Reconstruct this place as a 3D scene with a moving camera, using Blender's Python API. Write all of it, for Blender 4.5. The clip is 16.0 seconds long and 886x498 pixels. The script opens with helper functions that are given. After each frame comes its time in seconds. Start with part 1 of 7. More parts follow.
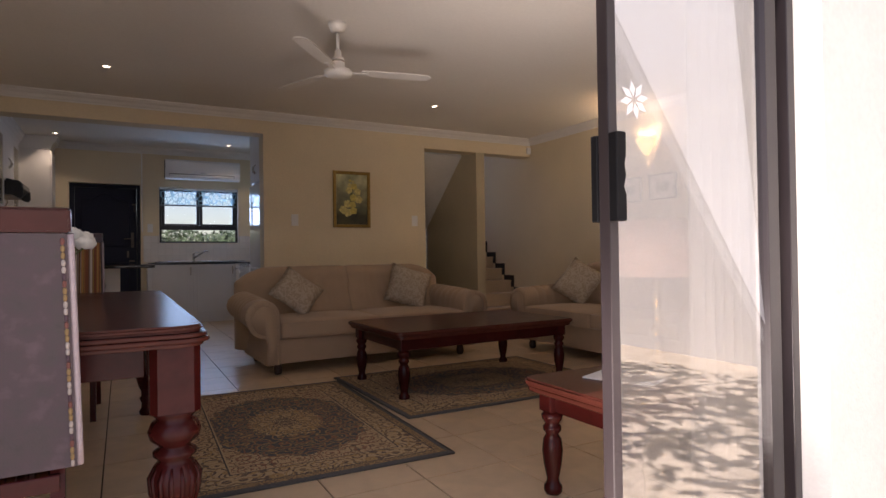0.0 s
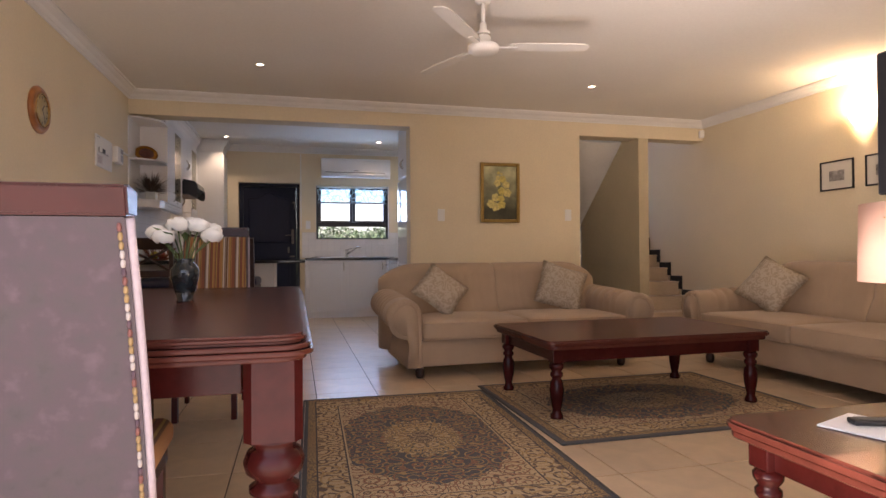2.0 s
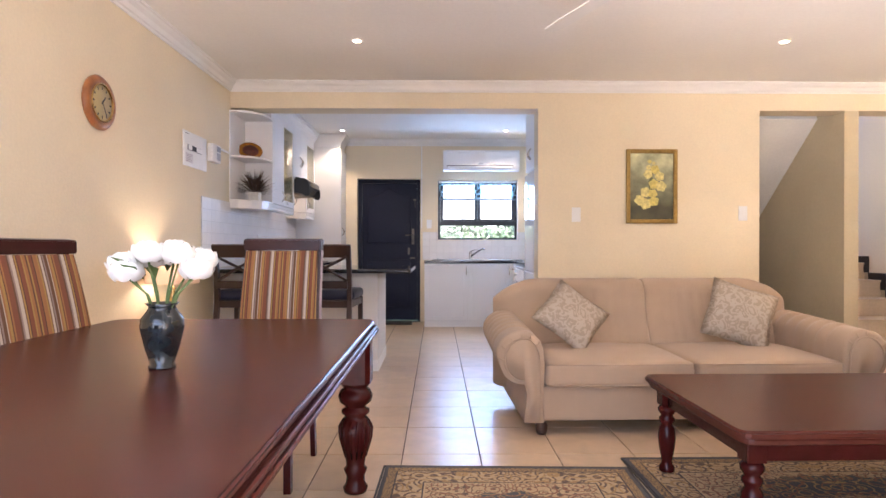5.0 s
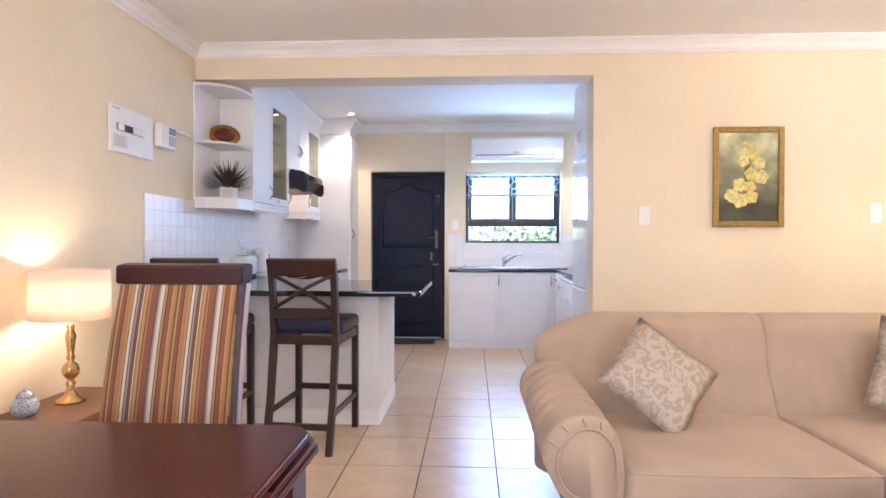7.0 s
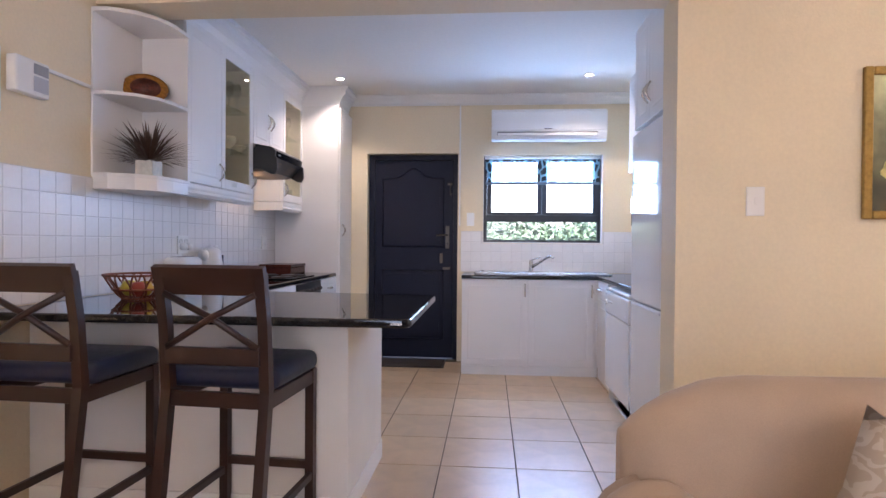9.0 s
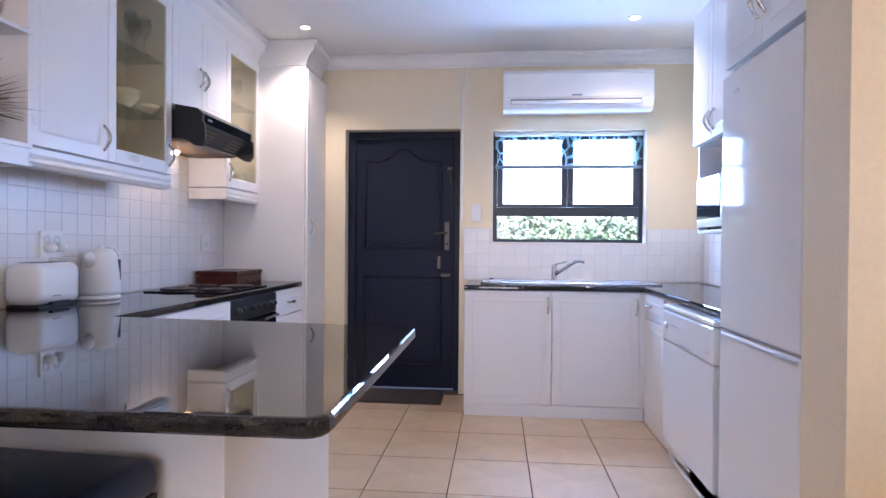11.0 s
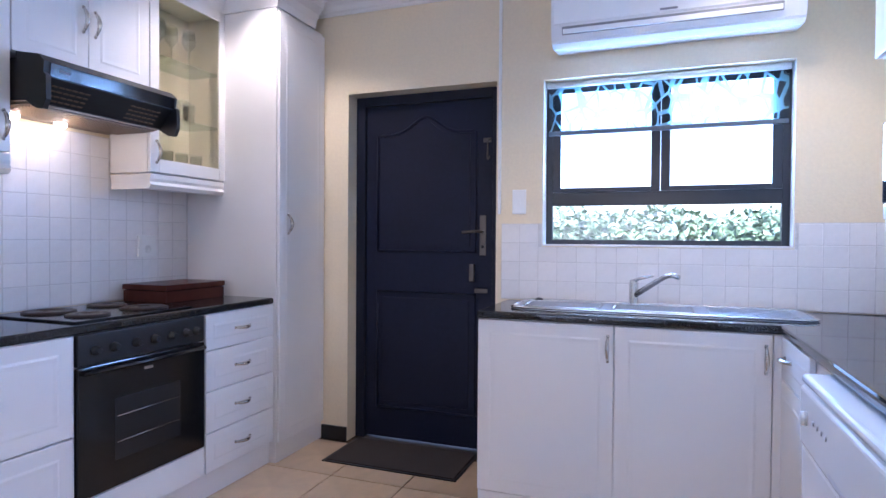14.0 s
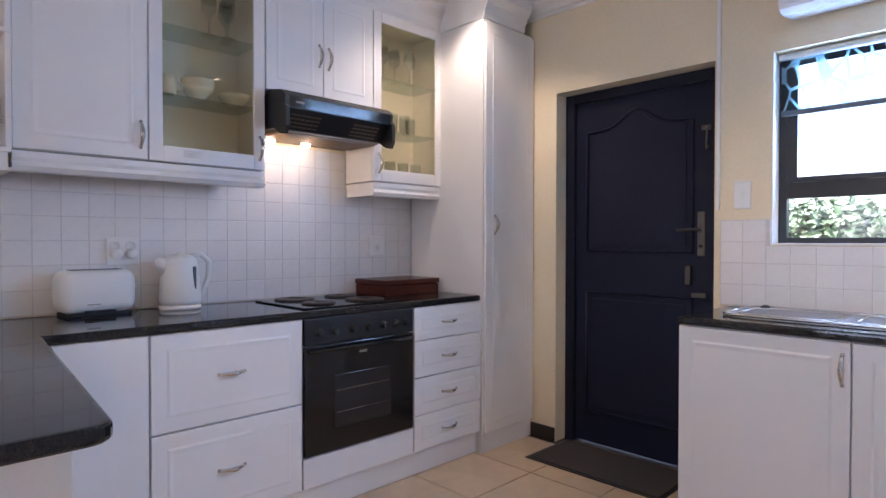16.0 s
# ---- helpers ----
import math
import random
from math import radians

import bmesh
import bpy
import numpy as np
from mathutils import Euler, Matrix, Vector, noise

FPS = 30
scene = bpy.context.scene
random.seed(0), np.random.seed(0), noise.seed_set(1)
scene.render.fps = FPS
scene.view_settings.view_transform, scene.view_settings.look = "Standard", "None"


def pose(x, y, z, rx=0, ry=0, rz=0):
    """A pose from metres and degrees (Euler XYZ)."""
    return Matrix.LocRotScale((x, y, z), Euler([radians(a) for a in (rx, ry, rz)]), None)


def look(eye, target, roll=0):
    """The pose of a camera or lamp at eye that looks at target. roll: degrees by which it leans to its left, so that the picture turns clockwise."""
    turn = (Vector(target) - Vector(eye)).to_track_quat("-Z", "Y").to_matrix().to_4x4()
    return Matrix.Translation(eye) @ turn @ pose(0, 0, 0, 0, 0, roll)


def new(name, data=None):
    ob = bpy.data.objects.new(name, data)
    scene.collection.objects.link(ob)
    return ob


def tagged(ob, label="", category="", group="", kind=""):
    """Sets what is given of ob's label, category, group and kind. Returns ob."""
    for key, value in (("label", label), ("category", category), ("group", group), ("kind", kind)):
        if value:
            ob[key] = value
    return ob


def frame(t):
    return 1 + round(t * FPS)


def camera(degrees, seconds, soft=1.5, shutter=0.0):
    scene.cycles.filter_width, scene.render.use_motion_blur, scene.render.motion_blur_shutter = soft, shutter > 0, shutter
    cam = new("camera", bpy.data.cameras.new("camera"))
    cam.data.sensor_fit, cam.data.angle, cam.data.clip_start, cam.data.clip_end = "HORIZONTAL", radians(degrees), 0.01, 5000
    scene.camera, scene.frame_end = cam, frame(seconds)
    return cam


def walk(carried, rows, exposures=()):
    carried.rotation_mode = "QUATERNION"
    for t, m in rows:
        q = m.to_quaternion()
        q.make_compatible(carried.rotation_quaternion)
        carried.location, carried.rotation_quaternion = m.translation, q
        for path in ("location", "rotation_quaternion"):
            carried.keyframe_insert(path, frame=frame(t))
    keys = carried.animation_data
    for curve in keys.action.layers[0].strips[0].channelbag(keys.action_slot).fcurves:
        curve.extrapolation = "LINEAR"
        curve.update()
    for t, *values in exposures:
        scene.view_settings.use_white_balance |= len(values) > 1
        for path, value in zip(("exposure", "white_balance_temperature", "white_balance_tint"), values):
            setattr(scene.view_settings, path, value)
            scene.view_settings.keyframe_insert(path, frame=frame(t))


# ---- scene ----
cam = camera(74.1, 16.0)
PATH = [
    (0, (0.073, -0.365, 0.946), (1.033, 1.389, 0.968), -0.8),
    (0.5, (0.095, -0.237, 0.943), (0.99, 1.551, 0.963), -0.7),
    (1, (0.19, -0.074, 0.933), (0.977, 1.764, 0.954), -0.6),
    (1.5, (0.26, 0.023, 0.939), (0.896, 1.92, 0.959), -0.5),
    (2, (0.267, 0.081, 0.936), (0.753, 2.021, 0.956), -0.4),
    (2.5, (0.281, 0.109, 0.955), (0.617, 2.08, 0.973), -0.3),
    (3, (0.302, 0.203, 0.952), (0.492, 2.194, 0.968), -0.2),
    (3.5, (0.377, 0.396, 0.963), (0.477, 2.393, 0.976), -0.2),
    (4, (0.45, 0.588, 0.999), (0.523, 2.587, 1.007), -0.1),
    (6.5, (0.667, 2.044, 1.176), (0.587, 4.042, 1.159), 0.1),
    (7, (0.668, 2.391, 1.192), (0.568, 4.389, 1.173), 0.1),
    (7.5, (0.693, 2.735, 1.186), (0.588, 4.732, 1.164), 0.1),
    (8, (0.703, 3.095, 1.211), (0.579, 5.091, 1.185), 0.1),
    (8.5, (0.674, 3.442, 1.193), (0.528, 5.436, 1.17), 0.3),
    (11, (0.621, 5.035, 1.177), (0.437, 7.026, 1.161), 0.5),
    (11.5, (0.705, 5.359, 1.153), (0.5, 7.348, 1.143), 0.5),
    (12, (0.778, 5.665, 1.151), (0.558, 7.653, 1.148), 0.5),
    (12.5, (0.884, 5.961, 1.134), (0.638, 7.946, 1.138), 0.5),
    (13, (0.975, 6.193, 1.164), (0.595, 8.157, 1.149), 0.4),
    (13.5, (1.085, 6.403, 1.187), (0.546, 8.328, 1.164), 0.4),
    (14, (1.181, 6.532, 1.218), (0.479, 8.404, 1.187), 0.4),
    (14.5, (1.299, 6.621, 1.225), (0.355, 8.383, 1.192), 0.3),
    (15, (1.378, 6.646, 1.221), (0.221, 8.278, 1.186), 0.2),
    (15.5, (1.419, 6.663, 1.222), (0.116, 8.18, 1.191), 0.2),
    (16, (1.44, 6.691, 1.207), (0.013, 8.092, 1.179), 0.1),
]
EXPOSURES = [(0.0, 0.15, 6700, 23), (1.0, 0.85, 6600, 24), (2.0, 1.28, 6900, 25), (3.5, 1.85, 6700, 25), (6.5, 3.02, 5600, 19), (7.0, 3.0, 5700, 20), (8.5, 2.4, 5800, 23),
             (11.0, 2.7, 5550, 25), (12.0, 2.74, 5250, 25), (13.5, 2.8, 5150, 25), (14.5, 2.16, 5150, 23), (15.0, 2.02, 5300, 23), (16.0, 2.3, 5900, 23)]
walk(cam, [(t, look(eye, target, roll)) for t, eye, target, roll in PATH], EXPOSURES)

# ---- world and sun ----
world = bpy.data.worlds.new("sky_world")
scene.world = world
world.use_nodes = True
wn = world.node_tree
sky = wn.nodes.new("ShaderNodeTexSky")
sky.sky_type, sky.sun_disc = "NISHITA", False
sky.sun_elevation, sky.sun_rotation = radians(66.7), radians(234)
wn.links.new(sky.outputs[0], wn.nodes["Background"].inputs[0])
wn.nodes["Background"].inputs[1].default_value = 0.15
sun_data = bpy.data.lights.new("sun", "SUN")
sun_data.energy, sun_data.angle, sun_data.color = 5.0, radians(0.5), (1.0, 0.95, 0.88)
sun = new("sun", sun_data)
sun.matrix_world = look((0, 0, 0), (0.35, 0.32, -1))


def lamp(name, kind, place, watts, colour, size=0.03, target=None, cone=110, blend=0.6):
    data = bpy.data.lights.new(name, kind)
    data.energy, data.color = watts, colour
    data.shadow_soft_size = size
    if kind == "SPOT":
        data.spot_size, data.spot_blend = radians(cone), blend
    ob = new(name, data)
    ob.matrix_world = look(place, target or (place[0], place[1] + 0.001, place[2] - 1))
    return ob


WARM = (1.0, 0.78, 0.5)
DOWNLIGHTS = [(-0.035, 5.52, 2.645), (3.2, 5.5, 2.645), (-0.696, 8.942, 2.65), (1.49, 8.921, 2.65)]
for x, y, z in DOWNLIGHTS:
    lamp("downlight_lamp", "SPOT", (x, y, z - 0.03), 5 if y < 7 else 7, (1.0, 0.82, 0.6), 0.03, cone=110 if y < 7 else 125)



def daylight(name, place, target, w, h, watts, colour, spread=180):
    """Sky light in an opening, or added fill: a one-sided area lamp that faces the room."""
    data = bpy.data.lights.new(name, "AREA")
    data.shape, data.size, data.size_y, data.energy, data.color = "RECTANGLE", w, h, watts, colour
    data.spread = radians(spread)
    ob = new(name, data)
    ob.matrix_world = look(place, target)
    return ob


daylight("sliding_door_daylight", (0.45, 0.93, 1.08), (0.9, 5, 1.4), 2.9, 2.0, 9, (0.93, 0.96, 1.0))
# Added lamp for the sunlit patio's bounce, narrowed and aimed to lift the ceiling.
daylight("patio_bounce_daylight", (0.9, 0.99, 0.4), (3.7, 3.0, 3.0), 1.5, 0.6, 15, (1.0, 0.93, 0.84), 84)
daylight("kitchen_window_daylight", (1.163, 9.84, 1.765), (1.163, 0, 1.765), 1.12, 0.57, 14, (0.40, 0.64, 1.0))
daylight("stair_window_daylight", (5.0, 10.1, 3.9), (5.1, 6.8, 1.6), 0.7, 1.0, 26, (0.46, 0.56, 1.0))

# ---- materials ----


def mat(name, colour, rough=0.5, metal=0.0, grain=0.0, grain_scale=40.0, spots=0.0, spot_scale=3.0, bump=0.0, bump_scale=120.0, coat=0.0, sheen=0.0, random_tone=0.0, spec=0.5):
    """A surface with fine grain, larger patches and relief, in object coordinates (metres)."""
    m = bpy.data.materials.new(name)
    m.use_nodes = True
    nt = m.node_tree
    N, L = nt.nodes, nt.links
    b = N["Principled BSDF"]
    b.inputs["Roughness"].default_value, b.inputs["Metallic"].default_value = rough, metal
    b.inputs["Coat Weight"].default_value, b.inputs["Sheen Weight"].default_value = coat, sheen
    b.inputs["Specular IOR Level"].default_value = spec
    b.inputs["Base Color"].default_value = (*colour, 1)
    co = N.new("ShaderNodeTexCoord")
    out = None
    for amount, scale, detail in ((grain, grain_scale, 6), (spots, spot_scale, 3)):
        if amount:
            n = N.new("ShaderNodeTexNoise")
            n.inputs["Scale"].default_value, n.inputs["Detail"].default_value = scale, detail
            L.new(co.outputs["Object"], n.inputs["Vector"])
            r = N.new("ShaderNodeMapRange")
            r.inputs["From Min"].default_value, r.inputs["From Max"].default_value = 0.3, 0.7
            r.inputs["To Min"].default_value, r.inputs["To Max"].default_value = 1 - amount, 1 + amount
            L.new(n.outputs["Fac"], r.inputs["Value"])
            if out is None:
                out = r.outputs[0]
            else:
                k = N.new("ShaderNodeMath")
                k.operation = "MULTIPLY"
                L.new(out, k.inputs[0])
                L.new(r.outputs[0], k.inputs[1])
                out = k.outputs[0]
    if random_tone:
        oi = N.new("ShaderNodeObjectInfo")
        r = N.new("ShaderNodeMapRange")
        r.inputs["To Min"].default_value, r.inputs["To Max"].default_value = 1 - random_tone, 1 + random_tone
        L.new(oi.outputs["Random"], r.inputs["Value"])
        if out is None:
            out = r.outputs[0]
        else:
            k = N.new("ShaderNodeMath")
            k.operation = "MULTIPLY"
            L.new(out, k.inputs[0])
            L.new(r.outputs[0], k.inputs[1])
            out = k.outputs[0]
    if out is not None:
        v = N.new("ShaderNodeVectorMath")
        v.operation = "SCALE"
        v.inputs[0].default_value = colour
        L.new(out, v.inputs["Scale"])
        L.new(v.outputs[0], b.inputs["Base Color"])
        if rough > 0.32:
            rr = N.new("ShaderNodeMath")
            rr.operation = "MULTIPLY"
            rr.inputs[1].default_value = rough
            L.new(out, rr.inputs[0])
            L.new(rr.outputs[0], b.inputs["Roughness"])
    if bump:
        n = N.new("ShaderNodeTexNoise")
        n.inputs["Scale"].default_value, n.inputs["Detail"].default_value = bump_scale, 4
        L.new(co.outputs["Object"], n.inputs["Vector"])
        bp = N.new("ShaderNodeBump")
        bp.inputs["Strength"].default_value, bp.inputs["Distance"].default_value = bump, 0.01
        L.new(n.outputs["Fac"], bp.inputs["Height"])
        L.new(bp.outputs[0], b.inputs["Normal"])
    return m


def glow(name, colour, strength):
    m = bpy.data.materials.new(name)
    m.use_nodes = True
    b = m.node_tree.nodes["Principled BSDF"]
    b.inputs["Base Color"].default_value = (*colour, 1)
    b.inputs["Emission Color"].default_value = (*colour, 1)
    b.inputs["Emission Strength"].default_value = strength
    return m


def clear_glass(name, tint=(1, 1, 1), gloss=0.03):
    """Thin window glass: lets light straight through, with a Fresnel gloss on top."""
    m = bpy.data.materials.new(name)
    m.use_nodes = True
    nt = m.node_tree
    N, L = nt.nodes, nt.links
    N.remove(N["Principled BSDF"])
    t, g, mix, f = N.new("ShaderNodeBsdfTransparent"), N.new("ShaderNodeBsdfGlossy"), N.new("ShaderNodeMixShader"), N.new("ShaderNodeLayerWeight")
    f.inputs["Blend"].default_value = 0.5
    p, k = N.new("ShaderNodeMath"), N.new("ShaderNodeMath")
    p.operation, k.operation = "POWER", "MULTIPLY_ADD"
    p.inputs[1].default_value, k.inputs[1].default_value, k.inputs[2].default_value = 4.5, 1 - gloss, gloss
    L.new(f.outputs["Facing"], p.inputs[0])
    L.new(p.outputs[0], k.inputs[0])
    t.inputs[0].default_value = (*tint, 1)
    g.inputs["Roughness"].default_value = 0.01
    L.new(k.outputs[0], mix.inputs[0])
    L.new(t.outputs[0], mix.inputs[1])
    L.new(g.outputs[0], mix.inputs[2])
    L.new(mix.outputs[0], N["Material Output"].inputs[0])
    return m


WALL = mat("cream_plaster", (0.78, 0.67, 0.48), 0.75, grain=0.03, grain_scale=60, spots=0.04, spot_scale=1.3, bump=0.12, bump_scale=90)
WHITE_WALL = mat("white_plaster", (0.8, 0.78, 0.74), 0.8, grain=0.03, spots=0.03, bump=0.12, bump_scale=90)
CEIL = mat("ceiling_paint", (0.85, 0.82, 0.77), 0.85, grain=0.02, spots=0.03, spot_scale=0.8, bump=0.05)
TRIM = mat("white_trim_paint", (0.82, 0.8, 0.77), 0.55, spots=0.03)
TILE = mat("beige_floor_tile", (0.57, 0.415, 0.265), 0.32, spec=0.8, grain=0.06, grain_scale=14, spots=0.08, spot_scale=5, bump=0.02, bump_scale=30, random_tone=0.05)
GROUT = mat("floor_grout", (0.09, 0.065, 0.045), 0.9, grain=0.15)
WALLTILE = mat("white_wall_tile", (0.78, 0.75, 0.73), 0.34, grain=0.02, spots=0.02, bump=0.02, bump_scale=25, random_tone=0.03)
WALLGROUT = mat("wall_grout", (0.66, 0.63, 0.61), 0.9, grain=0.1)
CABINET = mat("white_cabinet_foil", (0.82, 0.8, 0.79), 0.35, spots=0.02, spot_scale=2)
GRANITE = mat("black_granite", (0.016, 0.015, 0.015), 0.035, grain=0.8, grain_scale=260, spots=0.3, spot_scale=60)
MAHOGANY = mat("mahogany", (0.068, 0.018, 0.012), 0.26, spec=0.19, grain=0.12, grain_scale=20, spots=0.1, spot_scale=3)
MAHOGANY_RED = mat("red_mahogany", (0.043, 0.006, 0.005), 0.26, spec=0.2, grain=0.15, grain_scale=20, spots=0.1, spot_scale=4)
DARKWOOD = mat("dark_stained_wood", (0.032, 0.013, 0.009), 0.35, grain=0.12, grain_scale=14)
SOFA = mat("taupe_sofa_fabric", (0.37, 0.26, 0.17), 0.9, grain=0.06, grain_scale=300, spots=0.06, spot_scale=6, bump=0.15, bump_scale=500, sheen=0.12)
DOORBLUE = mat("blue_black_door_paint", (0.009, 0.011, 0.027), 0.45, grain=0.1, spots=0.1, bump=0.04, bump_scale=60, spec=0.2)
BLACKMETAL = mat("black_window_frame", (0.012, 0.012, 0.014), 0.35, spots=0.1)
STEEL = mat("brushed_steel", (0.62, 0.61, 0.6), 0.25, 1.0, grain=0.05, grain_scale=200)
CHROME = mat("satin_nickel", (0.6, 0.57, 0.53), 0.25, 1.0)
WHITEGOODS = mat("white_enamel", (0.84, 0.84, 0.85), 0.07, spots=0.01)
WHITEPLASTIC = mat("white_plastic", (0.82, 0.81, 0.79), 0.35, spots=0.02)
BLACKGLOSS = mat("black_enamel", (0.008, 0.008, 0.009), 0.12, spots=0.1)
BLACKPLASTIC = mat("black_plastic", (0.012, 0.012, 0.013), 0.4, spots=0.1)
PAVING = mat("patio_paving", (0.66, 0.57, 0.46), 0.7, grain=0.12, spots=0.12)
GLASS = clear_glass("window_glass")
BASEBOARD = mat("black_skirting", (0.012, 0.011, 0.011), 0.35, spots=0.1)
STAIR = mat("beige_stair_tile", (0.6, 0.47, 0.33), 0.4, grain=0.05, spots=0.06, spot_scale=5)
# Much the hue of WALL, about 0.7 times its value.
DARK_CREAM = mat("cream_plaster_stair", (0.55, 0.47, 0.32), 0.8, grain=0.03, spots=0.04, bump=0.1, bump_scale=90)
LEAF = mat("hedge_leaf", (0.11, 0.165, 0.085), 0.4, random_tone=0.2, grain=0.4, grain_scale=3)
BARK = mat("tree_bark", (0.16, 0.12, 0.08), 0.9, grain=0.3, grain_scale=30, bump=0.4, bump_scale=60)
BULB = glow("lit_bulb", (1.0, 0.86, 0.62), 9)
FILM_GLASS = clear_glass("reflective_door_glass", (0.8, 0.8, 0.8), 0.5)
CABINET_GLASS = clear_glass("cabinet_glass", (0.93, 0.89, 0.74), 0.04)
RUBBERMAT = mat("dark_doormat", (0.05, 0.04, 0.038), 0.95, grain=0.2, grain_scale=200, bump=0.4, bump_scale=400)

# ---- mesh helpers ----


def box(bm, x0, x1, y0, y1, z0, z1, bevel=0.0, seg=2):
    v = bmesh.ops.create_cube(bm, size=1, matrix=Matrix.Translation(((x0 + x1) / 2, (y0 + y1) / 2, (z0 + z1) / 2)) @ Matrix.Diagonal((abs(x1 - x0), abs(y1 - y0), abs(z1 - z0), 1)))["verts"]
    if bevel:
        bmesh.ops.bevel(bm, geom=list({e for w in v for e in w.link_edges}), offset=bevel, segments=seg, affect="EDGES", profile=0.5)
    return bm


def cube(x0, x1, y0, y1, z0, z1, bevel=0.0, seg=2):
    return box(bmesh.new(), x0, x1, y0, y1, z0, z1, bevel, seg)


def lathe(profile, steps=24, at=(0, 0, 0), bm=None):
    """A turned body round z: profile rows are (radius, height)."""
    bm = bm or bmesh.new()
    rings = []
    for r, h in profile:
        rings.append([bm.verts.new((at[0] + r * math.cos(a), at[1] + r * math.sin(a), at[2] + h)) for a in (2 * math.pi * i / steps for i in range(steps))])
    for a, b in zip(rings, rings[1:]):
        for i in range(steps):
            f = bm.faces.new((a[i], a[(i + 1) % steps], b[(i + 1) % steps], b[i]))
            f.smooth = True
    bm.faces.new(rings[0][::-1])
    bm.faces.new(rings[-1])
    return bm


def tube(points, radius, steps=8, bm=None, flat=1.0):
    """A round bar along points; radius may be a list."""
    bm = bm or bmesh.new()
    pts = [Vector(p) for p in points]
    rads = radius if isinstance(radius, (list, tuple)) else [radius] * len(pts)
    rings, up = [], None
    for i, p in enumerate(pts):
        d = (pts[min(i + 1, len(pts) - 1)] - pts[max(i - 1, 0)]).normalized()
        if up is None:
            up = Vector((0, 0, 1)) if abs(d.z) < 0.9 else Vector((1, 0, 0))
        s = d.cross(up).normalized()
        up = s.cross(d).normalized()
        rings.append([bm.verts.new(p + rads[i] * (s * math.cos(a) + flat * up * math.sin(a))) for a in (2 * math.pi * k / steps for k in range(steps))])
    for a, b in zip(rings, rings[1:]):
        for i in range(steps):
            bm.faces.new((a[i], a[(i + 1) % steps], b[(i + 1) % steps], b[i])).smooth = True
    bm.faces.new(rings[0][::-1])
    bm.faces.new(rings[-1])
    return bm


def prism(outline, axis, lo, hi, bm=None):
    """An outline of (a, b) pairs drawn out along an axis: x gives (y, z), y gives (x, z), z gives (x, y)."""
    bm = bm or bmesh.new()
    put = {"x": lambda a, b, c: (c, a, b), "y": lambda a, b, c: (a, c, b), "z": lambda a, b, c: (a, b, c)}[axis]
    lower = [bm.verts.new(put(a, b, lo)) for a, b in outline]
    upper = [bm.verts.new(put(a, b, hi)) for a, b in outline]
    n = len(outline)
    for i in range(n):
        bm.faces.new((lower[i], lower[(i + 1) % n], upper[(i + 1) % n], upper[i]))
    bm.faces.new(lower[::-1])
    bm.faces.new(upper)
    bmesh.ops.recalc_face_normals(bm, faces=bm.faces[:])
    return bm


def mesh_of(name, bm, material):
    me = bpy.data.meshes.new(name)
    bmesh.ops.recalc_face_normals(bm, faces=bm.faces[:])
    bm.to_mesh(me)
    bm.free()
    for m in material if isinstance(material, (list, tuple)) else [material]:
        me.materials.append(m)
    return me


def part(name, bm, material, parent=None, label="", at=None):
    ob = new(name, mesh_of(name, bm, material))
    ob.parent = parent
    if at is not None:
        ob.matrix_basis = at
    if label:
        tagged(ob, label)
    return ob


def structure(name, bm, material, label, category):
    return tagged(part(name, bm, material), label, category, kind="structure")


def thing(name, at, label, category, group=""):
    ob = new(name)
    ob.empty_display_size = 0.1
    ob.matrix_basis = at
    return tagged(ob, label, category, group)


def smooth(bm):
    for f in bm.faces:
        f.smooth = True
    return bm


# ---- setting ----
CZ, KZ = 2.645, 2.65              # living and kitchen ceilings
XL, XR = -1.385, 5.415            # side walls of the living room
YO, YF, YW, YB = 0.68, 0.90, 6.655, 9.633   # garden front outside and inside, wall to the kitchen, kitchen back wall
KXR = 2.163                       # kitchen's other side wall
TW = 0.23
DX0, DX1, DT = -0.592, 0.326, 2.083           # back door opening
WX0, WX1, WZ0, WZ1 = 0.58, 1.746, 1.193, 2.065    # kitchen window opening
OX0, OX1, OT = -1.0, 2.03, 2.12               # sliding door opening

floor = structure("floor", cube(XL - 0.25, XR + 0.25, YO, YB + 0.22, -0.12, -0.006), GROUT, "beige ceramic floor tiles on dark grout", "floor")
structure("ceiling", box(cube(XL - 0.25, XR + 0.25, YO, YW + 0.05, CZ, CZ + 0.15), XL - 0.25, KXR + 0.2, YW + 0.05, YB + 0.22, KZ, KZ + 0.15), CEIL, "off-white painted flat ceiling", "ceiling")
wall_west = structure("wall_west", cube(XL - 0.25, XL, YO, YB + 0.22, 0, CZ + 0.1), WALL, "cream painted plaster wall under white cornice", "wall")
structure("wall_east", cube(XR, XR + 0.25, YO, YB + 0.8, 0, 5.2), WALL, "cream painted plaster wall beside the staircase", "wall")
bm = bmesh.new()
box(bm, XL, 1.533, YW, YW + TW, 2.402, CZ + 0.05)
box(bm, 1.533, 3.65, YW, YW + TW, 0, CZ + 0.05)
box(bm, 3.65, XR, YW, YW + TW, 2.392, CZ + 0.05)
structure("wall_north", bm, WALL, "cream plaster wall with a wide kitchen opening", "wall")
structure("stair_partition", box(cube(4.467, 4.603, YW, YW + 1.55, 0, 2.39), 4.467, 4.603, YW + TW, YW + 3.0, 2.39, 5.2), DARK_CREAM, "narrow plaster partition between passage and stairs", "wall")
bm = bmesh.new()
box(bm, 3.45, 4.467, YW + 1.6, YW + 1.75, 0, 2.6)
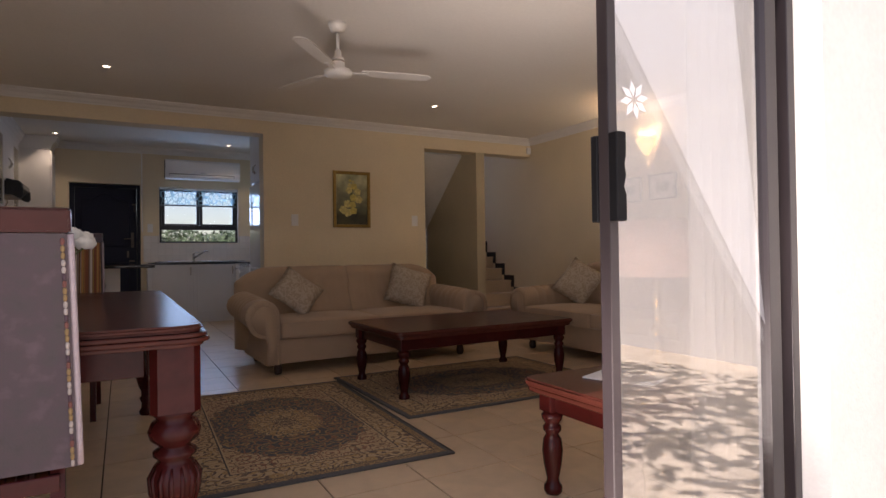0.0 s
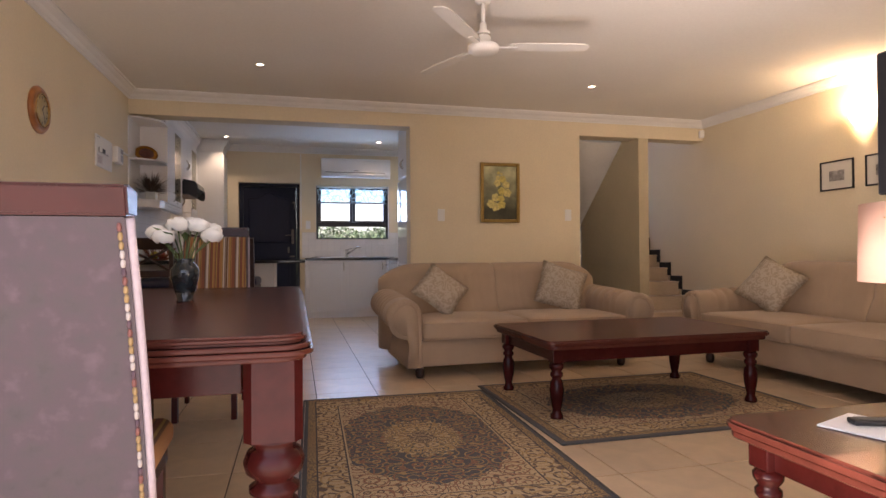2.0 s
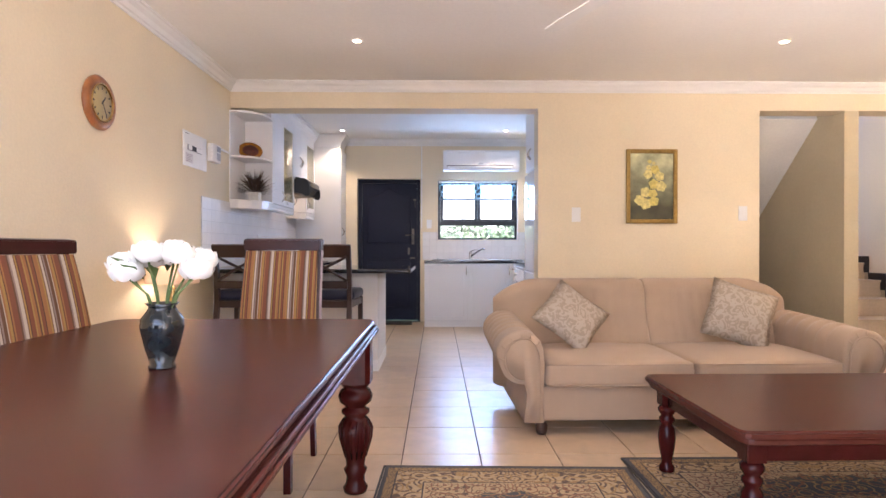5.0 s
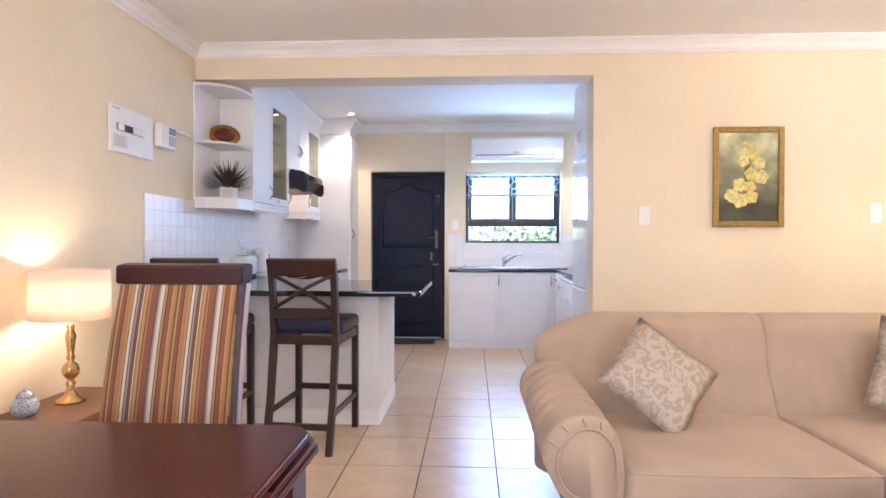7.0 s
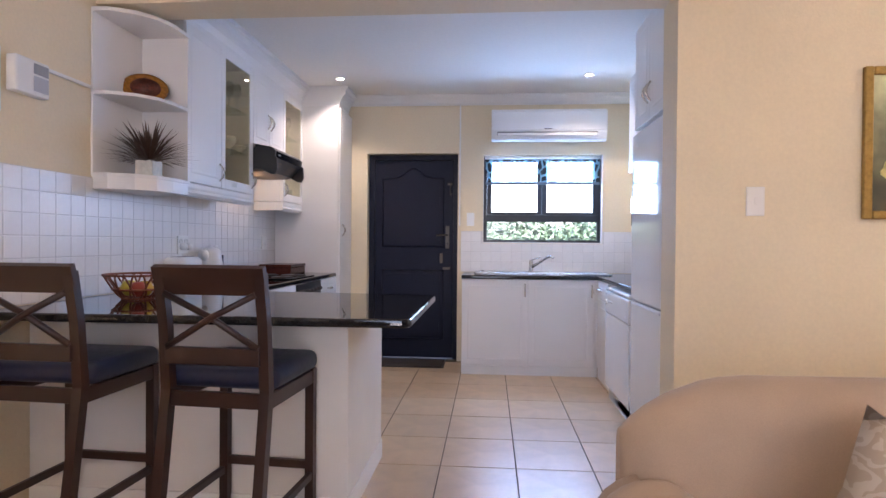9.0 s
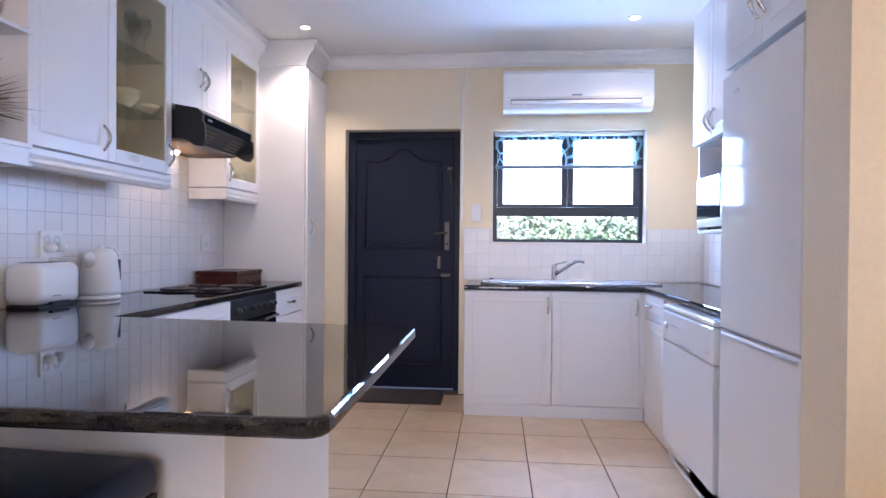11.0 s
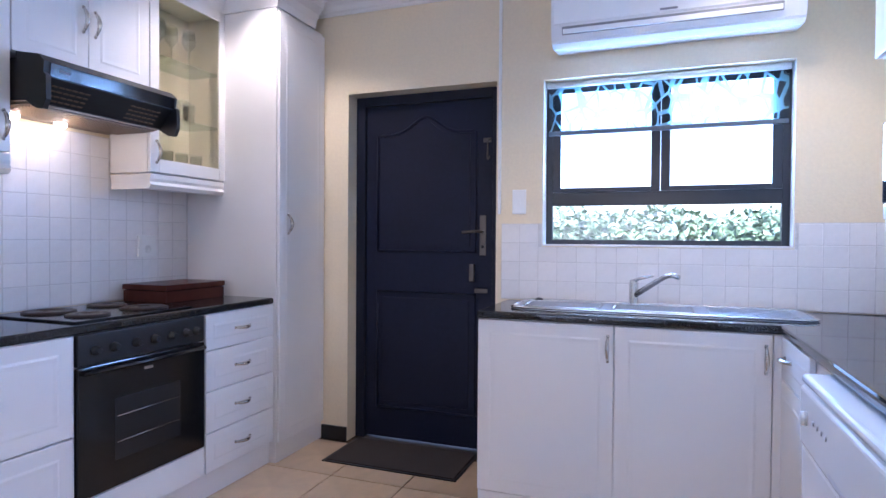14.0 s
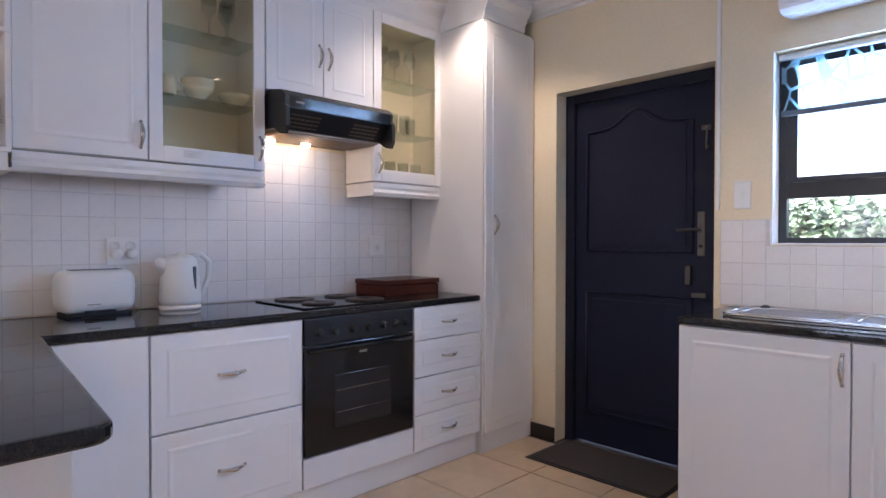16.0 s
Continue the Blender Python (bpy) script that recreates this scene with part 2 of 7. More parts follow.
structure("wall_passage", bm, WHITE_WALL, "white plaster wall behind the stair passage", "wall")
structure("wall_passage_side", cube(3.45, 3.645, YW + TW, YW + 1.6, 0, 2.6), WHITE_WALL, "white plaster side of the stair passage", "wall")
structure("stair_soffit", prism([(YW + 0.45, 2.52), (YW + 1.6, 1.5), (YW + 1.6, 1.35), (YW + 0.4, 2.40)], "x", 3.645, 4.467), WHITE_WALL, "sloping white underside of the upper flight", "ceiling")
structure("stair_back_wall", cube(4.6, XR, YB + 0.6, YB + 0.8, 0, 5.2), WALL, "cream plaster wall at the top of the stairs", "wall")
structure("stairwell_ceiling", cube(3.4, XR + 0.2, YW, YB + 0.8, 5.2, 5.3), CEIL, "white ceiling high above the stairs", "ceiling")
structure("stairwell_front_wall", cube(3.4, XR + 0.2, YW, YW + TW, CZ + 0.15, 5.2), WHITE_WALL, "white plaster above the stair opening", "wall")
structure("stairwell_side_wall", cube(3.4, 3.5, YW + TW, YB + 0.8, 2.6, 5.2), WHITE_WALL, "white plaster side of the stairwell", "wall")
bm = bmesh.new()
for x0, x1, z0, z1 in ((XL, DX0, 0, KZ + 0.05), (DX0, DX1, DT, KZ + 0.05), (DX1, WX0, 0, KZ + 0.05), (WX0, WX1, 0, WZ0), (WX0, WX1, WZ1, KZ + 0.05), (WX1, KXR + 0.2, 0, KZ + 0.05)):
    box(bm, x0, x1, YB, YB + 0.22, z0, z1)
wall_back = structure("wall_kitchen_back", bm, WALL, "cream plaster kitchen wall with door and window", "wall")
wall_side = structure("wall_kitchen_side", cube(KXR, KXR + 0.2, YW + TW, YB, 0, KZ + 0.05), WALL, "cream plaster kitchen wall behind the fridge", "wall")
bm = bmesh.new()
box(bm, XL - 0.25, OX0, YO, YF, 0, CZ + 0.1)
box(bm, OX0, OX1, YO, YF, OT, CZ + 0.1)
box(bm, OX1, XR + 0.25, YO, YF, 0, CZ + 0.1)
structure("wall_south", bm, WHITE_WALL, "white plaster garden front with sliding door opening", "wall")
structure("roof_slab", cube(XL - 0.25, XR + 0.25, YO, YB + 0.3, 5.3, 5.4), WHITE_WALL, "flat roof over the house", "roof")

# cornices
PROFILE = [(0, 0), (0.012, 0), (0.016, 0.014), (0.03, 0.02), (0.045, 0.045), (0.07, 0.062), (0.076, 0.074), (0.09, 0.078), (0.09, 0.092), (0, 0.092)]


def cornice(name, axis, wall, sign, lo, hi, top):
    pts = [(wall + sign * d, top - 0.092 + h) for d, h in PROFILE]
    structure(name, prism(pts, axis, lo, hi), TRIM, "white moulded plaster cornice", "cornice")


cornice("cornice_north", "x", YW, -1, XL, XR, CZ)
cornice("cornice_west", "y", XL, 1, YF, YW, CZ)
cornice("cornice_east", "y", XR, -1, YF, YW, CZ)
cornice("cornice_kitchen_back", "x", YB, -1, XL, KXR, KZ)
cornice("cornice_kitchen_east", "y", KXR, -1, YW + TW, YB, KZ)
cornice("cornice_kitchen_front", "x", YW + TW, 1, -1.0, KXR, KZ)

# skirtings
structure("baseboard_back", cube(-0.765, DX0 - 0.002, YB - 0.014, YB, 0, 0.085, 0.003), BASEBOARD, "glossy black tile skirting beside the back door", "skirting")
structure("baseboard_north", cube(1.54, 3.648, YW - 0.014, YW, 0, 0.085, 0.003), BASEBOARD, "glossy black tile skirting along the wall", "skirting")
structure("baseboard_east", cube(XR - 0.014, XR, YF, YW - 0.02, 0, 0.085, 0.003), BASEBOARD, "glossy black tile skirting along the wall", "skirting")
structure("baseboard_west", cube(XL, XL + 0.014, YF, 5.9, 0, 0.085, 0.003), BASEBOARD, "glossy black tile skirting along the wall", "skirting")

# stairs, climbing away along the east wall
stairs = thing("staircase", pose(4.603, YW + 0.02, 0), "beige tiled staircase with black stepped skirting", "stairs")
SW, RISE, TREAD = XR - 4.603, 0.183, 0.25
for k in range(9):
    bm = bmesh.new()
    box(bm, 0.002, SW - 0.002, k * TREAD, 9 * TREAD, k * RISE + (0.002 if k else 0), (k + 1) * RISE - 0.02)
    box(bm, 0.002, SW - 0.002, k * TREAD - 0.015, (k + 1) * TREAD, (k + 1) * RISE - 0.02, (k + 1) * RISE, 0.005)
    part("step", bm, STAIR, stairs)
for k in range(9):
    part("tread_skirting", cube(SW - 0.016, SW - 0.003, k * TREAD + 0.0005, (k + 1) * TREAD - 0.0705, (k + 1) * RISE, (k + 1) * RISE + 0.075), BASEBOARD, stairs, "glossy black tile skirting")
    part("riser_skirting", cube(SW - 0.0155, SW - 0.0035, k * TREAD - 0.07, k * TREAD, k * RISE + (0.0755 if k else 0.001), (k + 1) * RISE + 0.0745), BASEBOARD, stairs, "glossy black tile skirting")

# ---- outside ----
structure("ground", cube(-60, 60, -60, YO - 0.002, -0.3, -0.06), PAVING, "sunlit beige paved patio ground", "ground")
structure("ground_rear", cube(-60, 60, YB + 0.22, 60, -0.3, -0.08), mat("lawn", (0.09, 0.13, 0.04), 0.9, grain=0.4, grain_scale=30, spots=0.2), "grass outside the kitchen window", "ground")
structure("door_step", cube(OX0, OX1, YO - 0.3, YO - 0.003, -0.06, -0.01, 0.005), PAVING, "low paved step at the sliding door", "step")
structure("garden_wall", cube(4.9, 5.1, -7, YO - 0.003, -0.06, 4.4), WHITE_WALL, "sunlit white plaster garden wall", "wall")
structure("garden_wall_far", cube(-7, 4.898, -7.2, -7, -0.06, 2.2), WHITE_WALL, "sunlit white plaster garden wall", "wall")
structure("boundary_wall", cube(-8, 10, 15.5, 15.7, -0.08, 1.2), WHITE_WALL, "white plaster boundary wall behind the hedge", "wall")


def leaves(count, place, size, rnd):
    """Folded pointed leaves, scattered by place()."""
    vs, fs = [], []
    for _ in range(count):
        p, n = place()
        a = rnd.uniform(0, 6.283)
        t = n.orthogonal().normalized()
        u = (Matrix.Rotation(a, 3, n) @ t)
        w = n.cross(u)
        s = size * rnd.uniform(0.6, 1.3)
        k = len(vs)
        vs += [p, p + u * s * 0.5 + w * s * 0.28 + n * s * 0.1, p + u * s, p + u * s * 0.5 - w * s * 0.28 + n * s * 0.1]
        fs += [(k, k + 1, k + 2), (k, k + 2, k + 3)]
    return vs, fs


def leafy(name, vs, fs, material, parent=None):
    me = bpy.data.meshes.new(name)
    me.from_pydata([tuple(v) for v in vs], [], fs)
    me.materials.append(material)
    ob = new(name, me)
    ob.parent = parent
    return ob


rnd = random.Random(4)


def hedge_place():
    x, a = rnd.uniform(-3.5, 6), rnd.uniform(0, math.pi)
    r = 0.75 + 0.16 * noise.noise(Vector((x * 1.4, a * 1.2, 0))) + rnd.uniform(-0.12, 0.06)
    p = Vector((x, 13.4 - r * math.cos(a) * 0.9, 0.62 + r * math.sin(a) * 1.18))
    return p, Vector((rnd.uniform(-1, 1), -math.cos(a) + rnd.uniform(-0.7, 0.7), math.sin(a) + rnd.uniform(-0.7, 0.7))).normalized()


tagged(leafy("hedge", *leaves(16000, hedge_place, 0.1, rnd), LEAF), "sunlit green leafy hedge outside the kitchen", "hedge", kind="stuff")
# Solid core, coloured dark to stand for the shade between the leaves.
tagged(part("hedge_core", smooth(prism([(12.9 + 0.5 * (1 - math.cos(a)), -0.08 + 1.45 * math.sin(a)) for a in (math.pi * k / 8 for k in range(9))], "x", -3.4, 5.9)), mat("hedge_shade", (0.045, 0.065, 0.03), 0.9, grain=0.4, grain_scale=25)), "twiggy hedge inside, coloured dark for its shade", "hedge", kind="stuff")

tree = thing("tree", pose(1.9, -2.0, -0.06), "leafy garden tree casting dappled shade on paving", "tree")
part("trunk", tube([(0, 0, 0), (0.03, 0.02, 1.2), (-0.02, 0.05, 2.4), (0.05, 0.0, 3.2)], [0.11, 0.09, 0.075, 0.05], 10), BARK, tree)
for k in range(6):
    a = k * 1.05
    part("limb", tube([(0, 0, 2.2 + 0.15 * k), (0.5 * math.cos(a), 0.5 * math.sin(a), 2.9 + 0.15 * k), (1.2 * math.cos(a), 1.2 * math.sin(a), 3.3 + 0.2 * k)], [0.045, 0.03, 0.012], 6), BARK, tree)
clumps = [Vector((1.3 * math.cos(a * 2.4) * (0.3 + 0.1 * a), 1.3 * math.sin(a * 2.4) * (0.3 + 0.1 * a), 3.2 + 0.12 * (a % 5))) for a in range(12)]


def crown_place():
    c = rnd.choice(clumps)
    d = Vector((rnd.gauss(0, 1), rnd.gauss(0, 1), rnd.gauss(0, 0.7))).normalized()
    return c + d * 0.55 * rnd.uniform(0.2, 1) ** 0.5, (d + Vector((0, 0, 0.6))).normalized()


leafy("crown", *leaves(2600, crown_place, 0.16, rnd), LEAF, tree)

# ---- kitchen ----


def panel_bm(w, h, t=0.018, rail=0.055, glass=False):
    """A framed cupboard front: x across, z up, facing -y, with its back at y = 0."""
    bm = bmesh.new()
    if glass:
        box(bm, 0.001, rail, -t, 0, 0.001, h - 0.001, 0.003)
        box(bm, w - rail, w - 0.001, -t, 0, 0.001, h - 0.001, 0.003)
        box(bm, rail, w - rail, -t, 0, 0.001, rail + 0.012, 0.003)
        box(bm, rail, w - rail, -t, 0, h - rail, h - 0.001, 0.003)
        return bm
    box(bm, 0.0015, w - 0.0015, -t, 0, 0.0015, h - 0.0015, 0.003)
    rail = min(rail, h * 0.28)
    lo, hi, lz, hz = rail, w - rail, rail, h - rail
    g = 0.009
    # the panel's field is framed by a routed groove: a raised ring with sloped sides
    ring = [(lo, lz, hi, hz, 0.0), (lo + g, lz + g, hi - g, hz - g, 0.0024), (lo + 2.6 * g, lz + 2.6 * g, hi - 2.6 * g, hz - 2.6 * g, 0.0012)]
    rows = []
    for x0, z0, x1, z1, d in ring:
        rows.append([bm.verts.new((x, -t - d, z)) for x, z in ((x0, z0), (x1, z0), (x1, z1), (x0, z1))])
    for a, b in zip(rows, rows[1:]):
        for i in range(4):
            bm.faces.new((a[i], a[(i + 1) % 4], b[(i + 1) % 4], b[i]))
    bm.faces.new(rows[-1])
    return bm


def handle_bm(length=0.105, upright=True):
    pts, rad = [], []
    for k in range(9):
        u = k / 8 - 0.5
        d = -0.026 * (1 - (2 * u) ** 2) - 0.003
        pts.append((0, d, u * length) if upright else (u * length, d, 0))
        rad.append(0.0055 + 0.0045 * (1 - abs(2 * u)))
    bm = tube(pts, rad, 8)
    for s in (-1, 1):
        c = (0, -0.003, s * length / 2) if upright else (s * length / 2, -0.003, 0)
        bmesh.ops.create_uvsphere(bm, u_segments=8, v_segments=6, radius=0.0075, matrix=Matrix.Translation(c))
    return smooth(bm)


def front(unit, x, z, w, h, handle=None, upright=True, glass=False, name="door", t=0.018):
    """A door or drawer front on a unit, with its handle as a sub-part; handle is (x, z) on the front."""
    d = part(name, panel_bm(w, h, t, glass=glass), CABINET, unit, at=pose(x, 0, z))
    if glass:
        pane = part("glass_pane", cube(0.05, w - 0.05, -0.011, -0.007, 0.06, h - 0.05), CABINET_GLASS, d, "clear glass pane")
        pane.visible_shadow = False
    if handle:
        part("handle", handle_bm(upright=upright), CHROME, d, "satin nickel bow handle", at=pose(handle[0], -t, handle[1]))
    return d


def unit(name, x, y, z, turn, w, depth, h, label, hollow=False, category="cabinet"):
    """A cabinet body with its front at local y = 0 and its back at depth."""
    u = thing(name, pose(x, y, z, 0, 0, turn), label, category)
    bm = bmesh.new()
    if hollow:
        s = 0.016
        box(bm, 0, s, 0.002, depth, 0, h)
        box(bm, w - s, w, 0.002, depth, 0, h)
        box(bm, s, w - s, 0.002, depth, 0, s)
        box(bm, s, w - s, 0.002, depth, h - s, h)
        box(bm, s, w - s, depth - 0.01, depth, s, h - s)
    else:
        box(bm, 0.001, w - 0.001, 0.002, depth, 0, h, 0.001, 1)
    part("body", bm, CABINET, u)
    return u


BF = -0.80                      # front of the base units along the west wall
BD = BF - XL - 0.004
# base units: plinth, filler, pan drawers, oven housing, four drawers
tagged(part("plinth", cube(XL + 0.002, BF - 0.012, 7.0, 9.172, 0, 0.118, 0.002), CABINET), "white foil plinth under the base cabinets", "plinth")
u = unit("filler_cabinet", BF, 7.0, 0.122, 90, 0.407, BD, 0.742, "white corner base cabinet beside the peninsula")
part("filler_panel", cube(0.06, 0.404, -0.018, 0, 0, 0.742, 0.002), CABINET, u)
u = unit("drawer_cabinet", BF, 7.41, 0.122, 90, 0.615, BD, 0.742, "white base cabinet with two deep pan drawers")
front(u, 0, 0.381, 0.615, 0.361, (0.30, 0.185), False, name="drawer")
front(u, 0, 0.002, 0.615, 0.375, (0.30, 0.19), False, name="drawer")
u = unit("oven_cabinet", BF, 8.028, 0.122, 90, 0.637, BD, 0.742, "white housing cabinet around the built-in oven")
part("panel", cube(0.002, 0.635, -0.018, 0, 0.002, 0.132, 0.002), CABINET, u)
oven = thing("oven", pose(BF, 8.036, 0.262, 0, 0, 90), "black glass built-in electric oven", "oven")
part("oven_door", cube(0, 0.621, -0.024, 0, 0, 0.482, 0.004), BLACKGLOSS, oven)
part("door_window", cube(0.15, 0.475, -0.0255, -0.02, 0.1, 0.34, 0.001), mat("dark_oven_glass", (0.02, 0.02, 0.022), 0.06), oven, "dark glass oven window")
for z in (0.17, 0.27):
    part("oven_rack", tube([(0.16, -0.0262, z), (0.465, -0.0262, z + 0.001)], 0.0012, 6), STEEL, oven)
part("door_handle", smooth(tube([(0.02, -0.024, 0.462), (0.02, -0.044, 0.462), (0.31, -0.05, 0.462), (0.6, -0.044, 0.462), (0.6, -0.024, 0.462)], 0.009, 8)), BLACKGLOSS, oven)
ctrl = part("control_panel", cube(0, 0.621, -0.022, 0, 0.486, 0.602, 0.004), BLACKPLASTIC, oven)
for x in (0.07, 0.15, 0.25, 0.34, 0.43, 0.51, 0.57):
    bm = lathe([(0.019, 0), (0.019, 0.006), (0.014, 0.008), (0.012, 0.022), (0.010, 0.024)], 16)
    part("knob", bm, BLACKPLASTIC, ctrl, at=pose(x, -0.022, 0.54, 90))
part("badge", cube(0.285, 0.33, -0.0258, -0.0235, 0.425, 0.436), STEEL, oven)
u = unit("drawer_cabinet", BF, 8.67, 0.122, 90, 0.502, BD, 0.742, "white base cabinet with four shallow drawers")
for z0, z1 in ((0.002, 0.187), (0.189, 0.381), (0.383, 0.572), (0.574, 0.742)):
    front(u, 0, z0, 0.502, z1 - z0, (0.25, (z1 - z0) / 2), False, name="drawer")

# worktops
def slab(outline, z0=0.866, z1=0.9, r=0.012):
    bm = prism(outline, "z", z0, z1)
    edges = [e for e in bm.edges if abs(e.verts[0].co.z - e.verts[1].co.z) < 1e-5]
    bmesh.ops.bevel(bm, geom=edges, offset=r, segments=3, affect="EDGES", profile=0.6)
    return bm


def rounded(points, r, steps=5):
    """Rounds each corner of an outline whose third number is true."""
    out, n = [], len(points)
    for i, (x, y, rd) in enumerate(points):
        if not rd:
            out.append((x, y))
            continue
        p, a, b = Vector((x, y)), Vector(points[i - 1][:2]), Vector(points[(i + 1) % n][:2])
        u, v = (a - p).normalized(), (b - p).normalized()
        for k in range(steps + 1):
            t = k / steps
            q = p + u * r * (1 - t) ** 2 + v * r * t ** 2
            out.append((q.x, q.y))
    return out


PEN = rounded([(XL + 0.002, 5.93, 0), (0.356, 5.93, 1), (0.356, 6.99, 1), (-0.785, 7.09, 0), (-0.785, 9.172, 0), (XL + 0.002, 9.172, 0)], 0.05)
tagged(part("worktop", slab(PEN), GRANITE), "polished black granite worktop and breakfast bar", "worktop")
RIGHT = rounded([(0.396, 9.07, 0), (1.602, 9.07, 0), (1.602, 7.56, 0), (KXR - 0.002, 7.56, 0), (KXR - 0.002, YB - 0.002, 0), (0.396, YB - 0.002, 0)], 0.03)
tagged(part("worktop", slab(RIGHT), GRANITE), "polished black granite worktop around the sink", "worktop")

# peninsula base
pen = thing("peninsula_base", pose(0, 0, 0), "white plastered breakfast bar base with skirting", "counter base")
part("body", cube(XL + 0.002, 0.055, 6.215, 6.99, 0.0, 0.864, 0.004), mat("white_bar_paint", (0.74, 0.71, 0.66), 0.6, spots=0.04, bump=0.05), pen)
part("skirting", box(cube(XL + 0.01, 0.063, 6.203, 6.213, 0, 0.1, 0.002), 0.0565, 0.0635, 6.2135, 6.98, 0, 0.1, 0.002), TRIM, pen)

# wall units on the west wall
UF, UZ, UH = -1.135, 1.535, 0.93
UD = UF - XL - 0.004
u = unit("wall_cabinet", UF, 7.06, UZ, 90, 0.455, UD, UH, "white wall cabinet with a panelled door", True)
front(u, 0, 0, 0.455, UH, (0.425, 0.1))
for y, w, hx in ((7.517, 0.513, 0.485), (8.67, 0.522, 0.035)):
    u = unit("display_cabinet", UF, y, UZ, 90, w, UD, UH, "white wall cabinet with glass door and shelves", True)
    front(u, 0, 0, w, UH, (hx, 0.1), glass=True)
    for z in (0.29, 0.585):
        sh = part("glass_shelf", cube(0.017, w - 0.017, 0.02, UD - 0.012, z, z + 0.005), clear_glass("shelf_glass", (0.9, 0.96, 0.93)), u, "clear glass shelf")
        sh.visible_shadow = False
u = unit("wall_cabinet", UF, 8.034, 1.92, 90, 0.632, UD, UH - 0.39, "white two-door wall cabinet over the hood", True)
front(u, 0, 0, 0.316, UH - 0.39, (0.29, 0.215))
front(u, 0.316, 0, 0.316, UH - 0.39, (0.03, 0.21))
# mouldings under and over the wall units
for y0, y1 in ((7.06, 8.03), (8.67, 9.172)):
    p = [(UF - 0.05, 1.456), (UF + 0.008, 1.456), (UF + 0.022, 1.474), (UF + 0.012, 1.49), (UF + 0.018, 1.504), (UF + 0.02, 1.528), (UF - 0.05, 1.528)]
    tagged(part("pelmet", prism(p, "y", y0, y1), CABINET), "white moulded light pelmet under wall cabinets", "pelmet")
tagged(part("pelmet", cube(XL + 0.002, UF - 0.052, 8.672, 8.69, 1.456, 1.528), CABINET), "white pelmet return beside the hood", "pelmet")
p = [(XL + 0.002, 2.462), (UF + 0.006, 2.462), (UF + 0.012, 2.5), (UF + 0.03, 2.54), (UF + 0.06, 2.575), (UF + 0.066, 2.61), (UF + 0.085, 2.618), (UF + 0.085, KZ - 0.002), (XL + 0.002, KZ - 0.002)]
tagged(part("crown_moulding", prism(p, "y", 7.06, 9.172), CABINET), "white crown moulding above the wall cabinets", "moulding")

# open corner shelf
sh = thing("corner_shelf", pose(XL, 6.615, 1.45), "white open corner shelf at cabinet end", "shelf")
OUT = [(0.002, 0), (0.09, 0), (0.2, 0.06), (0.27, 0.15), (0.295, 0.27), (0.295, 0.44), (0.002, 0.44)]
for z, t, name in ((0.0, 0.012, "lower_board"), (0.066, 0.016, "bottom_shelf"), (0.482, 0.016, "middle_shelf"), (0.905, 0.02, "top_board")):
    part(name, prism(OUT, "z", z, z + t), CABINET, sh)
part("fascia", prism([(0.004, 0.004), (0.088, 0.004), (0.196, 0.064), (0.264, 0.152), (0.288, 0.27), (0.288, 0.43), (0.27, 0.43), (0.27, 0.27), (0.25, 0.16), (0.19, 0.08), (0.085, 0.02), (0.004, 0.02)], "z", 0.0125, 0.0655), CABINET, sh)
part("back_panel", cube(0.0, 0.012, 0.0, 0.44, 0.0825, 0.9045, 0.002), CABINET, sh)
part("side_panel", cube(0.013, 0.29, 0.424, 0.442, 0.0825, 0.9045, 0.002), CABINET, sh)

# tall larder unit
TF = -0.77
u = unit("larder_cabinet", TF, 9.176, 0.0, 90, YB - 9.176 - 0.003, TF - XL - 0.004, 2.46, "tall white larder cabinet with a full-height door", category="cabinet")
front(u, 0.004, 0.11, YB - 9.176 - 0.012, 2.33, (0.075, 1.19))
p = [(XL + 0.002, 2.463), (TF + 0.006, 2.463), (TF + 0.012, 2.5), (TF + 0.03, 2.54), (TF + 0.06, 2.575), (TF + 0.066, 2.61), (TF + 0.085, 2.618), (TF + 0.085, KZ - 0.003), (XL + 0.002, KZ - 0.003)]
tagged(part("crown_moulding", prism(p, "y", 9.173, YB - 0.09), CABINET), "white crown moulding above the larder", "moulding")

# cooker hood
hood = thing("cooker_hood", pose(-0.052, 8.042, 1.695), "black slimline cooker hood with lit lamps", "cooker hood")
part("hood_body", prism([(XL + 0.066, 0.05), (-1.0, 0.034), (-0.985, 0.036), (-0.905, 0.116), (-0.9, 0.172), (-0.93, 0.2), (UF + 0.08, 0.223), (UF + 0.08, 0.2), (XL + 0.066, 0.2)], "y", 0.0, 0.627), BLACKPLASTIC, hood)
part("fascia", prism([(-0.903, 0.12), (-0.898, 0.12), (-0.893, 0.168), (-0.898, 0.17)], "y", 0.02, 0.607), BLACKGLOSS, hood)
part("badge", cube(-0.8945, -0.892, 0.05, 0.095, 0.14, 0.15), mat("badge_grey", (0.2, 0.2, 0.21), 0.4), hood)
SLOT = mat("slot_tan", (0.16, 0.1, 0.055), 0.5)
for y0 in (0.06, 0.41):
    for j in range(4):
        for i in range(6):
            part("vent_slot", cube(-0.001, 0.002, -0.011, 0.011, -0.0035, 0.0035), SLOT, hood, at=Matrix.Translation((-0.974 + 0.0155 * j, 0, 0.047 + 0.0155 * j)) @ Matrix.Translation((0.0, y0 + 0.027 * i, 0.0)) @ pose(0, 0, 0, 0, 45, 0))
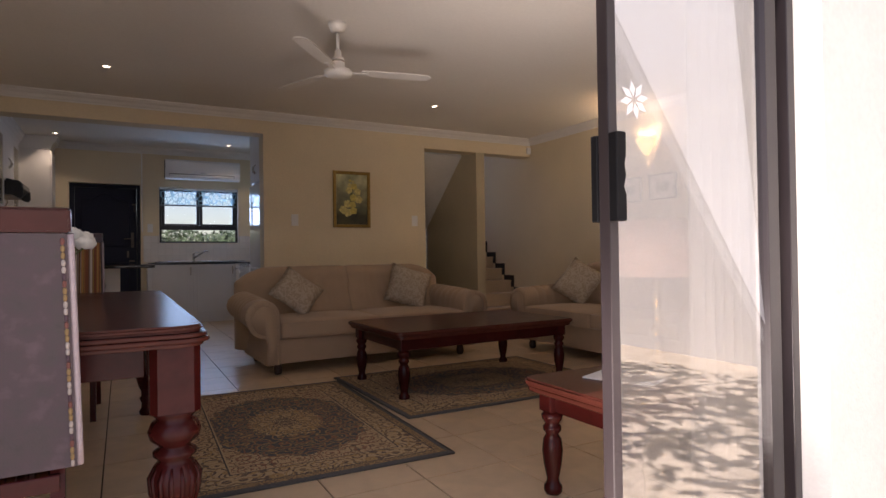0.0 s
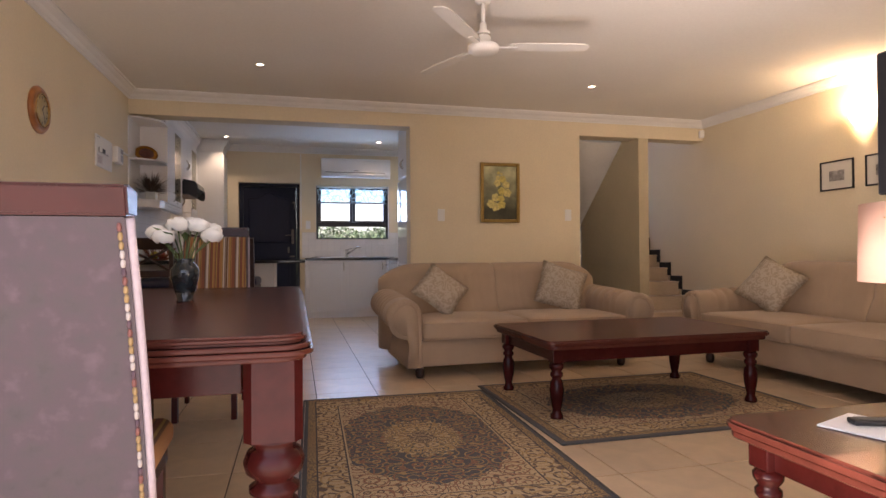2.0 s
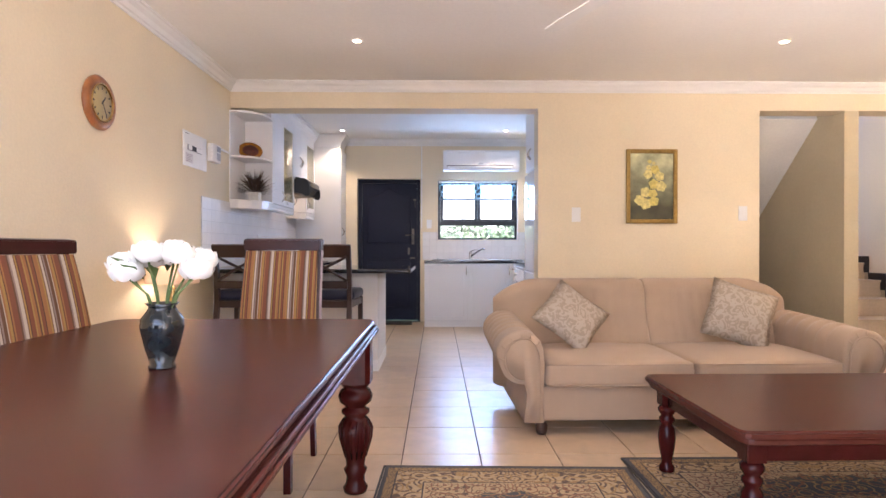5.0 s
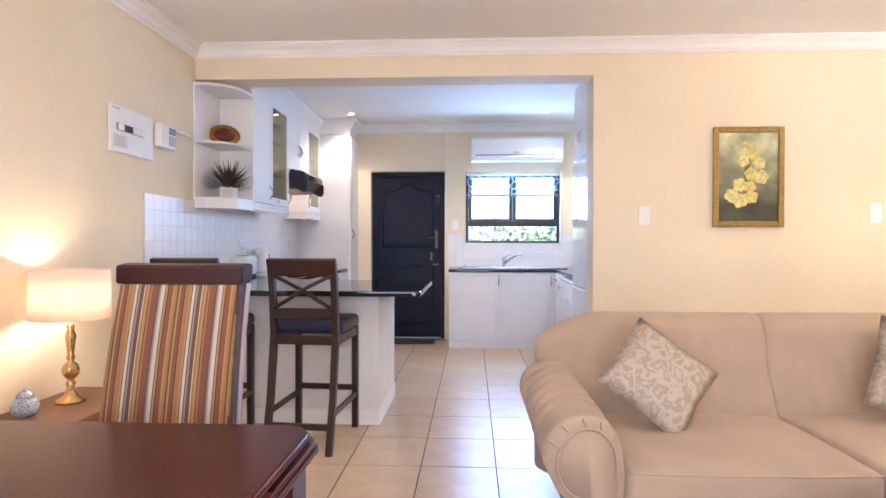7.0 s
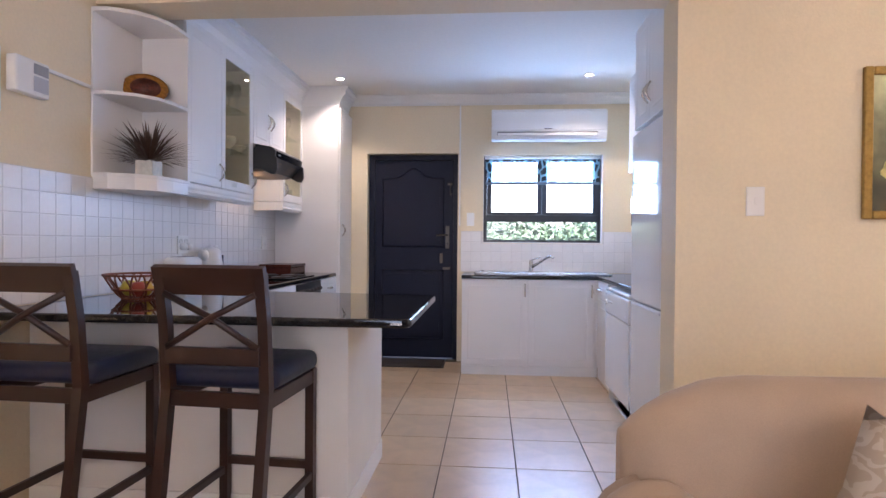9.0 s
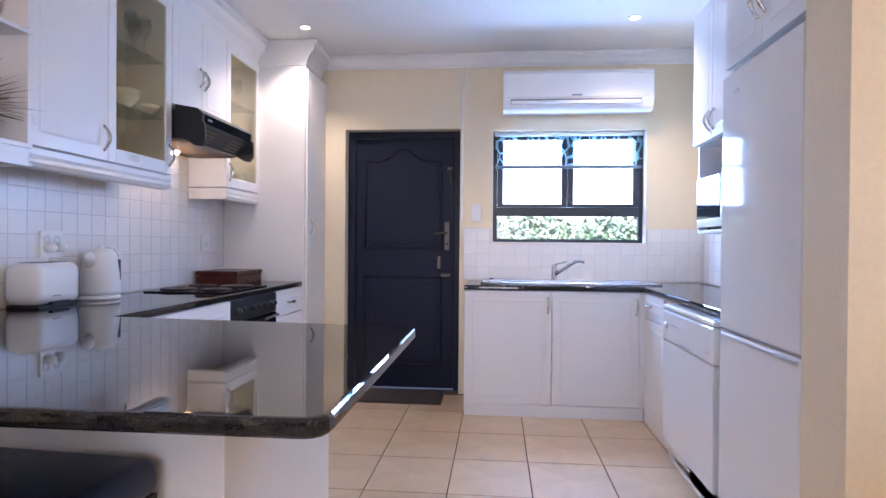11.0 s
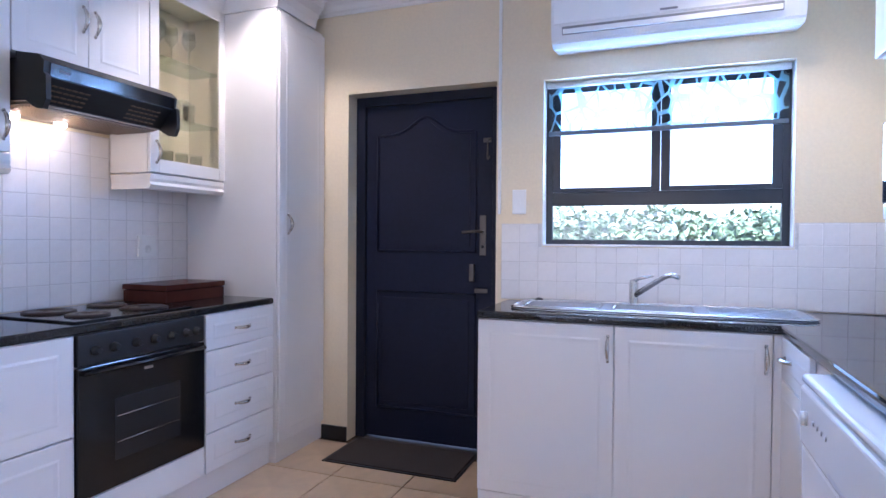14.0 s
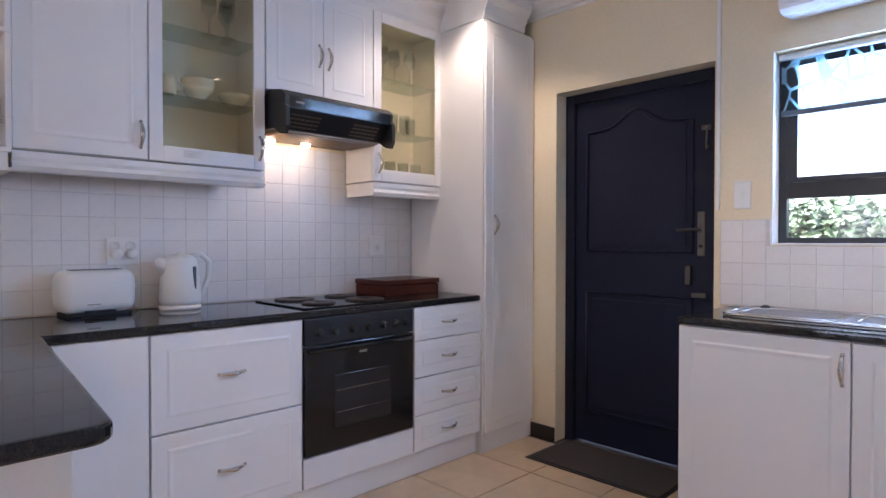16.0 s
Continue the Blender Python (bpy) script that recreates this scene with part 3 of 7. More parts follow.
for y0 in (-0.004, 0.612):
    part("end_cheek", prism([(-1.0, 0.035), (-0.902, 0.13), (-0.888, 0.12), (-0.885, 0.03), (-0.905, -0.004), (-0.94, 0.0)], "y", y0, y0 + 0.019), BLACKPLASTIC, hood)
part("filter", cube(XL + 0.07, -0.992, 0.03, 0.6, 0.024, 0.033), mat("hood_filter", (0.3, 0.23, 0.17), 0.5, 0.4, grain=0.2, grain_scale=150), hood, "tan metal grease filter")
for k in range(13):
    part("filter_bar", cube(XL + 0.15 + 0.018 * k, XL + 0.158 + 0.018 * k, 0.035, 0.595, 0.018, 0.0238), bpy.data.materials["hood_filter"], hood)
for y in (0.1, 0.3):
    part("bulb", lathe([(0.012, -0.026), (0.022, -0.018), (0.024, -0.006), (0.014, 0.0)], 14, (XL + 0.16, y, 0.022)), BULB, hood, "lit hood lamp")
    lamp("hood_lamp", "POINT", (XL + 0.19, 8.042 + y, 1.66), 0.065, (1.0, 0.6, 0.25), 0.03)

# hob, box, kettle, toaster, basket
hob = thing("hob", pose(-1.30, 8.07, 0.9), "black enamel electric hob with solid plates", "hob")
part("hob_tray", cube(0, 0.47, 0, 0.57, 0, 0.008, 0.003), BLACKGLOSS, hob)
for x, y, r in ((0.12, 0.15, 0.09), (0.34, 0.15, 0.072), (0.12, 0.42, 0.072), (0.34, 0.42, 0.09)):
    part("hotplate", lathe([(r + 0.008, 0), (r + 0.008, 0.006), (r, 0.009), (r * 0.3, 0.0095), (r * 0.28, 0.007), (0.001, 0.007)], 28, (x, y, 0.008)), mat("hotplate_iron", (0.032, 0.02, 0.015), 0.5, 0.3, grain=0.4, grain_scale=40), hob)
boxt = thing("wooden_box", pose(-1.345, 8.715, 0.9, 0, 0, 0), "dark reddish wooden box with lid on worktop", "box")
part("box_body", cube(0, 0.28, 0, 0.40, 0, 0.058, 0.004), MAHOGANY, boxt)
part("lid", cube(-0.004, 0.284, -0.004, 0.404, 0.06, 0.088, 0.005), MAHOGANY, boxt)

ket = thing("kettle", pose(-1.285, 7.70, 0.9), "white plastic cordless kettle", "kettle")
part("kettle_base", lathe([(0.088, 0), (0.09, 0.012), (0.08, 0.02)], 28), WHITEPLASTIC, ket)
part("kettle_body", lathe([(0.084, 0.021), (0.089, 0.04), (0.084, 0.13), (0.074, 0.2), (0.069, 0.222), (0.05, 0.238), (0.016, 0.245), (0.006, 0.256)], 28), WHITEPLASTIC, ket)
part("spout", tube([(0, -0.055, 0.17), (0, -0.082, 0.208), (0, -0.098, 0.226)], [0.032, 0.025, 0.012], 10), WHITEPLASTIC, ket)
part("handle", smooth(tube([(0, 0.045, 0.235), (0, 0.095, 0.243), (0, 0.132, 0.21), (0, 0.128, 0.13), (0, 0.098, 0.06), (0, 0.07, 0.05)], [0.012, 0.013, 0.013, 0.012, 0.011, 0.01], 10)), WHITEPLASTIC, ket)
part("water_gauge", cube(0.06, 0.078, 0.03, 0.044, 0.09, 0.19, 0.003), mat("grey_gauge", (0.12, 0.13, 0.15), 0.2), ket)
part("power_cord", smooth(tube([(-0.05, -0.05, 0.006), (-0.07, -0.1, 0.005), (-0.08, -0.15, 0.006), (-0.082, -0.2, 0.05), (-0.083, -0.22, 0.22)], 0.0035, 6)), WHITEPLASTIC, ket)

toa = thing("toaster", pose(-1.297, 7.362, 0.9, 0, 0, 3), "white two-slice toaster on the worktop", "toaster")
bm = cube(-0.075, 0.075, -0.14, 0.14, 0.012, 0.185, 0.04, 5)
part("toaster_body", smooth(bm), WHITEPLASTIC, toa)
part("toaster_foot", cube(-0.07, 0.07, -0.12, 0.12, 0.0, 0.0125, 0.003), BLACKPLASTIC, toa)
for x in (-0.022, 0.022):
    part("slot", cube(x - 0.011, x + 0.011, -0.095, 0.095, 0.1845, 0.187), BLACKPLASTIC, toa)
part("lever", cube(-0.018, 0.018, 0.141, 0.158, 0.1, 0.115, 0.003), WHITEPLASTIC, toa)
part("name_bar", cube(0.0752, 0.0762, -0.05, 0.0, 0.045, 0.051), mat("grey_print", (0.35, 0.35, 0.36), 0.5), toa)
part("crumb_tray", cube(0.06, 0.08, -0.055, 0.055, 0.0127, 0.024, 0.002), BLACKPLASTIC, toa)

bas = thing("fruit_basket", pose(-1.07, 6.52, 0.9), "reddish woven wicker fruit basket on the bar", "basket")
WICKER = mat("red_wicker", (0.2, 0.055, 0.02), 0.5, grain=0.3, grain_scale=60)
for k in range(22):
    a = 2 * math.pi * k / 22
    pts = []
    for j in range(6):
        h = j / 5
        r = 0.07 + 0.08 * h ** 0.8
        b2 = a + (0.28 if k % 2 else -0.28) * h
        pts.append((r * math.cos(b2), r * math.sin(b2), 0.006 + 0.115 * h))
    part("cane", tube(pts, 0.0045, 5), WICKER, bas)
for r, h in ((0.07, 0.006), (0.11, 0.05), (0.151, 0.12)):
    part("hoop", tube([(r * math.cos(a), r * math.sin(a), h) for a in (2 * math.pi * k / 30 for k in range(31))], 0.006, 6), WICKER, bas)
for x, y, r, c in ((0.02, 0.03, 0.04, (0.55, 0.38, 0.03)), (-0.045, 0.0, 0.042, (0.5, 0.42, 0.05)), (0.03, -0.045, 0.04, (0.28, 0.04, 0.02))):
    m = mat("fruit_skin", c, 0.4, spots=0.15, spot_scale=20)
    ob = part("fruit", smooth(lathe([(0.002, -r), (r * 0.6, -r * 0.82), (r, 0), (r * 0.62, r * 0.8), (0.004, r * 0.86)], 16)), m, at=pose(-1.07 + x, 6.52 + y, 0.9 + r + 0.013))
    tagged(ob, "ripe round fruit lying in the wicker basket", "fruit", "fruit in the basket")

# plant and plate on the corner shelf
pl = thing("potted_plant", pose(XL + 0.17, 6.85, 1.5325), "spiky dark-leaved plant in a white cube pot", "plant")
part("pot", cube(-0.05, 0.05, -0.05, 0.05, 0, 0.09, 0.005), mat("white_stone_pot", (0.7, 0.68, 0.62), 0.6, grain=0.1, spots=0.1), pl)
bm = bmesh.new()
r2 = random.Random(9)
for k in range(200):
    a, up = r2.uniform(0, 6.283), r2.uniform(0.05, 1.25)
    ln = r2.uniform(0.16, 0.27)
    d = Vector((math.cos(a) * math.cos(up), math.sin(a) * math.cos(up), math.sin(up)))
    s = Vector((-math.sin(a), math.cos(a), 0)) * 0.006
    p0 = Vector((0, 0, 0.08)) + d * 0.015
    p1, p2 = p0 + d * ln * 0.6, p0 + d * ln + Vector((0, 0, -0.02))
    v = [bm.verts.new(q) for q in (p0 - s * 0.6, p0 + s * 0.6, p1 + s, p1 - s, p2)]
    bm.faces.new((v[0], v[1], v[2], v[3]))
    bm.faces.new((v[3], v[2], v[4]))
part("leaves", bm, mat("dark_spiky_leaf", (0.1, 0.06, 0.04), 0.5, grain=0.4, grain_scale=20), pl)
pla = thing("decorative_plate", pose(XL + 0.1, 6.93, 1.9485, 0, 0, -58), "oval amber and red patterned plate leaning upright", "plate")
AMB, REDP = mat("amber_glaze", (0.3, 0.13, 0.02), 0.25, grain=0.3, grain_scale=60), mat("red_glaze", (0.13, 0.03, 0.014), 0.3, grain=0.5, grain_scale=70)
PT = Matrix.Translation((0, 0, 0.09)) @ pose(0, 0, 0, 0, 78, 0) @ Matrix.Diagonal((0.8, 1.1, 1, 1))
part("rim", lathe([(0.088, 0.006), (0.106, 0.0), (0.108, 0.008), (0.09, 0.012)], 36), AMB, pla, at=PT)
part("centre", lathe([(0.07, 0.0122), (0.0705, 0.0135), (0.002, 0.0145)], 36), REDP, pla, at=PT)

# crockery behind the glass
CHINA = mat("white_china", (0.78, 0.77, 0.74), 0.15)


def crockery(name, prof, x, y, z, label, cat, material=CHINA):
    bm = lathe(prof, 24)
    return tagged(part(name, bm, material, at=pose(x, y, z)), label, cat)


S1, S2 = UZ + 0.295 + 0.001, UZ + 0.59 + 0.001
BOWL = [(0.03, 0), (0.032, 0.008), (0.06, 0.035), (0.072, 0.06), (0.069, 0.06), (0.056, 0.036), (0.02, 0.012)]
for k in range(3):
    crockery("bowl", BOWL, -1.2, 7.75, S1 + 0.013 * k, "white china bowl in a stack", "bowl")
crockery("bowl", [(a * 1.05, b * 0.8) for a, b in BOWL], -1.2, 7.92, S1, "wide white china serving bowl", "bowl")
mug = crockery("mug", [(0.035, 0), (0.04, 0.004), (0.042, 0.08), (0.038, 0.08), (0.036, 0.008)], -1.19, 7.61, S1, "white china mug on glass shelf", "mug")
part("handle", smooth(tube([(0.0, 0.04, 0.065), (0.0, 0.066, 0.06), (0.0, 0.066, 0.03), (0.0, 0.04, 0.02)], 0.005, 6)), CHINA, mug)
for k in range(4):
    crockery("plate", [(0.06, 0), (0.11, 0.012), (0.108, 0.014), (0.06, 0.004)], -1.215, 7.7, UZ + 0.017 + 0.008 * k, "white china dinner plate in a stack", "plate")
    crockery("plate", [(0.05, 0), (0.09, 0.01), (0.088, 0.012), (0.05, 0.004)], -1.215, 7.92, UZ + 0.017 + 0.007 * k, "white china side plate in a stack", "plate")
GLASSWARE = clear_glass("drinking_glass", (0.93, 0.95, 0.95), 0.06)
TUMBLER = [(0.024, 0), (0.027, 0.004), (0.033, 0.11), (0.031, 0.11), (0.025, 0.008)]
WINE = [(0.032, 0), (0.03, 0.003), (0.004, 0.008), (0.004, 0.08), (0.03, 0.11), (0.034, 0.15), (0.028, 0.19), (0.026, 0.19), (0.031, 0.15)]
for k, (x, y, z, pr) in enumerate([(-1.2, 7.8, S2, WINE), (-1.25, 7.9, S2, WINE), (-1.18, 7.88, S2, WINE), (-1.2, 8.78, S1, TUMBLER), (-1.2, 8.87, S1, TUMBLER), (-1.2, 8.96, S1, TUMBLER), (-1.25, 9.05, S1, TUMBLER), (-1.2, 8.8, S2, WINE), (-1.22, 8.9, S2, WINE), (-1.2, 9.0, S2, WINE), (-1.2, 8.85, UZ + 0.017, TUMBLER), (-1.2, 8.95, UZ + 0.017, TUMBLER), (-1.2, 9.05, UZ + 0.017, TUMBLER)]):
    crockery("wine_glass" if pr is WINE else "tumbler", pr, x, y, z, "clear stemmed wine glass on a shelf" if pr is WINE else "clear drinking tumbler on a shelf", "glass", GLASSWARE)


# sockets and switches: local -y faces the room
def socket(x, y, z, turn, w, h, label, holes):
    s = thing("wall_socket", pose(x, y, z, 0, 0, turn), label, "socket")
    part("plate", cube(-w / 2, w / 2, -0.012, 0, -h / 2, h / 2, 0.004), WHITEPLASTIC, s)
    for hx, hz in holes:
        part("outlet", lathe([(0.021, 0), (0.021, 0.003), (0.018, 0.003), (0.017, 0.001), (0.001, 0.001)], 18), mat("socket_face", (0.74, 0.73, 0.71), 0.4), s, at=pose(hx, -0.012, hz, 90))
    return s


def switch(x, y, z, turn, w, h, label, rockers):
    s = thing("light_switch", pose(x, y, z, 0, 0, turn), label, "switch")
    part("plate", cube(-w / 2, w / 2, -0.008, 0, -h / 2, h / 2, 0.003), WHITEPLASTIC, s)
    for rx in rockers:
        part("rocker", cube(rx - 0.008, rx + 0.008, -0.0115, -0.0075, -0.017, 0.017, 0.002), WHITEPLASTIC, s)
    return s


TP = XL + 0.012
s = socket(TP, 7.487, 1.16, 90, 0.13, 0.12, "white double wall socket with plugged-in adaptors", ((-0.032, 0.022), (0.032, 0.022)))
for x, z in ((-0.03, -0.012), (0.032, -0.012)):
    part("plug", lathe([(0.023, 0), (0.023, 0.03), (0.016, 0.042), (0.001, 0.043)], 16), WHITEPLASTIC, s, at=pose(x, -0.009, z, 90))
socket(TP, 8.88, 1.175, 90, 0.115, 0.115, "white single wall socket on tiles", ((0.0, -0.015),))
switch(0.455, YB - 0.0, 1.425, 0, 0.075, 0.13, "white light switch beside the back door", (0,))
tagged(part("cable_trunking", cube(0.338, 0.354, YB - 0.014, YB - 0.001, 1.36, KZ - 0.095, 0.002), WHITEPLASTIC), "narrow white cable trunking up the wall", "trunking")

# back door
door = tagged(new("door_back"), "blue-black painted panelled wooden back door, closed", "door", kind="structure")
door.matrix_basis = pose(0, YB, 0)
DULL = mat("dull_bronze_metal", (0.14, 0.125, 0.11), 0.45, 1.0, spots=0.1)
FR = mat("blue_black_frame", (0.009, 0.011, 0.024), 0.45, spots=0.1, spec=0.25)
part("door_frame", box(box(cube(DX0, DX0 + 0.06, 0.1, 0.19, 0, DT, 0.003), DX1 - 0.05, DX1, 0.1, 0.19, 0, DT, 0.003), DX0 + 0.06, DX1 - 0.05, 0.1, 0.19, DT - 0.055, DT, 0.003), FR, door)
SX0, SX1, SY = DX0 + 0.062, DX1 - 0.052, 0.122
part("door_leaf", cube(SX0, SX1, SY, SY + 0.04, 0.012, DT - 0.057, 0.003), DOORBLUE, door)


def moulding(outline, r=0.009):
    pts = [(x, SY - 0.001, z) for x, z in outline] + [(outline[0][0], SY - 0.001, outline[0][1])]
    return tube(pts, r, 6)


PX0, PX1 = -0.452, 0.172
arch = [(PX0, 1.15), (PX1, 1.15), (PX1, 1.84)]
for k in range(17):
    u = k / 16
    arch.append((PX1 - 0.03 + (PX0 - PX1 + 0.06) * u, 1.845 + 0.1 * math.exp(-((u - 0.5) / 0.2) ** 2)))
arch.append((PX0, 1.84))
part("upper_panel_moulding", moulding(arch), DOORBLUE, door)
inner = [(PX0 + 0.035 + (x - PX0) * (PX1 - PX0 - 0.07) / (PX1 - PX0), 1.185 + (z - 1.15) * 0.92) for x, z in arch]
part("upper_panel", prism(inner, "y", SY - 0.006, SY + 0.004), DOORBLUE, door)
part("lower_panel_moulding", moulding([(PX0, 0.2), (PX1, 0.2), (PX1, 0.905), (PX0, 0.905)]), DOORBLUE, door)
part("lower_panel", cube(PX0 + 0.035, PX1 - 0.035, SY - 0.006, SY + 0.004, 0.235, 0.87, 0.003), DOORBLUE, door)
lock = part("lock_plate", cube(0.197, 0.236, SY - 0.006, SY, 1.13, 1.36, 0.003), DULL, door, "steel lever lock plate")
part("lever", smooth(tube([(0.215, SY - 0.004, 1.265), (0.215, SY - 0.045, 1.265), (0.19, SY - 0.05, 1.268), (0.105, SY - 0.045, 1.262)], 0.008, 8)), DULL, lock)
part("keyhole", lathe([(0.009, 0), (0.009, 0.004), (0.001, 0.004)], 12), BLACKPLASTIC, lock, at=pose(0.216, SY - 0.006, 1.18, 90))
part("dead_bolt", cube(0.14, 0.17, SY - 0.022, SY, 0.98, 1.08, 0.004), DULL, door, "small steel barrel bolt")
part("slide_bolt", cube(0.17, 0.245, SY - 0.012, SY, 0.915, 0.94, 0.003), DULL, door, "small steel slide bolt")
part("hook", smooth(tube([(0.235, SY - 0.004, 1.79), (0.26, SY - 0.012, 1.79), (0.245, SY - 0.012, 1.78), (0.242, SY - 0.014, 1.69), (0.25, SY - 0.03, 1.675), (0.262, SY - 0.03, 1.69)], 0.005, 6)), DULL, door, "steel coat hook")
part("hook_plate", cube(0.215, 0.262, SY - 0.006, SY, 1.775, 1.8, 0.002), DULL, door)
mat_thing = thing("doormat", pose(-0.17, 9.5075, 0), "dark brown rubber-backed doormat by the door", "doormat")
part("mat_face", cube(-0.372, 0.372, -0.19, 0.19, 0.0, 0.010, 0.003), RUBBERMAT, mat_thing)
part("rubber_edge", box(box(box(cube(-0.39, 0.39, -0.2075, -0.1905, 0, 0.006, 0.002), -0.39, 0.39, 0.1905, 0.2075, 0, 0.006, 0.002), -0.39, -0.3725, -0.19, 0.19, 0, 0.006, 0.002), 0.3725, 0.39, -0.19, 0.19, 0, 0.006, 0.002), BLACKPLASTIC, mat_thing, "black rubber border")

# kitchen window
win = tagged(new("window_1"), "black metal window with two top panes", "window", kind="structure")
win.matrix_basis = pose(0, YB + 0.09, 0)
bm = bmesh.new()
A0, A1, Z0, Z1 = WX0 + 0.001, WX1 - 0.001, WZ0 + 0.001, WZ1 - 0.001
for x0, x1, z0, z1 in ((A0, A0 + 0.035, Z0, Z1), (A1 - 0.035, A1, Z0, Z1), (A0 + 0.035, A1 - 0.035, Z0, Z0 + 0.03), (A0 + 0.035, A1 - 0.035, Z1 - 0.03, Z1), (A0 + 0.035, A1 - 0.035, 1.405, 1.475)):
    box(bm, x0, x1, 0, 0.045, z0, z1, 0.002)
part("window_frame", bm, BLACKMETAL, win)
for x0, x1 in ((A0 + 0.036, 1.163), (1.165, A1 - 0.036)):
    bm = bmesh.new()
    for p in ((x0, x0 + 0.045, 1.476, Z1 - 0.031), (x1 - 0.045, x1, 1.476, Z1 - 0.031), (x0 + 0.045, x1 - 0.045, 1.476, 1.5), (x0 + 0.045, x1 - 0.045, Z1 - 0.06, Z1 - 0.031)):
        box(bm, p[0], p[1], -0.012, 0.03, p[2], p[3], 0.002)
    sash = part("sash", bm, BLACKMETAL, win)
    pn = part("glass_pane", cube(x0 + 0.045, x1 - 0.045, 0.008, 0.012, 1.5, Z1 - 0.06), GLASS, sash)
    pn.visible_shadow = False
pn = part("glass_pane", cube(A0 + 0.035, A1 - 0.035, 0.02, 0.024, Z0 + 0.03, 1.405), GLASS, win)
pn.visible_shadow = False
part("window_reveal", box(box(bmesh.new(), WX0 - 0.001, WX0 + 0.003, -0.089, -0.002, WZ0, WZ1), WX1 - 0.003, WX1 + 0.001, -0.089, -0.002, WZ0, WZ1), TRIM, win)
part("window_sill", cube(WX0 + 0.002, WX1 - 0.002, -0.095, -0.002, WZ0 - 0.004, WZ0 + 0.006, 0.002), TRIM, win, "white tiled sill")

# patterned roll blind, drawn up
bl = thing("roller_blind", pose(0, YB + 0.055, 0), "sheer roller blind with grey leaf pattern, half rolled", "blind")
SHEER = bpy.data.materials.new("sheer_leaf_fabric")
SHEER.use_nodes = True
nt = SHEER.node_tree
N, L = nt.nodes, nt.links
N.remove(N["Principled BSDF"])
tc, mp = N.new("ShaderNodeTexCoord"), N.new("ShaderNodeMapping")
mp.inputs["Scale"].default_value = (3.2, 3.2, 2.2)
vo = N.new("ShaderNodeTexVoronoi")
vo.feature = "DISTANCE_TO_EDGE"
ramp = N.new("ShaderNodeMapRange")
ramp.inputs["From Min"].default_value, ramp.inputs["From Max"].default_value, ramp.inputs["To Min"].default_value = 0.05, 0.085, 0.4
tr, df, mx, mx2, tl = N.new("ShaderNodeBsdfTransparent"), N.new("ShaderNodeBsdfDiffuse"), N.new("ShaderNodeMixShader"), N.new("ShaderNodeMixShader"), N.new("ShaderNodeBsdfTranslucent")
tr.inputs[0].default_value, df.inputs[0].default_value, tl.inputs[0].default_value = (0.9, 0.92, 0.92, 1), (0.34, 0.5, 0.55, 1), (0.3, 0.52, 0.6, 1)
L.new(tc.outputs["Object"], mp.inputs[0])
L.new(mp.outputs[0], vo.inputs["Vector"])
L.new(vo.outputs["Distance"], ramp.inputs["Value"])
mx2.inputs[0].default_value = 0.35
L.new(df.outputs[0], mx2.inputs[1])
L.new(tl.outputs[0], mx2.inputs[2])
L.new(ramp.outputs[0], mx.inputs[0])
L.new(mx2.outputs[0], mx.inputs[1])
L.new(tr.outputs[0], mx.inputs[2])
L.new(mx.outputs[0], N["Material Output"].inputs[0])
part("fabric", cube(WX0 + 0.02, WX1 - 0.02, 0, 0.0015, 1.8, 2.045), SHEER, bl)
part("bottom_bar", cube(WX0 + 0.02, WX1 - 0.02, -0.008, 0.008, 1.776, 1.8, 0.003), mat("blind_bar_grey", (0.1, 0.125, 0.15), 0.5), bl)
part("roller", tube([(WX0 + 0.012, 0.0, 2.046), (WX1 - 0.012, 0.0, 2.0461)], 0.017, 12), WHITEPLASTIC, bl)

# air conditioner
ac = thing("air_conditioner", pose(0.655, YB, 2.165), "white wall-mounted split air conditioner", "air conditioner")
bm = prism([(-0.001, 0.02), (-0.16, 0.0), (-0.2, 0.02), (-0.225, 0.09), (-0.225, 0.27), (-0.2, 0.305), (-0.001, 0.31)], "x", 0, 1.09)
bmesh.ops.bevel(bm, geom=[e for e in bm.edges], offset=0.007, segments=2, affect="EDGES")
part("casing", bm, WHITEGOODS, ac)
part("front_panel", cube(0.012, 1.078, -0.2295, -0.2265, 0.1, 0.268, 0.004), WHITEGOODS, ac)
part("outlet_slot", cube(0.055, 1.0, -0.2262, -0.2, 0.052, 0.088), mat("vent_dark", (0.25, 0.25, 0.26), 0.6), ac, "grey air outlet slot")
part("louvre", cube(0.06, 0.995, -0.236, -0.2265, 0.05, 0.074, 0.003), WHITEGOODS, ac)
part("badge_bar", cube(0.5, 0.575, -0.2312, -0.2297, 0.108, 0.118), mat("badge_grey", (0.2, 0.2, 0.23), 0.4), ac)

# sink run
SF = 9.094
tagged(part("plinth", cube(0.402, 1.61, SF - 0.014, SF, 0, 0.083, 0.002), CABINET), "white plinth under the sink cabinets", "plinth")
tagged(part("plinth", cube(1.614, 1.628, 8.42, SF - 0.015, 0, 0.083, 0.002), CABINET), "white plinth under the side cabinets", "plinth")
u = unit("sink_cabinet", 0.398, SF, 0.0, 0, 1.19, YB - SF - 0.004, 0.864, "white double-door cabinet under the sink")
front(u, 0.0, 0.085, 0.595, 0.778, (0.57, 0.68))
front(u, 0.597, 0.085, 0.585, 0.778, (0.562, 0.68))
part("corner_post", cube(1.184, 1.228, -0.014, 0.0, 0.085, 0.862, 0.002), CABINET, u)
RF = 1.628
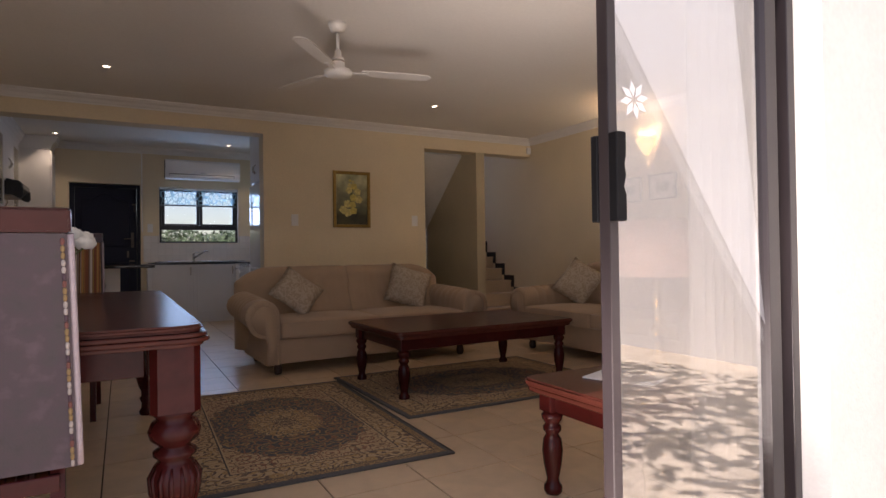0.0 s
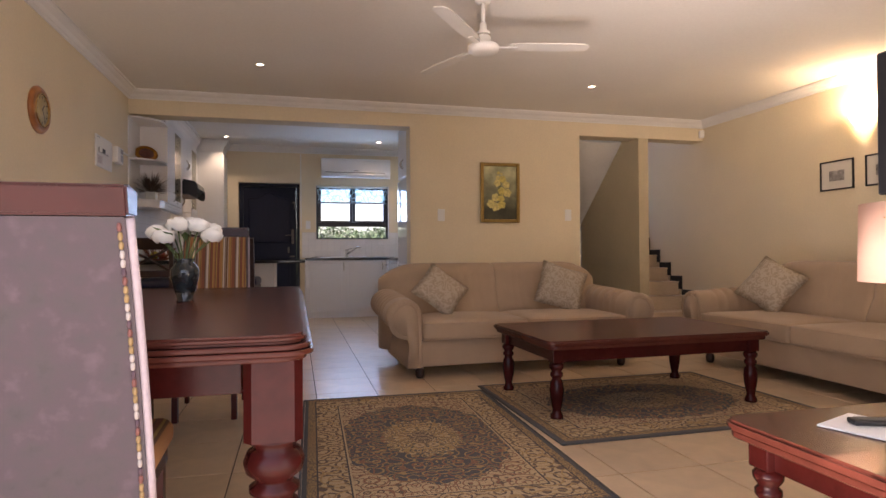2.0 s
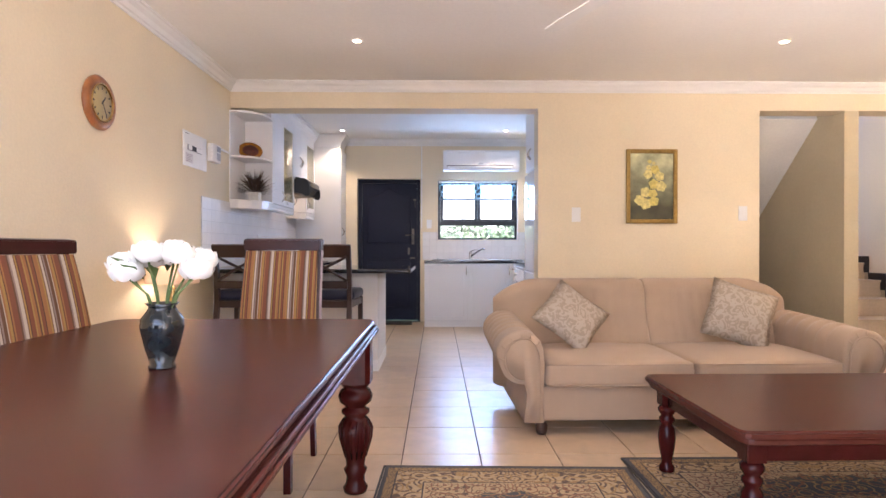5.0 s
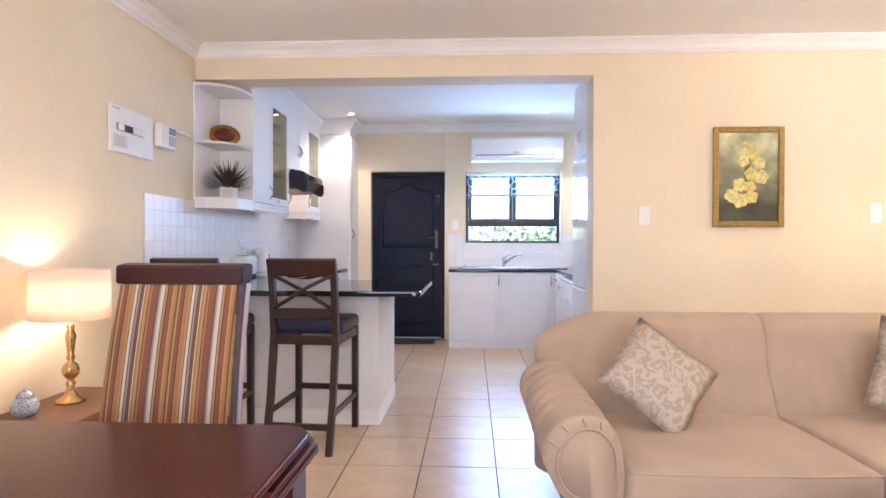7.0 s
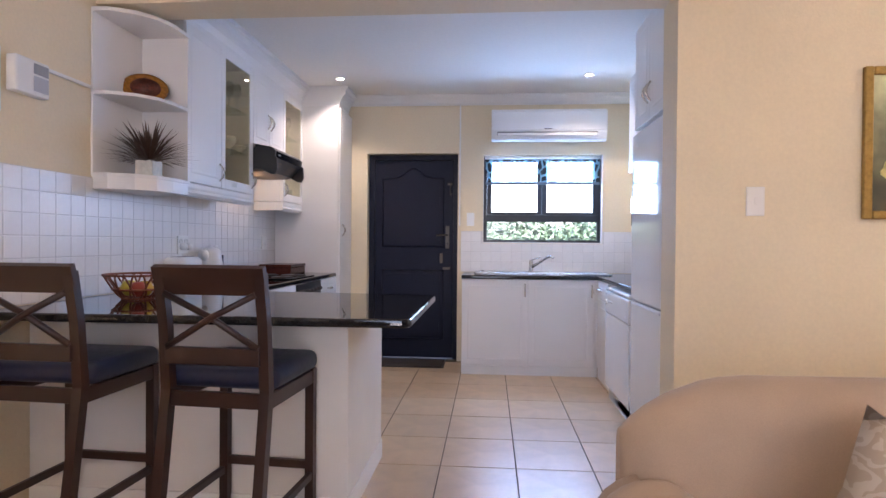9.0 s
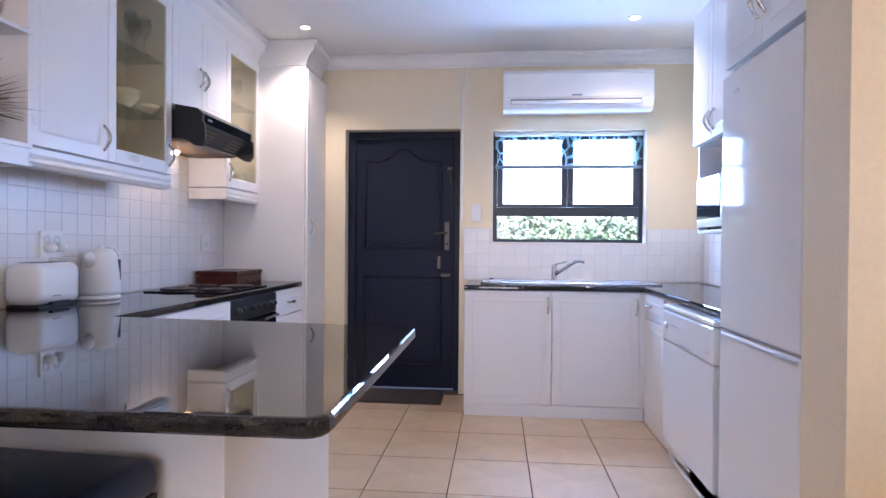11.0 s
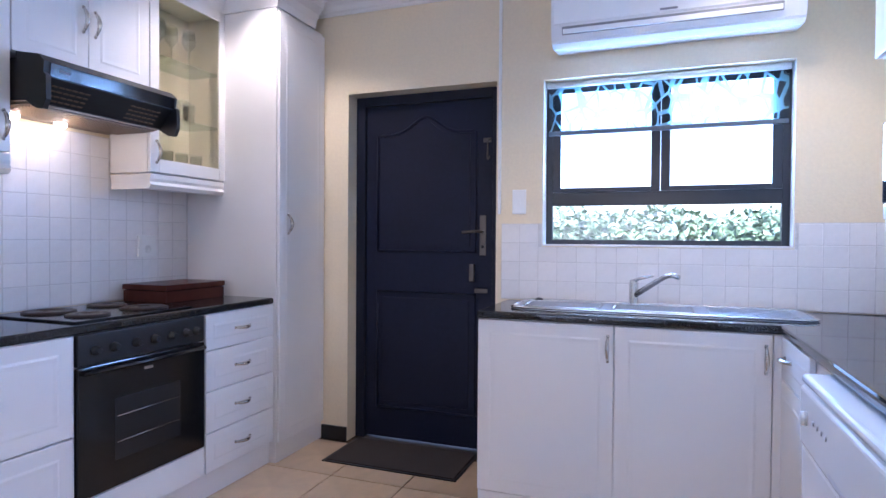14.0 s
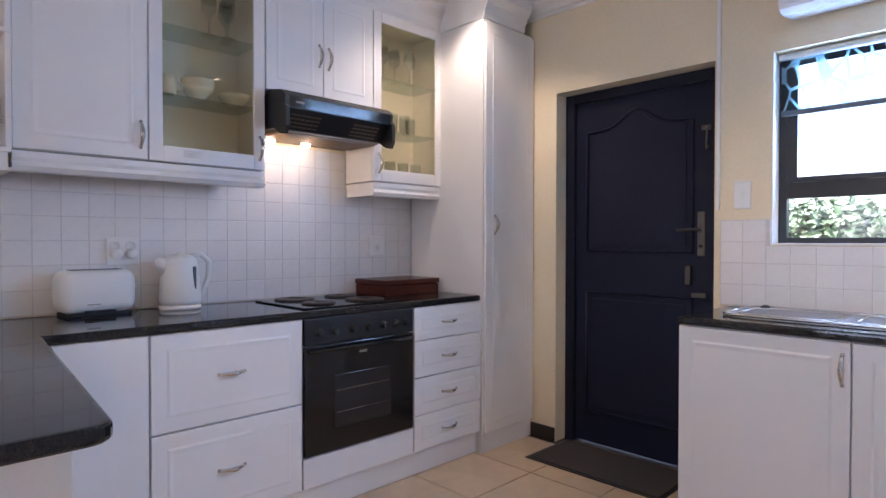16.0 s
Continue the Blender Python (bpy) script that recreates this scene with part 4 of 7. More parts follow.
u = unit("narrow_cabinet", RF, SF - 0.012, 0.0, -90, 0.66, KXR - RF - 0.004, 0.864, "narrow white base cabinet with a drawer")
front(u, 0.0, 0.7, 0.46, 0.162, (0.14, 0.09), False, name="drawer")
front(u, 0.0, 0.085, 0.46, 0.613)
DWY = 8.4
dw = thing("dishwasher", pose(RF - 0.08, DWY, 0.0, 0, 0, -90), "white freestanding dishwasher under the worktop", "dishwasher")
DWW = 0.76
part("tub", cube(0.004, DWW - 0.004, 0.03, 0.56, 0.02, 0.83, 0.003), WHITEGOODS, dw)
part("door_panel", cube(0, DWW, 0, 0.032, 0.11, 0.66, 0.008), WHITEGOODS, dw)
part("kickboard", cube(0.01, DWW - 0.01, 0.03, 0.04, 0, 0.105), WHITEGOODS, dw)
ctl = part("control_panel", cube(0, DWW, -0.006, 0.032, 0.664, 0.828, 0.012, 3), WHITEGOODS, dw)
# No recess is cut: the strip's grey stands for shade in the hand grip.
part("grip", cube(DWW / 2 - 0.09, DWW / 2 + 0.09, -0.0075, 0.01, 0.672, 0.69, 0.006), mat("grip_shade", (0.45, 0.46, 0.5), 0.3), ctl)
part("dial", lathe([(0.019, 0), (0.018, 0.012), (0.001, 0.013)], 18), WHITEPLASTIC, ctl, at=pose(0.075, -0.006, 0.75, 90))
for x in (0.16, 0.2, 0.24, 0.28):
    part("button", lathe([(0.006, 0), (0.006, 0.003), (0.001, 0.003)], 10), mat("button_grey", (0.5, 0.5, 0.52), 0.4) if x == 0.16 else bpy.data.materials["button_grey"], ctl, at=pose(x, -0.006, 0.76, 90))
part("top", cube(-0.002, DWW + 0.002, -0.004, 0.4, 0.831, 0.858, 0.012, 3), WHITEGOODS, dw)
part("badge", cube(DWW - 0.1, DWW - 0.04, -0.0072, -0.005, 0.7, 0.715), mat("silver_badge", (0.55, 0.56, 0.6), 0.3, 0.6), dw)

# sink and tap
sink = thing("sink", pose(0.51, 9.2, 0.9), "stainless steel sink with bowl and drainer", "sink")
bm = bmesh.new()
RIM = rounded([(0, 0, 1), (1.26, 0, 1), (1.26, 0.4, 1), (0, 0.4, 1)], 0.08)
prism(RIM, "z", 0, 0.008, bm)
SINKSTEEL = mat("worn_sink_steel", (0.4, 0.41, 0.43), 0.36, 1.0, grain=0.06, grain_scale=180)
part("rim", bm, SINKSTEEL, sink)
part("rim_bead", tube([(px, py, 0.008) for px, py in RIM + RIM[:1]], 0.006, 8), STEEL, sink)
for x0, x1 in ((0.05, 0.4), (0.46, 0.8)):
    o = rounded([(x0, 0.05, 1), (x1, 0.05, 1), (x1, 0.33, 1), (x0, 0.33, 1)], 0.06)
    part("bowl_bead", tube([(px, py, 0.009) for px, py in o + o[:1]], 0.005, 8), STEEL, sink)
    # Flat plate; its darker steel stands for the shade down in the bowl.
    part("bowl", prism(o, "z", 0.0082, 0.0095), mat("bowl_shade_steel", (0.3, 0.3, 0.31), 0.3, 1.0), sink)
for k in range(7):
    part("drainer_rib", cube(0.86, 1.2, 0.06 + 0.045 * k, 0.075 + 0.045 * k, 0.0075, 0.0115, 0.002), SINKSTEEL, sink)
part("plug", lathe([(0.02, 0), (0.022, 0.006), (0.01, 0.014), (0.001, 0.014)], 14, (0.07, 0.36, 0.008)), BLACKPLASTIC, sink, "black rubber plug")
tap = thing("tap", pose(1.05, 9.52, 0.905), "chrome single-lever kitchen mixer tap", "tap")
part("tap_body", lathe([(0.026, 0), (0.026, 0.01), (0.022, 0.016), (0.021, 0.11), (0.016, 0.125), (0.001, 0.128)], 20), STEEL, tap)
part("spout", smooth(tube([(0.01, -0.01, 0.055), (0.07, -0.06, 0.1), (0.14, -0.11, 0.15), (0.17, -0.13, 0.16), (0.2, -0.15, 0.15)], [0.014, 0.013, 0.012, 0.012, 0.011], 10)), STEEL, tap)
part("lever", smooth(tube([(0, 0, 0.12), (0.03, -0.02, 0.135), (0.09, -0.03, 0.15)], [0.009, 0.008, 0.005], 8)), STEEL, tap)

# fridge, cupboards and microwave on the other side
FX = 1.535
fr = thing("fridge", pose(FX, 7.545, 0.0, 0, 0, -90), "tall white fridge-freezer with two doors", "fridge")
FW = 0.65
part("cabinet_body", cube(0, FW, 0.06, KXR - FX - 0.005, 0.03, 1.855, 0.006), WHITEGOODS, fr)


def bowed_door(z0, z1):
    """A fridge door whose front bows gently outwards and turns in at its sides."""
    front = [(FW * k / 24, 0.004 - 0.005 * (1 - (k / 12 - 1) ** 2)) for k in range(25)]
    bm = prism(front + [(FW, 0.057), (0, 0.057)], "z", z0, z1)
    for e in bm.edges:
        e.smooth = not (abs(e.verts[0].co.z - e.verts[1].co.z) < 1e-5 or e.verts[0].co.y > 0.05 or e.verts[0].co.x in (0, FW))
    return smooth(bm)


part("freezer_door", bowed_door(0.06, 0.838), WHITEGOODS, fr)
part("fridge_door", bowed_door(0.852, 1.86), WHITEGOODS, fr)
part("door_gap", cube(0.004, FW - 0.004, 0.02, 0.058, 0.836, 0.854), mat("grey_gasket", (0.45, 0.45, 0.47), 0.5), fr)
part("grip", cube(0.02, FW - 0.02, -0.004, 0.02, 0.815, 0.83, 0.004), mat("grip_silver", (0.6, 0.6, 0.63), 0.3, 0.5), fr)
part("badge", cube(0.12, 0.17, -0.0025, 0.001, 1.775, 1.787), mat("silver_badge_small", (0.55, 0.56, 0.6), 0.3, 0.6), fr)
part("foot_plate", cube(0.02, FW - 0.02, 0.04, 0.3, 0, 0.058), BLACKPLASTIC, fr)
u = unit("wall_cabinet", 1.57, 7.56, 1.9, -90, 0.67, KXR - 1.57 - 0.004, 0.62, "white two-door cabinet above the fridge")
front(u, 0.0, 0, 0.335, 0.62, (0.305, 0.16))
front(u, 0.335, 0, 0.335, 0.62, (0.03, 0.16))
u = unit("wall_cabinet", 1.78, 8.62, 1.76, -90, 0.62, KXR - 1.78 - 0.004, 0.76, "white wall cabinet above the microwave shelf")
front(u, 0.0, 0, 0.31, 0.76, (0.28, 0.1))
front(u, 0.31, 0, 0.31, 0.76, (0.03, 0.1))
ms = thing("microwave_shelf", pose(1.79, 8.6, 1.25, 0, 0, -90), "white open niche shelf holding the microwave", "shelf")
part("board", cube(0, 0.6, 0, KXR - 1.79 - 0.004, 0, 0.02, 0.002), CABINET, ms)
for x in (0, 0.584):
    part("side", cube(x, x + 0.016, 0, KXR - 1.79 - 0.004, 0.0205, 0.508), CABINET, ms)
mw = thing("microwave", pose(1.77, 8.57, 1.271, 0, 0, -90), "white microwave oven with dark glass door", "microwave")
part("casing", cube(0, 0.5, 0.02, 0.36, 0.012, 0.3, 0.006), WHITEGOODS, mw)
md = part("door_glass", cube(0.008, 0.36, 0.0, 0.0185, 0.06, 0.292, 0.004), mat("microwave_glass", (0.02, 0.025, 0.035), 0.05), mw, "glossy dark glass door")
part("door_rim", cube(0.004, 0.498, 0.004, 0.0195, 0.014, 0.058, 0.003), WHITEGOODS, mw)
part("keypad", cube(0.364, 0.496, 0.002, 0.0195, 0.06, 0.292, 0.003), WHITEPLASTIC, mw)
for x in (0.03, 0.45):
    for y in (0.06, 0.3):
        part("foot", lathe([(0.012, 0), (0.012, 0.012)], 10, (x, y, 0)), BLACKPLASTIC, mw)


# bar stools: back towards -y
def bar_stool(x, y, turn):
    st = thing("bar_stool", pose(x, y, 0, 0, 0, turn), "dark wooden bar stool with crossed back, navy seat", "stool", "stools at the breakfast bar")
    for sx in (-1, 1):
        part("front_leg", prism([(sx * 0.19 - 0.018, 0.19), (sx * 0.19 + 0.018, 0.19), (sx * 0.19 + 0.018, 0.226), (sx * 0.19 - 0.018, 0.226)], "z", 0, 0.66), DARKWOOD, st)
        pts = [(-0.345, 0), (-0.27, 0.3), (-0.218, 0.66), (-0.235, 0.9), (-0.268, 1.08), (-0.233, 1.08), (-0.2, 0.9), (-0.178, 0.66), (-0.232, 0.3), (-0.308, 0)]
        part("back_leg", prism(pts, "x", sx * 0.186 - 0.018, sx * 0.186 + 0.018), DARKWOOD, st)
        part("side_rail", cube(sx * 0.193 - 0.011, sx * 0.193 + 0.011, -0.2, 0.2, 0.6, 0.655, 0.003), DARKWOOD, st)
        part("side_stretcher", cube(sx * 0.193 - 0.01, sx * 0.193 + 0.01, -0.272, 0.2, 0.2, 0.232, 0.003), DARKWOOD, st)
        part("back_cross", tube([(sx * -0.17, -0.232, 0.815), (0, -0.242 - 0.004 * sx, 0.92), (sx * 0.17, -0.25, 1.005)], 0.012, 6), DARKWOOD, st)
    part("front_rail", cube(-0.176, 0.176, 0.196, 0.218, 0.6, 0.655, 0.003), DARKWOOD, st)
    part("back_rail", cube(-0.176, 0.176, -0.212, -0.19, 0.6, 0.655, 0.003), DARKWOOD, st)
    part("front_stretcher", cube(-0.176, 0.176, 0.197, 0.218, 0.24, 0.275, 0.003), DARKWOOD, st)
    part("back_stretcher", cube(-0.176, 0.176, -0.304, -0.28, 0.13, 0.165, 0.003), DARKWOOD, st)
    part("lower_back_rail", cube(-0.176, 0.176, -0.238, -0.214, 0.755, 0.815, 0.003), DARKWOOD, st)
    part("top_rail", prism([(-0.245, 1.0), (-0.275, 1.095), (-0.252, 1.105), (-0.222, 1.01)], "x", -0.205, 0.205), DARKWOOD, st)
    bm = cube(-0.215, 0.215, -0.175, 0.235, 0.656, 0.735, 0.032, 4)
    for v in bm.verts:
        if v.co.z > 0.7:
            v.co.z += 0.025 * (1 - (v.co.x / 0.22) ** 2) * (1 - ((v.co.y - 0.03) / 0.22) ** 2)
    part("seat_cushion", smooth(bm), mat("navy_leather", (0.011, 0.016, 0.045), 0.4, grain=0.1, bump=0.05, bump_scale=150) if "navy_leather" not in bpy.data.materials else bpy.data.materials["navy_leather"], st, "padded navy leather seat")
    return st


bar_stool(-0.295, 5.97, -4)
bar_stool(-0.985, 5.97, -3)

# ---- living room ----


def ramp_material(name, stops, axis=0, scale=1.0, rough=0.85, noise_amount=0.0, bump=0.0, sheen=0.0):
    """Stripes across one object axis; stops are (width, colour), repeated."""
    m = bpy.data.materials.new(name)
    m.use_nodes = True
    nt = m.node_tree
    N, L = nt.nodes, nt.links
    b = N["Principled BSDF"]
    b.inputs["Roughness"].default_value, b.inputs["Sheen Weight"].default_value = rough, sheen
    tc, sp = N.new("ShaderNodeTexCoord"), N.new("ShaderNodeSeparateXYZ")
    L.new(tc.outputs["Object"], sp.inputs[0])
    k = N.new("ShaderNodeMath")
    k.operation = "MULTIPLY"
    k.inputs[1].default_value = 1 / scale
    L.new(sp.outputs[axis], k.inputs[0])
    fr = N.new("ShaderNodeMath")
    fr.operation = "FRACT"
    L.new(k.outputs[0], fr.inputs[0])
    cr = N.new("ShaderNodeValToRGB")
    cr.color_ramp.interpolation = "CONSTANT"
    total, pos = sum(w for w, _ in stops), 0.0
    for i, (w, c) in enumerate(stops):
        e = cr.color_ramp.elements[0] if i == 0 else cr.color_ramp.elements.new(pos / total)
        e.position, e.color = pos / total, (*c, 1)
        pos += w
    cr.color_ramp.elements[-1].position = min(cr.color_ramp.elements[-1].position, 1)
    L.new(fr.outputs[0], cr.inputs[0])
    ns = N.new("ShaderNodeTexNoise")
    ns.inputs["Scale"].default_value = 250
    L.new(tc.outputs["Object"], ns.inputs["Vector"])
    mr = N.new("ShaderNodeMapRange")
    mr.inputs["To Min"].default_value, mr.inputs["To Max"].default_value = 0.8, 1.2
    L.new(ns.outputs["Fac"], mr.inputs["Value"])
    v = N.new("ShaderNodeVectorMath")
    v.operation = "SCALE"
    L.new(cr.outputs[0], v.inputs[0])
    L.new(mr.outputs[0], v.inputs["Scale"])
    L.new(v.outputs[0], b.inputs["Base Color"])
    bp = N.new("ShaderNodeBump")
    bp.inputs["Strength"].default_value, bp.inputs["Distance"].default_value = 0.2, 0.004
    L.new(ns.outputs["Fac"], bp.inputs["Height"])
    L.new(bp.outputs[0], b.inputs["Normal"])
    return m


RUST, GOLD, IVORY, PLUM, BROWN, ORANGE, TAUPE = (0.19, 0.062, 0.028), (0.34, 0.2, 0.055), (0.47, 0.4, 0.32), (0.07, 0.026, 0.02), (0.12, 0.055, 0.026), (0.31, 0.135, 0.045), (0.25, 0.19, 0.16)
STRIPES = ramp_material("striped_chenille", [(3, ORANGE), (2, GOLD), (5, RUST), (1, PLUM), (2, GOLD), (1, BROWN), (4, IVORY), (2, TAUPE), (2, BROWN), (6, RUST), (2, ORANGE), (1, PLUM), (3, GOLD), (2, ORANGE), (1, IVORY), (4, BROWN), (2, TAUPE), (1, PLUM), (3, IVORY), (1, BROWN), (2, GOLD), (5, ORANGE), (1, PLUM), (4, RUST), (2, GOLD), (2, BROWN)], 0, 0.23)
VELVET = mat("mauve_velvet", (0.061, 0.045, 0.05), 0.85, grain=0.5, grain_scale=20, spots=0.25, spot_scale=7, bump=0.1, bump_scale=200, sheen=0.06)
WELT = mat("pale_mauve_welt", (0.36, 0.3, 0.32), 0.6, grain=0.08, grain_scale=90)


def two_tone(name, c0, c1, scale, rough=0.7, kind="SMOOTH_F1", lo=0.3, hi=0.38):
    """A woven damask: scrolling figures of one tone on another."""
    m = mat(name, c0, rough)
    nt = m.node_tree
    N, L = nt.nodes, nt.links
    tc = next(n for n in N if n.type == "TEX_COORD")
    ns = N.new("ShaderNodeTexNoise")
    ns.inputs["Scale"].default_value = scale * 0.8
    L.new(tc.outputs["Object"], ns.inputs["Vector"])
    ad = N.new("ShaderNodeVectorMath")
    ad.operation = "MULTIPLY_ADD"
    ad.inputs[1].default_value = (0.12, 0.12, 0.12)
    L.new(ns.outputs["Color"], ad.inputs[0])
    L.new(tc.outputs["Object"], ad.inputs[2])
    vo = N.new("ShaderNodeTexVoronoi")
    vo.inputs["Scale"].default_value = scale
    L.new(ad.outputs[0], vo.inputs["Vector"])
    wv = N.new("ShaderNodeMath")
    wv.operation = "SINE"
    mu = N.new("ShaderNodeMath")
    mu.operation = "MULTIPLY"
    mu.inputs[1].default_value = 14
    L.new(vo.outputs["Distance"], mu.inputs[0])
    L.new(mu.outputs[0], wv.inputs[0])
    mr = N.new("ShaderNodeMapRange")
    mr.inputs["From Min"].default_value, mr.inputs["From Max"].default_value = -0.15, 0.15
    L.new(wv.outputs[0], mr.inputs["Value"])
    mix = N.new("ShaderNodeMix")
    mix.data_type = "RGBA"
    mix.inputs["A"].default_value, mix.inputs["B"].default_value = (*c0, 1), (*c1, 1)
    L.new(mr.outputs[0], mix.inputs["Factor"])
    L.new(mix.outputs["Result"], N["Principled BSDF"].inputs["Base Color"])
    return m


DAMASK = two_tone("ivory_damask", (0.31, 0.24, 0.172), (0.4, 0.325, 0.245), 18)


# sofas: front towards -y, origin at the middle of the footprint
def arm_ring(s, y):
    """The scrolled arm's outline for the side s (-1 or 1) at depth y: (x, z) from the inner foot over the roll."""
    t = (y + 0.45) / 0.85                       # 0 at the front, 1 at the back
    cx, cz, r = 0.125, 0.475 + 0.045 * t, 0.13 - 0.008 * t
    flute = 0.0
    if -0.27 < y < 0.36:
        flute = 0.027 * (abs(math.sin((y + 0.27) * math.pi / 0.105)) ** 0.6 - 0.75)
    pts = [(0.0, 0.09), (0.0, 0.27), (-0.004, 0.40)]
    for k in range(19):
        a = math.radians(172 - k * 14.5)
        puff = r + flute * math.sin(math.radians(min(180, 20 + k * 11)))
        pts.append((cx + puff * math.cos(a) * (1.15 if math.cos(a) > 0 else 0.95), cz + puff * math.sin(a)))
    pts += [(0.12, cz - 0.14), (0.1, 0.27), (0.11, 0.18), (0.115, 0.09)]
    return [(s * x, z) for x, z in pts]


def sofa(x, y, turn, w, label):
    """w is the width between the inner faces of the arms."""
    so = thing("sofa", pose(x, y, 0, 0, 0, turn), label, "sofa", "living room sofas")
    h = w / 2
    part("base", cube(-h - 0.1, h + 0.1, -0.42, 0.46, 0.09, 0.29, 0.012, 3), SOFA, so)
    for s in (-1, 1):
        bm = bmesh.new()
        rings = []
        ys = [-0.45, -0.447, -0.435] + [-0.41 + 0.0145 * k for k in range(55)]
        for i, yy in enumerate(ys):
            inset = (0.02, 0.007, 0.0)[i] if i < 3 else 0.0
            o = arm_ring(s, yy)
            ring = []
            for px, pz in o:
                k = 1 - inset / 0.14
                ring.append(bm.verts.new((s * h + s * 0.09 + (px - s * 0.09) * k, yy, 0.09 + max(0.0, (pz - 0.09) * (k if pz > 0.3 else 1)))))
            rings.append(ring)
        n = len(rings[0])
        for a, b in zip(rings, rings[1:]):
            for i in range(n):
                bm.faces.new((a[i], a[(i + 1) % n], b[(i + 1) % n], b[i])).smooth = True
        bm.faces.new(rings[0])
        bm.faces.new(rings[-1][::-1])
        arm = part("arm", bm, SOFA, so)
        # the flat scroll-and-stem panel on the arm's front, with its piping and gathers
        o = arm_ring(s, -0.45)
        face = [(s * h + s * 0.1 + (px - s * 0.1) * 0.74, 0.09 + (pz - 0.09) * 0.93) for px, pz in o]
        bm = prism(face if s > 0 else face[::-1], "y", -0.458, -0.446)
        bmesh.ops.bevel(bm, geom=[e for e in bm.edges if e.verts[0].co.y < -0.457 and e.verts[1].co.y < -0.457], offset=0.004, segments=2, affect="EDGES")
        part("arm_front", smooth(bm), SOFA, arm)
        part("piping", tube([(px, -0.457, pz) for px, pz in face[1:-1]], 0.0055, 6), SOFA, arm)
        for k in (5, 7, 9, 11, 13, 15):
            (x0, z0), (x1, z1) = face[k], o[k]
            part("gather", tube([(x0, -0.456, z0), (s * h + x1 * 0.97 + s * 0.003, -0.442, z1 * 0.985), (s * h + x1, -0.40, z1)], [0.003, 0.005, 0.001], 6), SOFA, arm)
    # seat cushions
    for s in (-1, 1):
        bm = cube(0.004 if s > 0 else -h + 0.004, h - 0.004 if s > 0 else -0.004, -0.46, 0.24, 0.292, 0.425, 0.03, 4)
        bmesh.ops.subdivide_edges(bm, edges=[e for e in bm.edges if e.calc_length() > 0.2], cuts=7, use_grid_fill=True)
        for v in bm.verts:
            u, q = (v.co.x - s * h / 2) / (h / 2), (v.co.y + 0.11) / 0.35
            crown = max(0, 1 - u * u) * max(0, 1 - q * q)
            if v.co.z > 0.36:
                v.co.z += 0.03 * crown ** 0.6 + 0.004 * noise.noise(Vector((v.co.x * 7, v.co.y * 7, s)))
            if v.co.y < -0.4:
                v.co.y -= 0.012 * max(0, 1 - u * u)
        cu = part("seat_cushion", smooth(bm), SOFA, so)
        x0, x1 = (0.014, h - 0.014) if s > 0 else (-h + 0.014, -0.014)
        for z in (0.418, 0.3):
            part("piping", tube([(x0, -0.452, z), ((3 * x0 + x1) / 4, -0.463, z), ((x0 + x1) / 2, -0.466, z), ((x0 + 3 * x1) / 4, -0.463, z), (x1, -0.452, z)], 0.0045, 6), SOFA, cu)
    # camel back leaning away, rolled over the top, in two upholstered panels
    for s in (-1, 1):
        prof = []
        for k in range(12):
            a = math.radians(-5 + k * 19)
            prof.append((0.44 - 0.115 * math.cos(a), 0.762 + 0.1 * math.sin(a)))
        prof = [(0.19, 0.3), (0.21, 0.42), (0.25, 0.52), (0.295, 0.6)] + prof + [(0.54, 0.6), (0.5, 0.12), (0.24, 0.12)]
        bm = bmesh.new()
        xs = [0.0, 0.012, 0.03, 0.06] + [h * (0.1 + 0.76 * k / 36) for k in range(37)] + [h * 0.92, h * 0.97, h + 0.06, h + 0.11, h + 0.15, h + 0.175, h + 0.185]
        rings = []
        for i, xx in enumerate(xs):
            drop, shrink = 0.0, 1.0
            if xx > h * 0.8:
                t = (xx - h * 0.8) / (h * 0.2 + 0.185)
                drop = 0.13 * t ** 2.4
                shrink = math.sqrt(max(0.02, 1 - (max(0, t - 0.5) / 0.51) ** 2))
            seam = 0.009 * math.exp(-(xx / 0.016) ** 2)
            fold = 0.006 * math.exp(-((xx - h * 0.36) / (h * 0.2)) ** 2) * math.sin(xx * 88 + 0.8 * math.sin(xx * 31))
            ring = []
            for py, pz in prof:
                ny = 0.44 + (py - 0.44) * shrink
                nz = pz - (drop + seam) * max(0, (pz - 0.45) / 0.39)
                if py < 0.36:
                    ny += seam + fold * math.exp(-((pz - 0.6) / 0.14) ** 2)
                ring.append(bm.verts.new((s * xx, ny, nz)))
            rings.append(ring)
        n = len(prof)
        for a, b in zip(rings, rings[1:]):
            for i in range(n):
                bm.faces.new((a[i], a[(i + 1) % n], b[(i + 1) % n], b[i])).smooth = True
        bm.faces.new(rings[0])
        bm.faces.new(rings[-1][::-1])
        part("back", bm, SOFA, so)
    for px, py in ((-h, -0.36), (h, -0.36), (-h, 0.38), (h, 0.38)):
        part("foot", lathe([(0.026, 0), (0.034, 0.02), (0.036, 0.05), (0.028, 0.075), (0.036, 0.09), (0.036, 0.1)], 14, (px, py, 0)), DARKWOOD, so, "dark turned wooden foot")
    return so


sofa(2.04, 4.86, 1.5, 1.74, "taupe fabric two-seater sofa with scrolled arms")
sofa(4.07, 3.49, -90, 1.86, "taupe fabric sofa with scrolled arms by wall")


